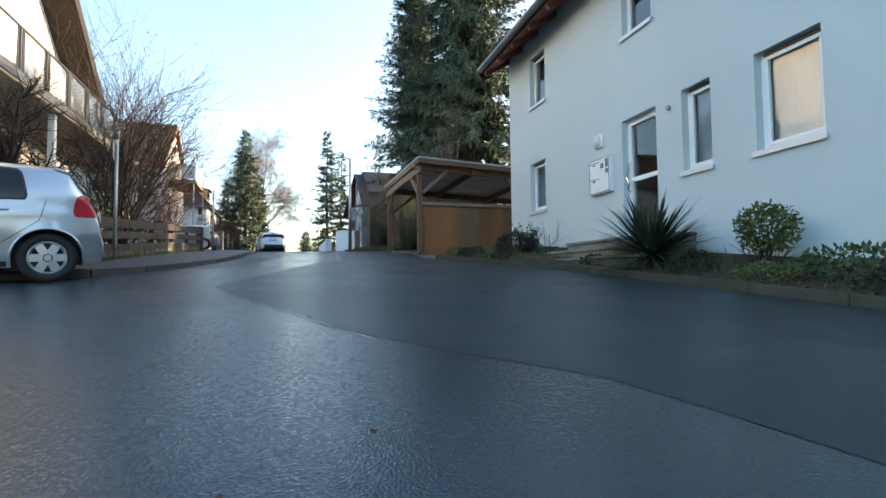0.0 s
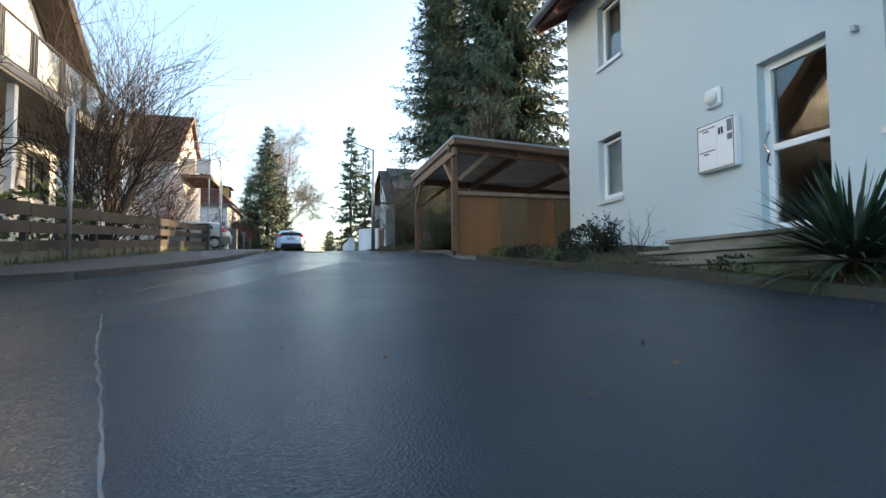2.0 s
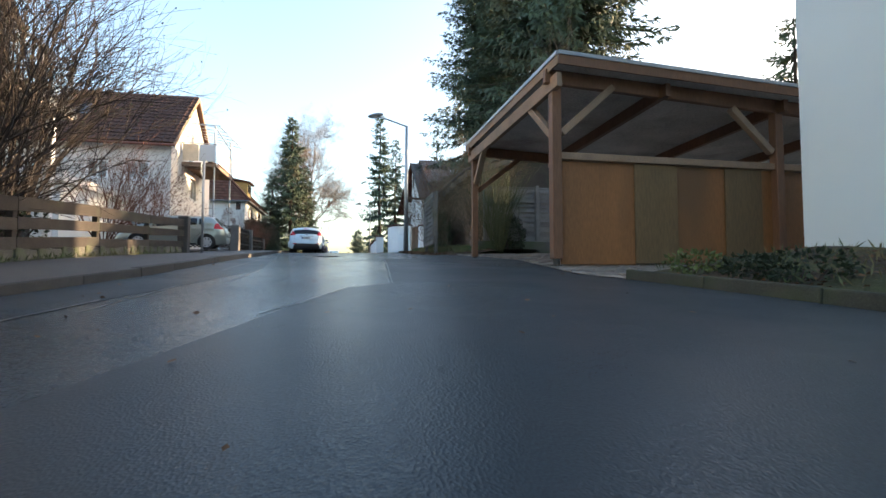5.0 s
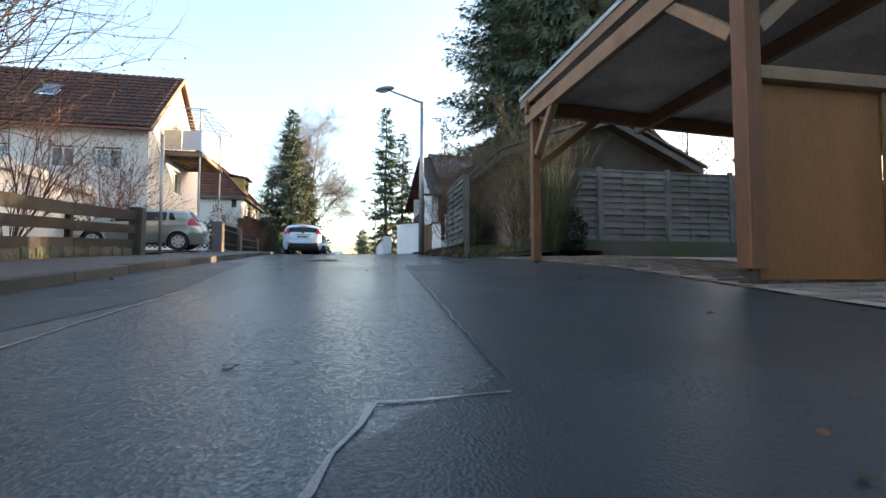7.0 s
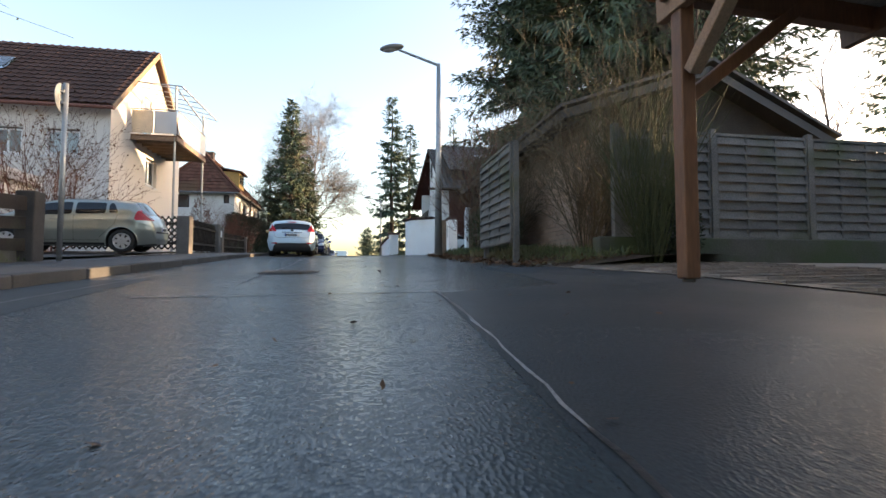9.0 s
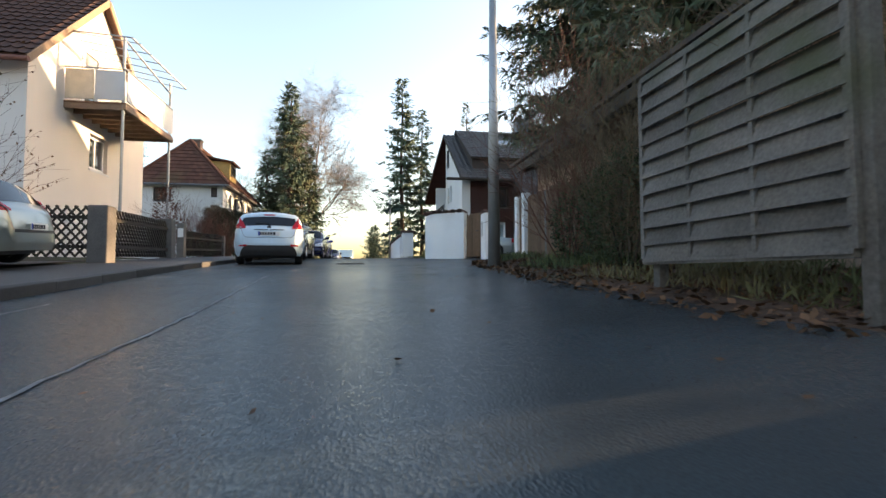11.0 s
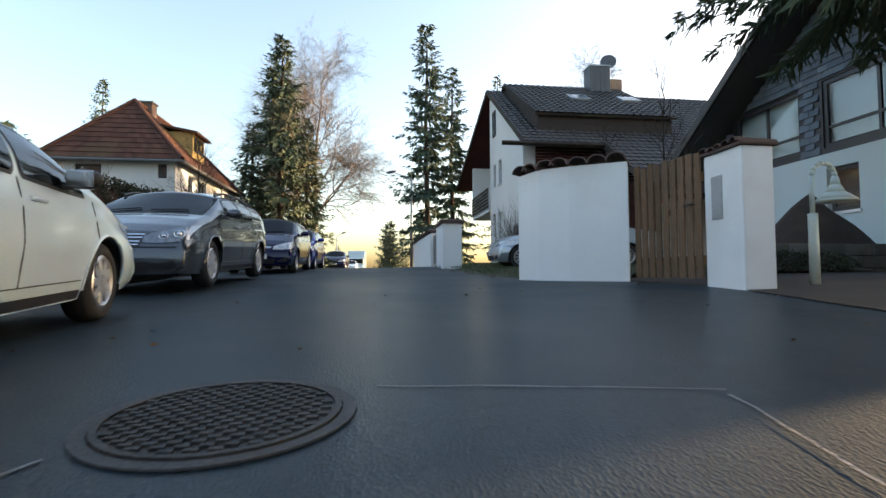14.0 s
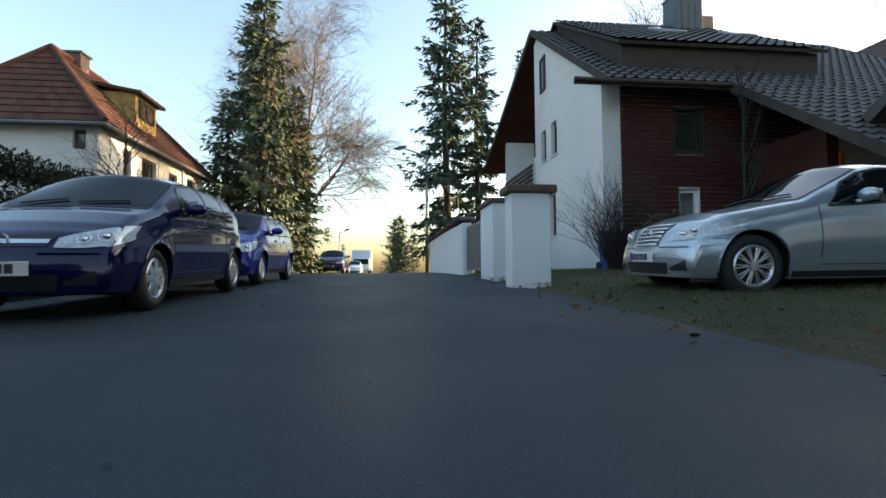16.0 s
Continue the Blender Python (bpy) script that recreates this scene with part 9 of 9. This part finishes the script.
yucca(4.95, 5.9, 0.60)
leafy(5.25, 4.35, 0.80, 0.30, 0.34, 0.29, 1700, 0.055, LEAF, "rounded green bush on bare stems in the bed", 82, stems=9, hollow=0.3)
bs = bare_shrub(5.25, 4.35, 0.45, 0.5, 9, "bare stems under the rounded bush", 83, level=1, kids=1, r=0.009, z0=0.6, category="shrub")
leafy(4.95, 10.35, 0.95, 0.42, 0.5, 0.30, 2600, 0.05, LEAF_DARK, "dark dense heather bush in the flower bed", 84)
bare_shrub(4.95, 9.75, 0.5, 0.5, 14, "twiggy rose bush with dark leaves", 85, level=2, kids=2, r=0.008, z0=0.98, buds=(LEAF_DARK, 0.5, 0.05))
bare_shrub(5.2, 9.3, 0.6, 0.5, 6, "sparse bare rose twigs by the wall", 86, level=2, kids=1, r=0.006, z0=1.0)
leafy(4.75, 4.95, 0.55, 0.3, 0.28, 0.16, 900, 0.04, LEAF_DARK, "low dark clump beside the yucca", 87)
leafy(4.9, 3.2, 0.5, 0.35, 0.5, 0.16, 900, 0.06, GRASS, "low yellowish tuft in the flower bed", 88)
for k, (yy, r1) in enumerate(((12.0, 0.22), (11.4, 0.2), (11.0, 0.25), (10.0, 0.18), (9.5, 0.2), (7.0, 0.2), (3.9, 0.22), (2.6, 0.25), (2.0, 0.25), (1.2, 0.3))):
    leafy(KR(yy) + 0.3, yy, g(4.4, yy) + 0.08, r1, r1 * 1.5, r1 * 0.5, 420, 0.05, LEAF_DARK if k % 3 else LEAF, "low green ground cover along the bed edge", 90 + k, "ground cover", "ground_cover", 2)

# grass, fallen leaves, small debris
scatter("bed_grass", 2000, lambda y: KR(y) + 0.08, 5.6, -3, 12.3, 0.10, GRASS, "thin grass and weeds in the flower bed", bed_lift, 101, 0.5, True, width=0.12)
scatter("bed_leaves", 2200, lambda y: KR(y) + 0.05, 5.6, -3, 12.3, 0.05, LEAF_DEAD, "dead leaves in the flower bed", lambda x, y: bed_lift(x, y) + 0.01, 102)
vl = lambda x, y: 0.02 + 0.12 * min(max((x - KR(y)) / 1.2, 0), 1)
scatter("fallen_leaves", 6500, lambda y: KR(y) - 0.35, 5.0, 20.6, 31.4, 0.06, LEAF_DEAD, "brown fallen leaves on the verge", vl, 103)
scatter("verge_grass", 9000, lambda y: KR(y) + 0.15, 5.0, 20.6, 31.0, 0.13, GRASS, "rough grass on the verge", vl, 104, 0.5, True, mask=lambda x, y: noise.noise((x * 0.9, y * 0.9, 4)) > -0.15, width=0.1)
scatter("verge_grass", 2600, 4.6, 7.0, 30.6, 32.4, 0.10, GRASS, "rough green grass beside the court", lambda x, y: 0.03, 105, 0.5, True, mask=lambda x, y: x > KR(y) + 0.1 and noise.noise((x * 0.9, y * 0.9, 4)) > -0.1, width=0.1)
scatter("lawn_grass", 42000, lambda y: KR(y) - 0.02, 10.5, 37.4, 47.5, 0.042, GRASS, "short mossy lawn grass", lambda x, y: 0.03 + 0.05 * min(max((x - KR(y)) / 1.0, 0), 1), 106, 0.6, True, width=0.12)
scatter("lawn_leaves", 900, lambda y: KR(y) - 0.4, 8, 36.6, 46, 0.06, LEAF_DEAD, "brown leaves on the lawn edge", lambda x, y: 0.06 if x > KR(y) + 0.3 else 0.012, 107)
scatter("pavement_weeds", 2600, -3.75, -3.35, 8.8, 22.8, 0.10, GRASS, "weeds along the foot of the fence", 0.09, 108, 0.6, True, width=0.12)
scatter("road_debris", 420, lambda y: RL(y) if y > 8.6 else -2.0, lambda y: KR(y), 1.0, 44.0, 0.035, LEAF_DEAD, "small leaves and bits on the road", 0.004, 109, 0.2)
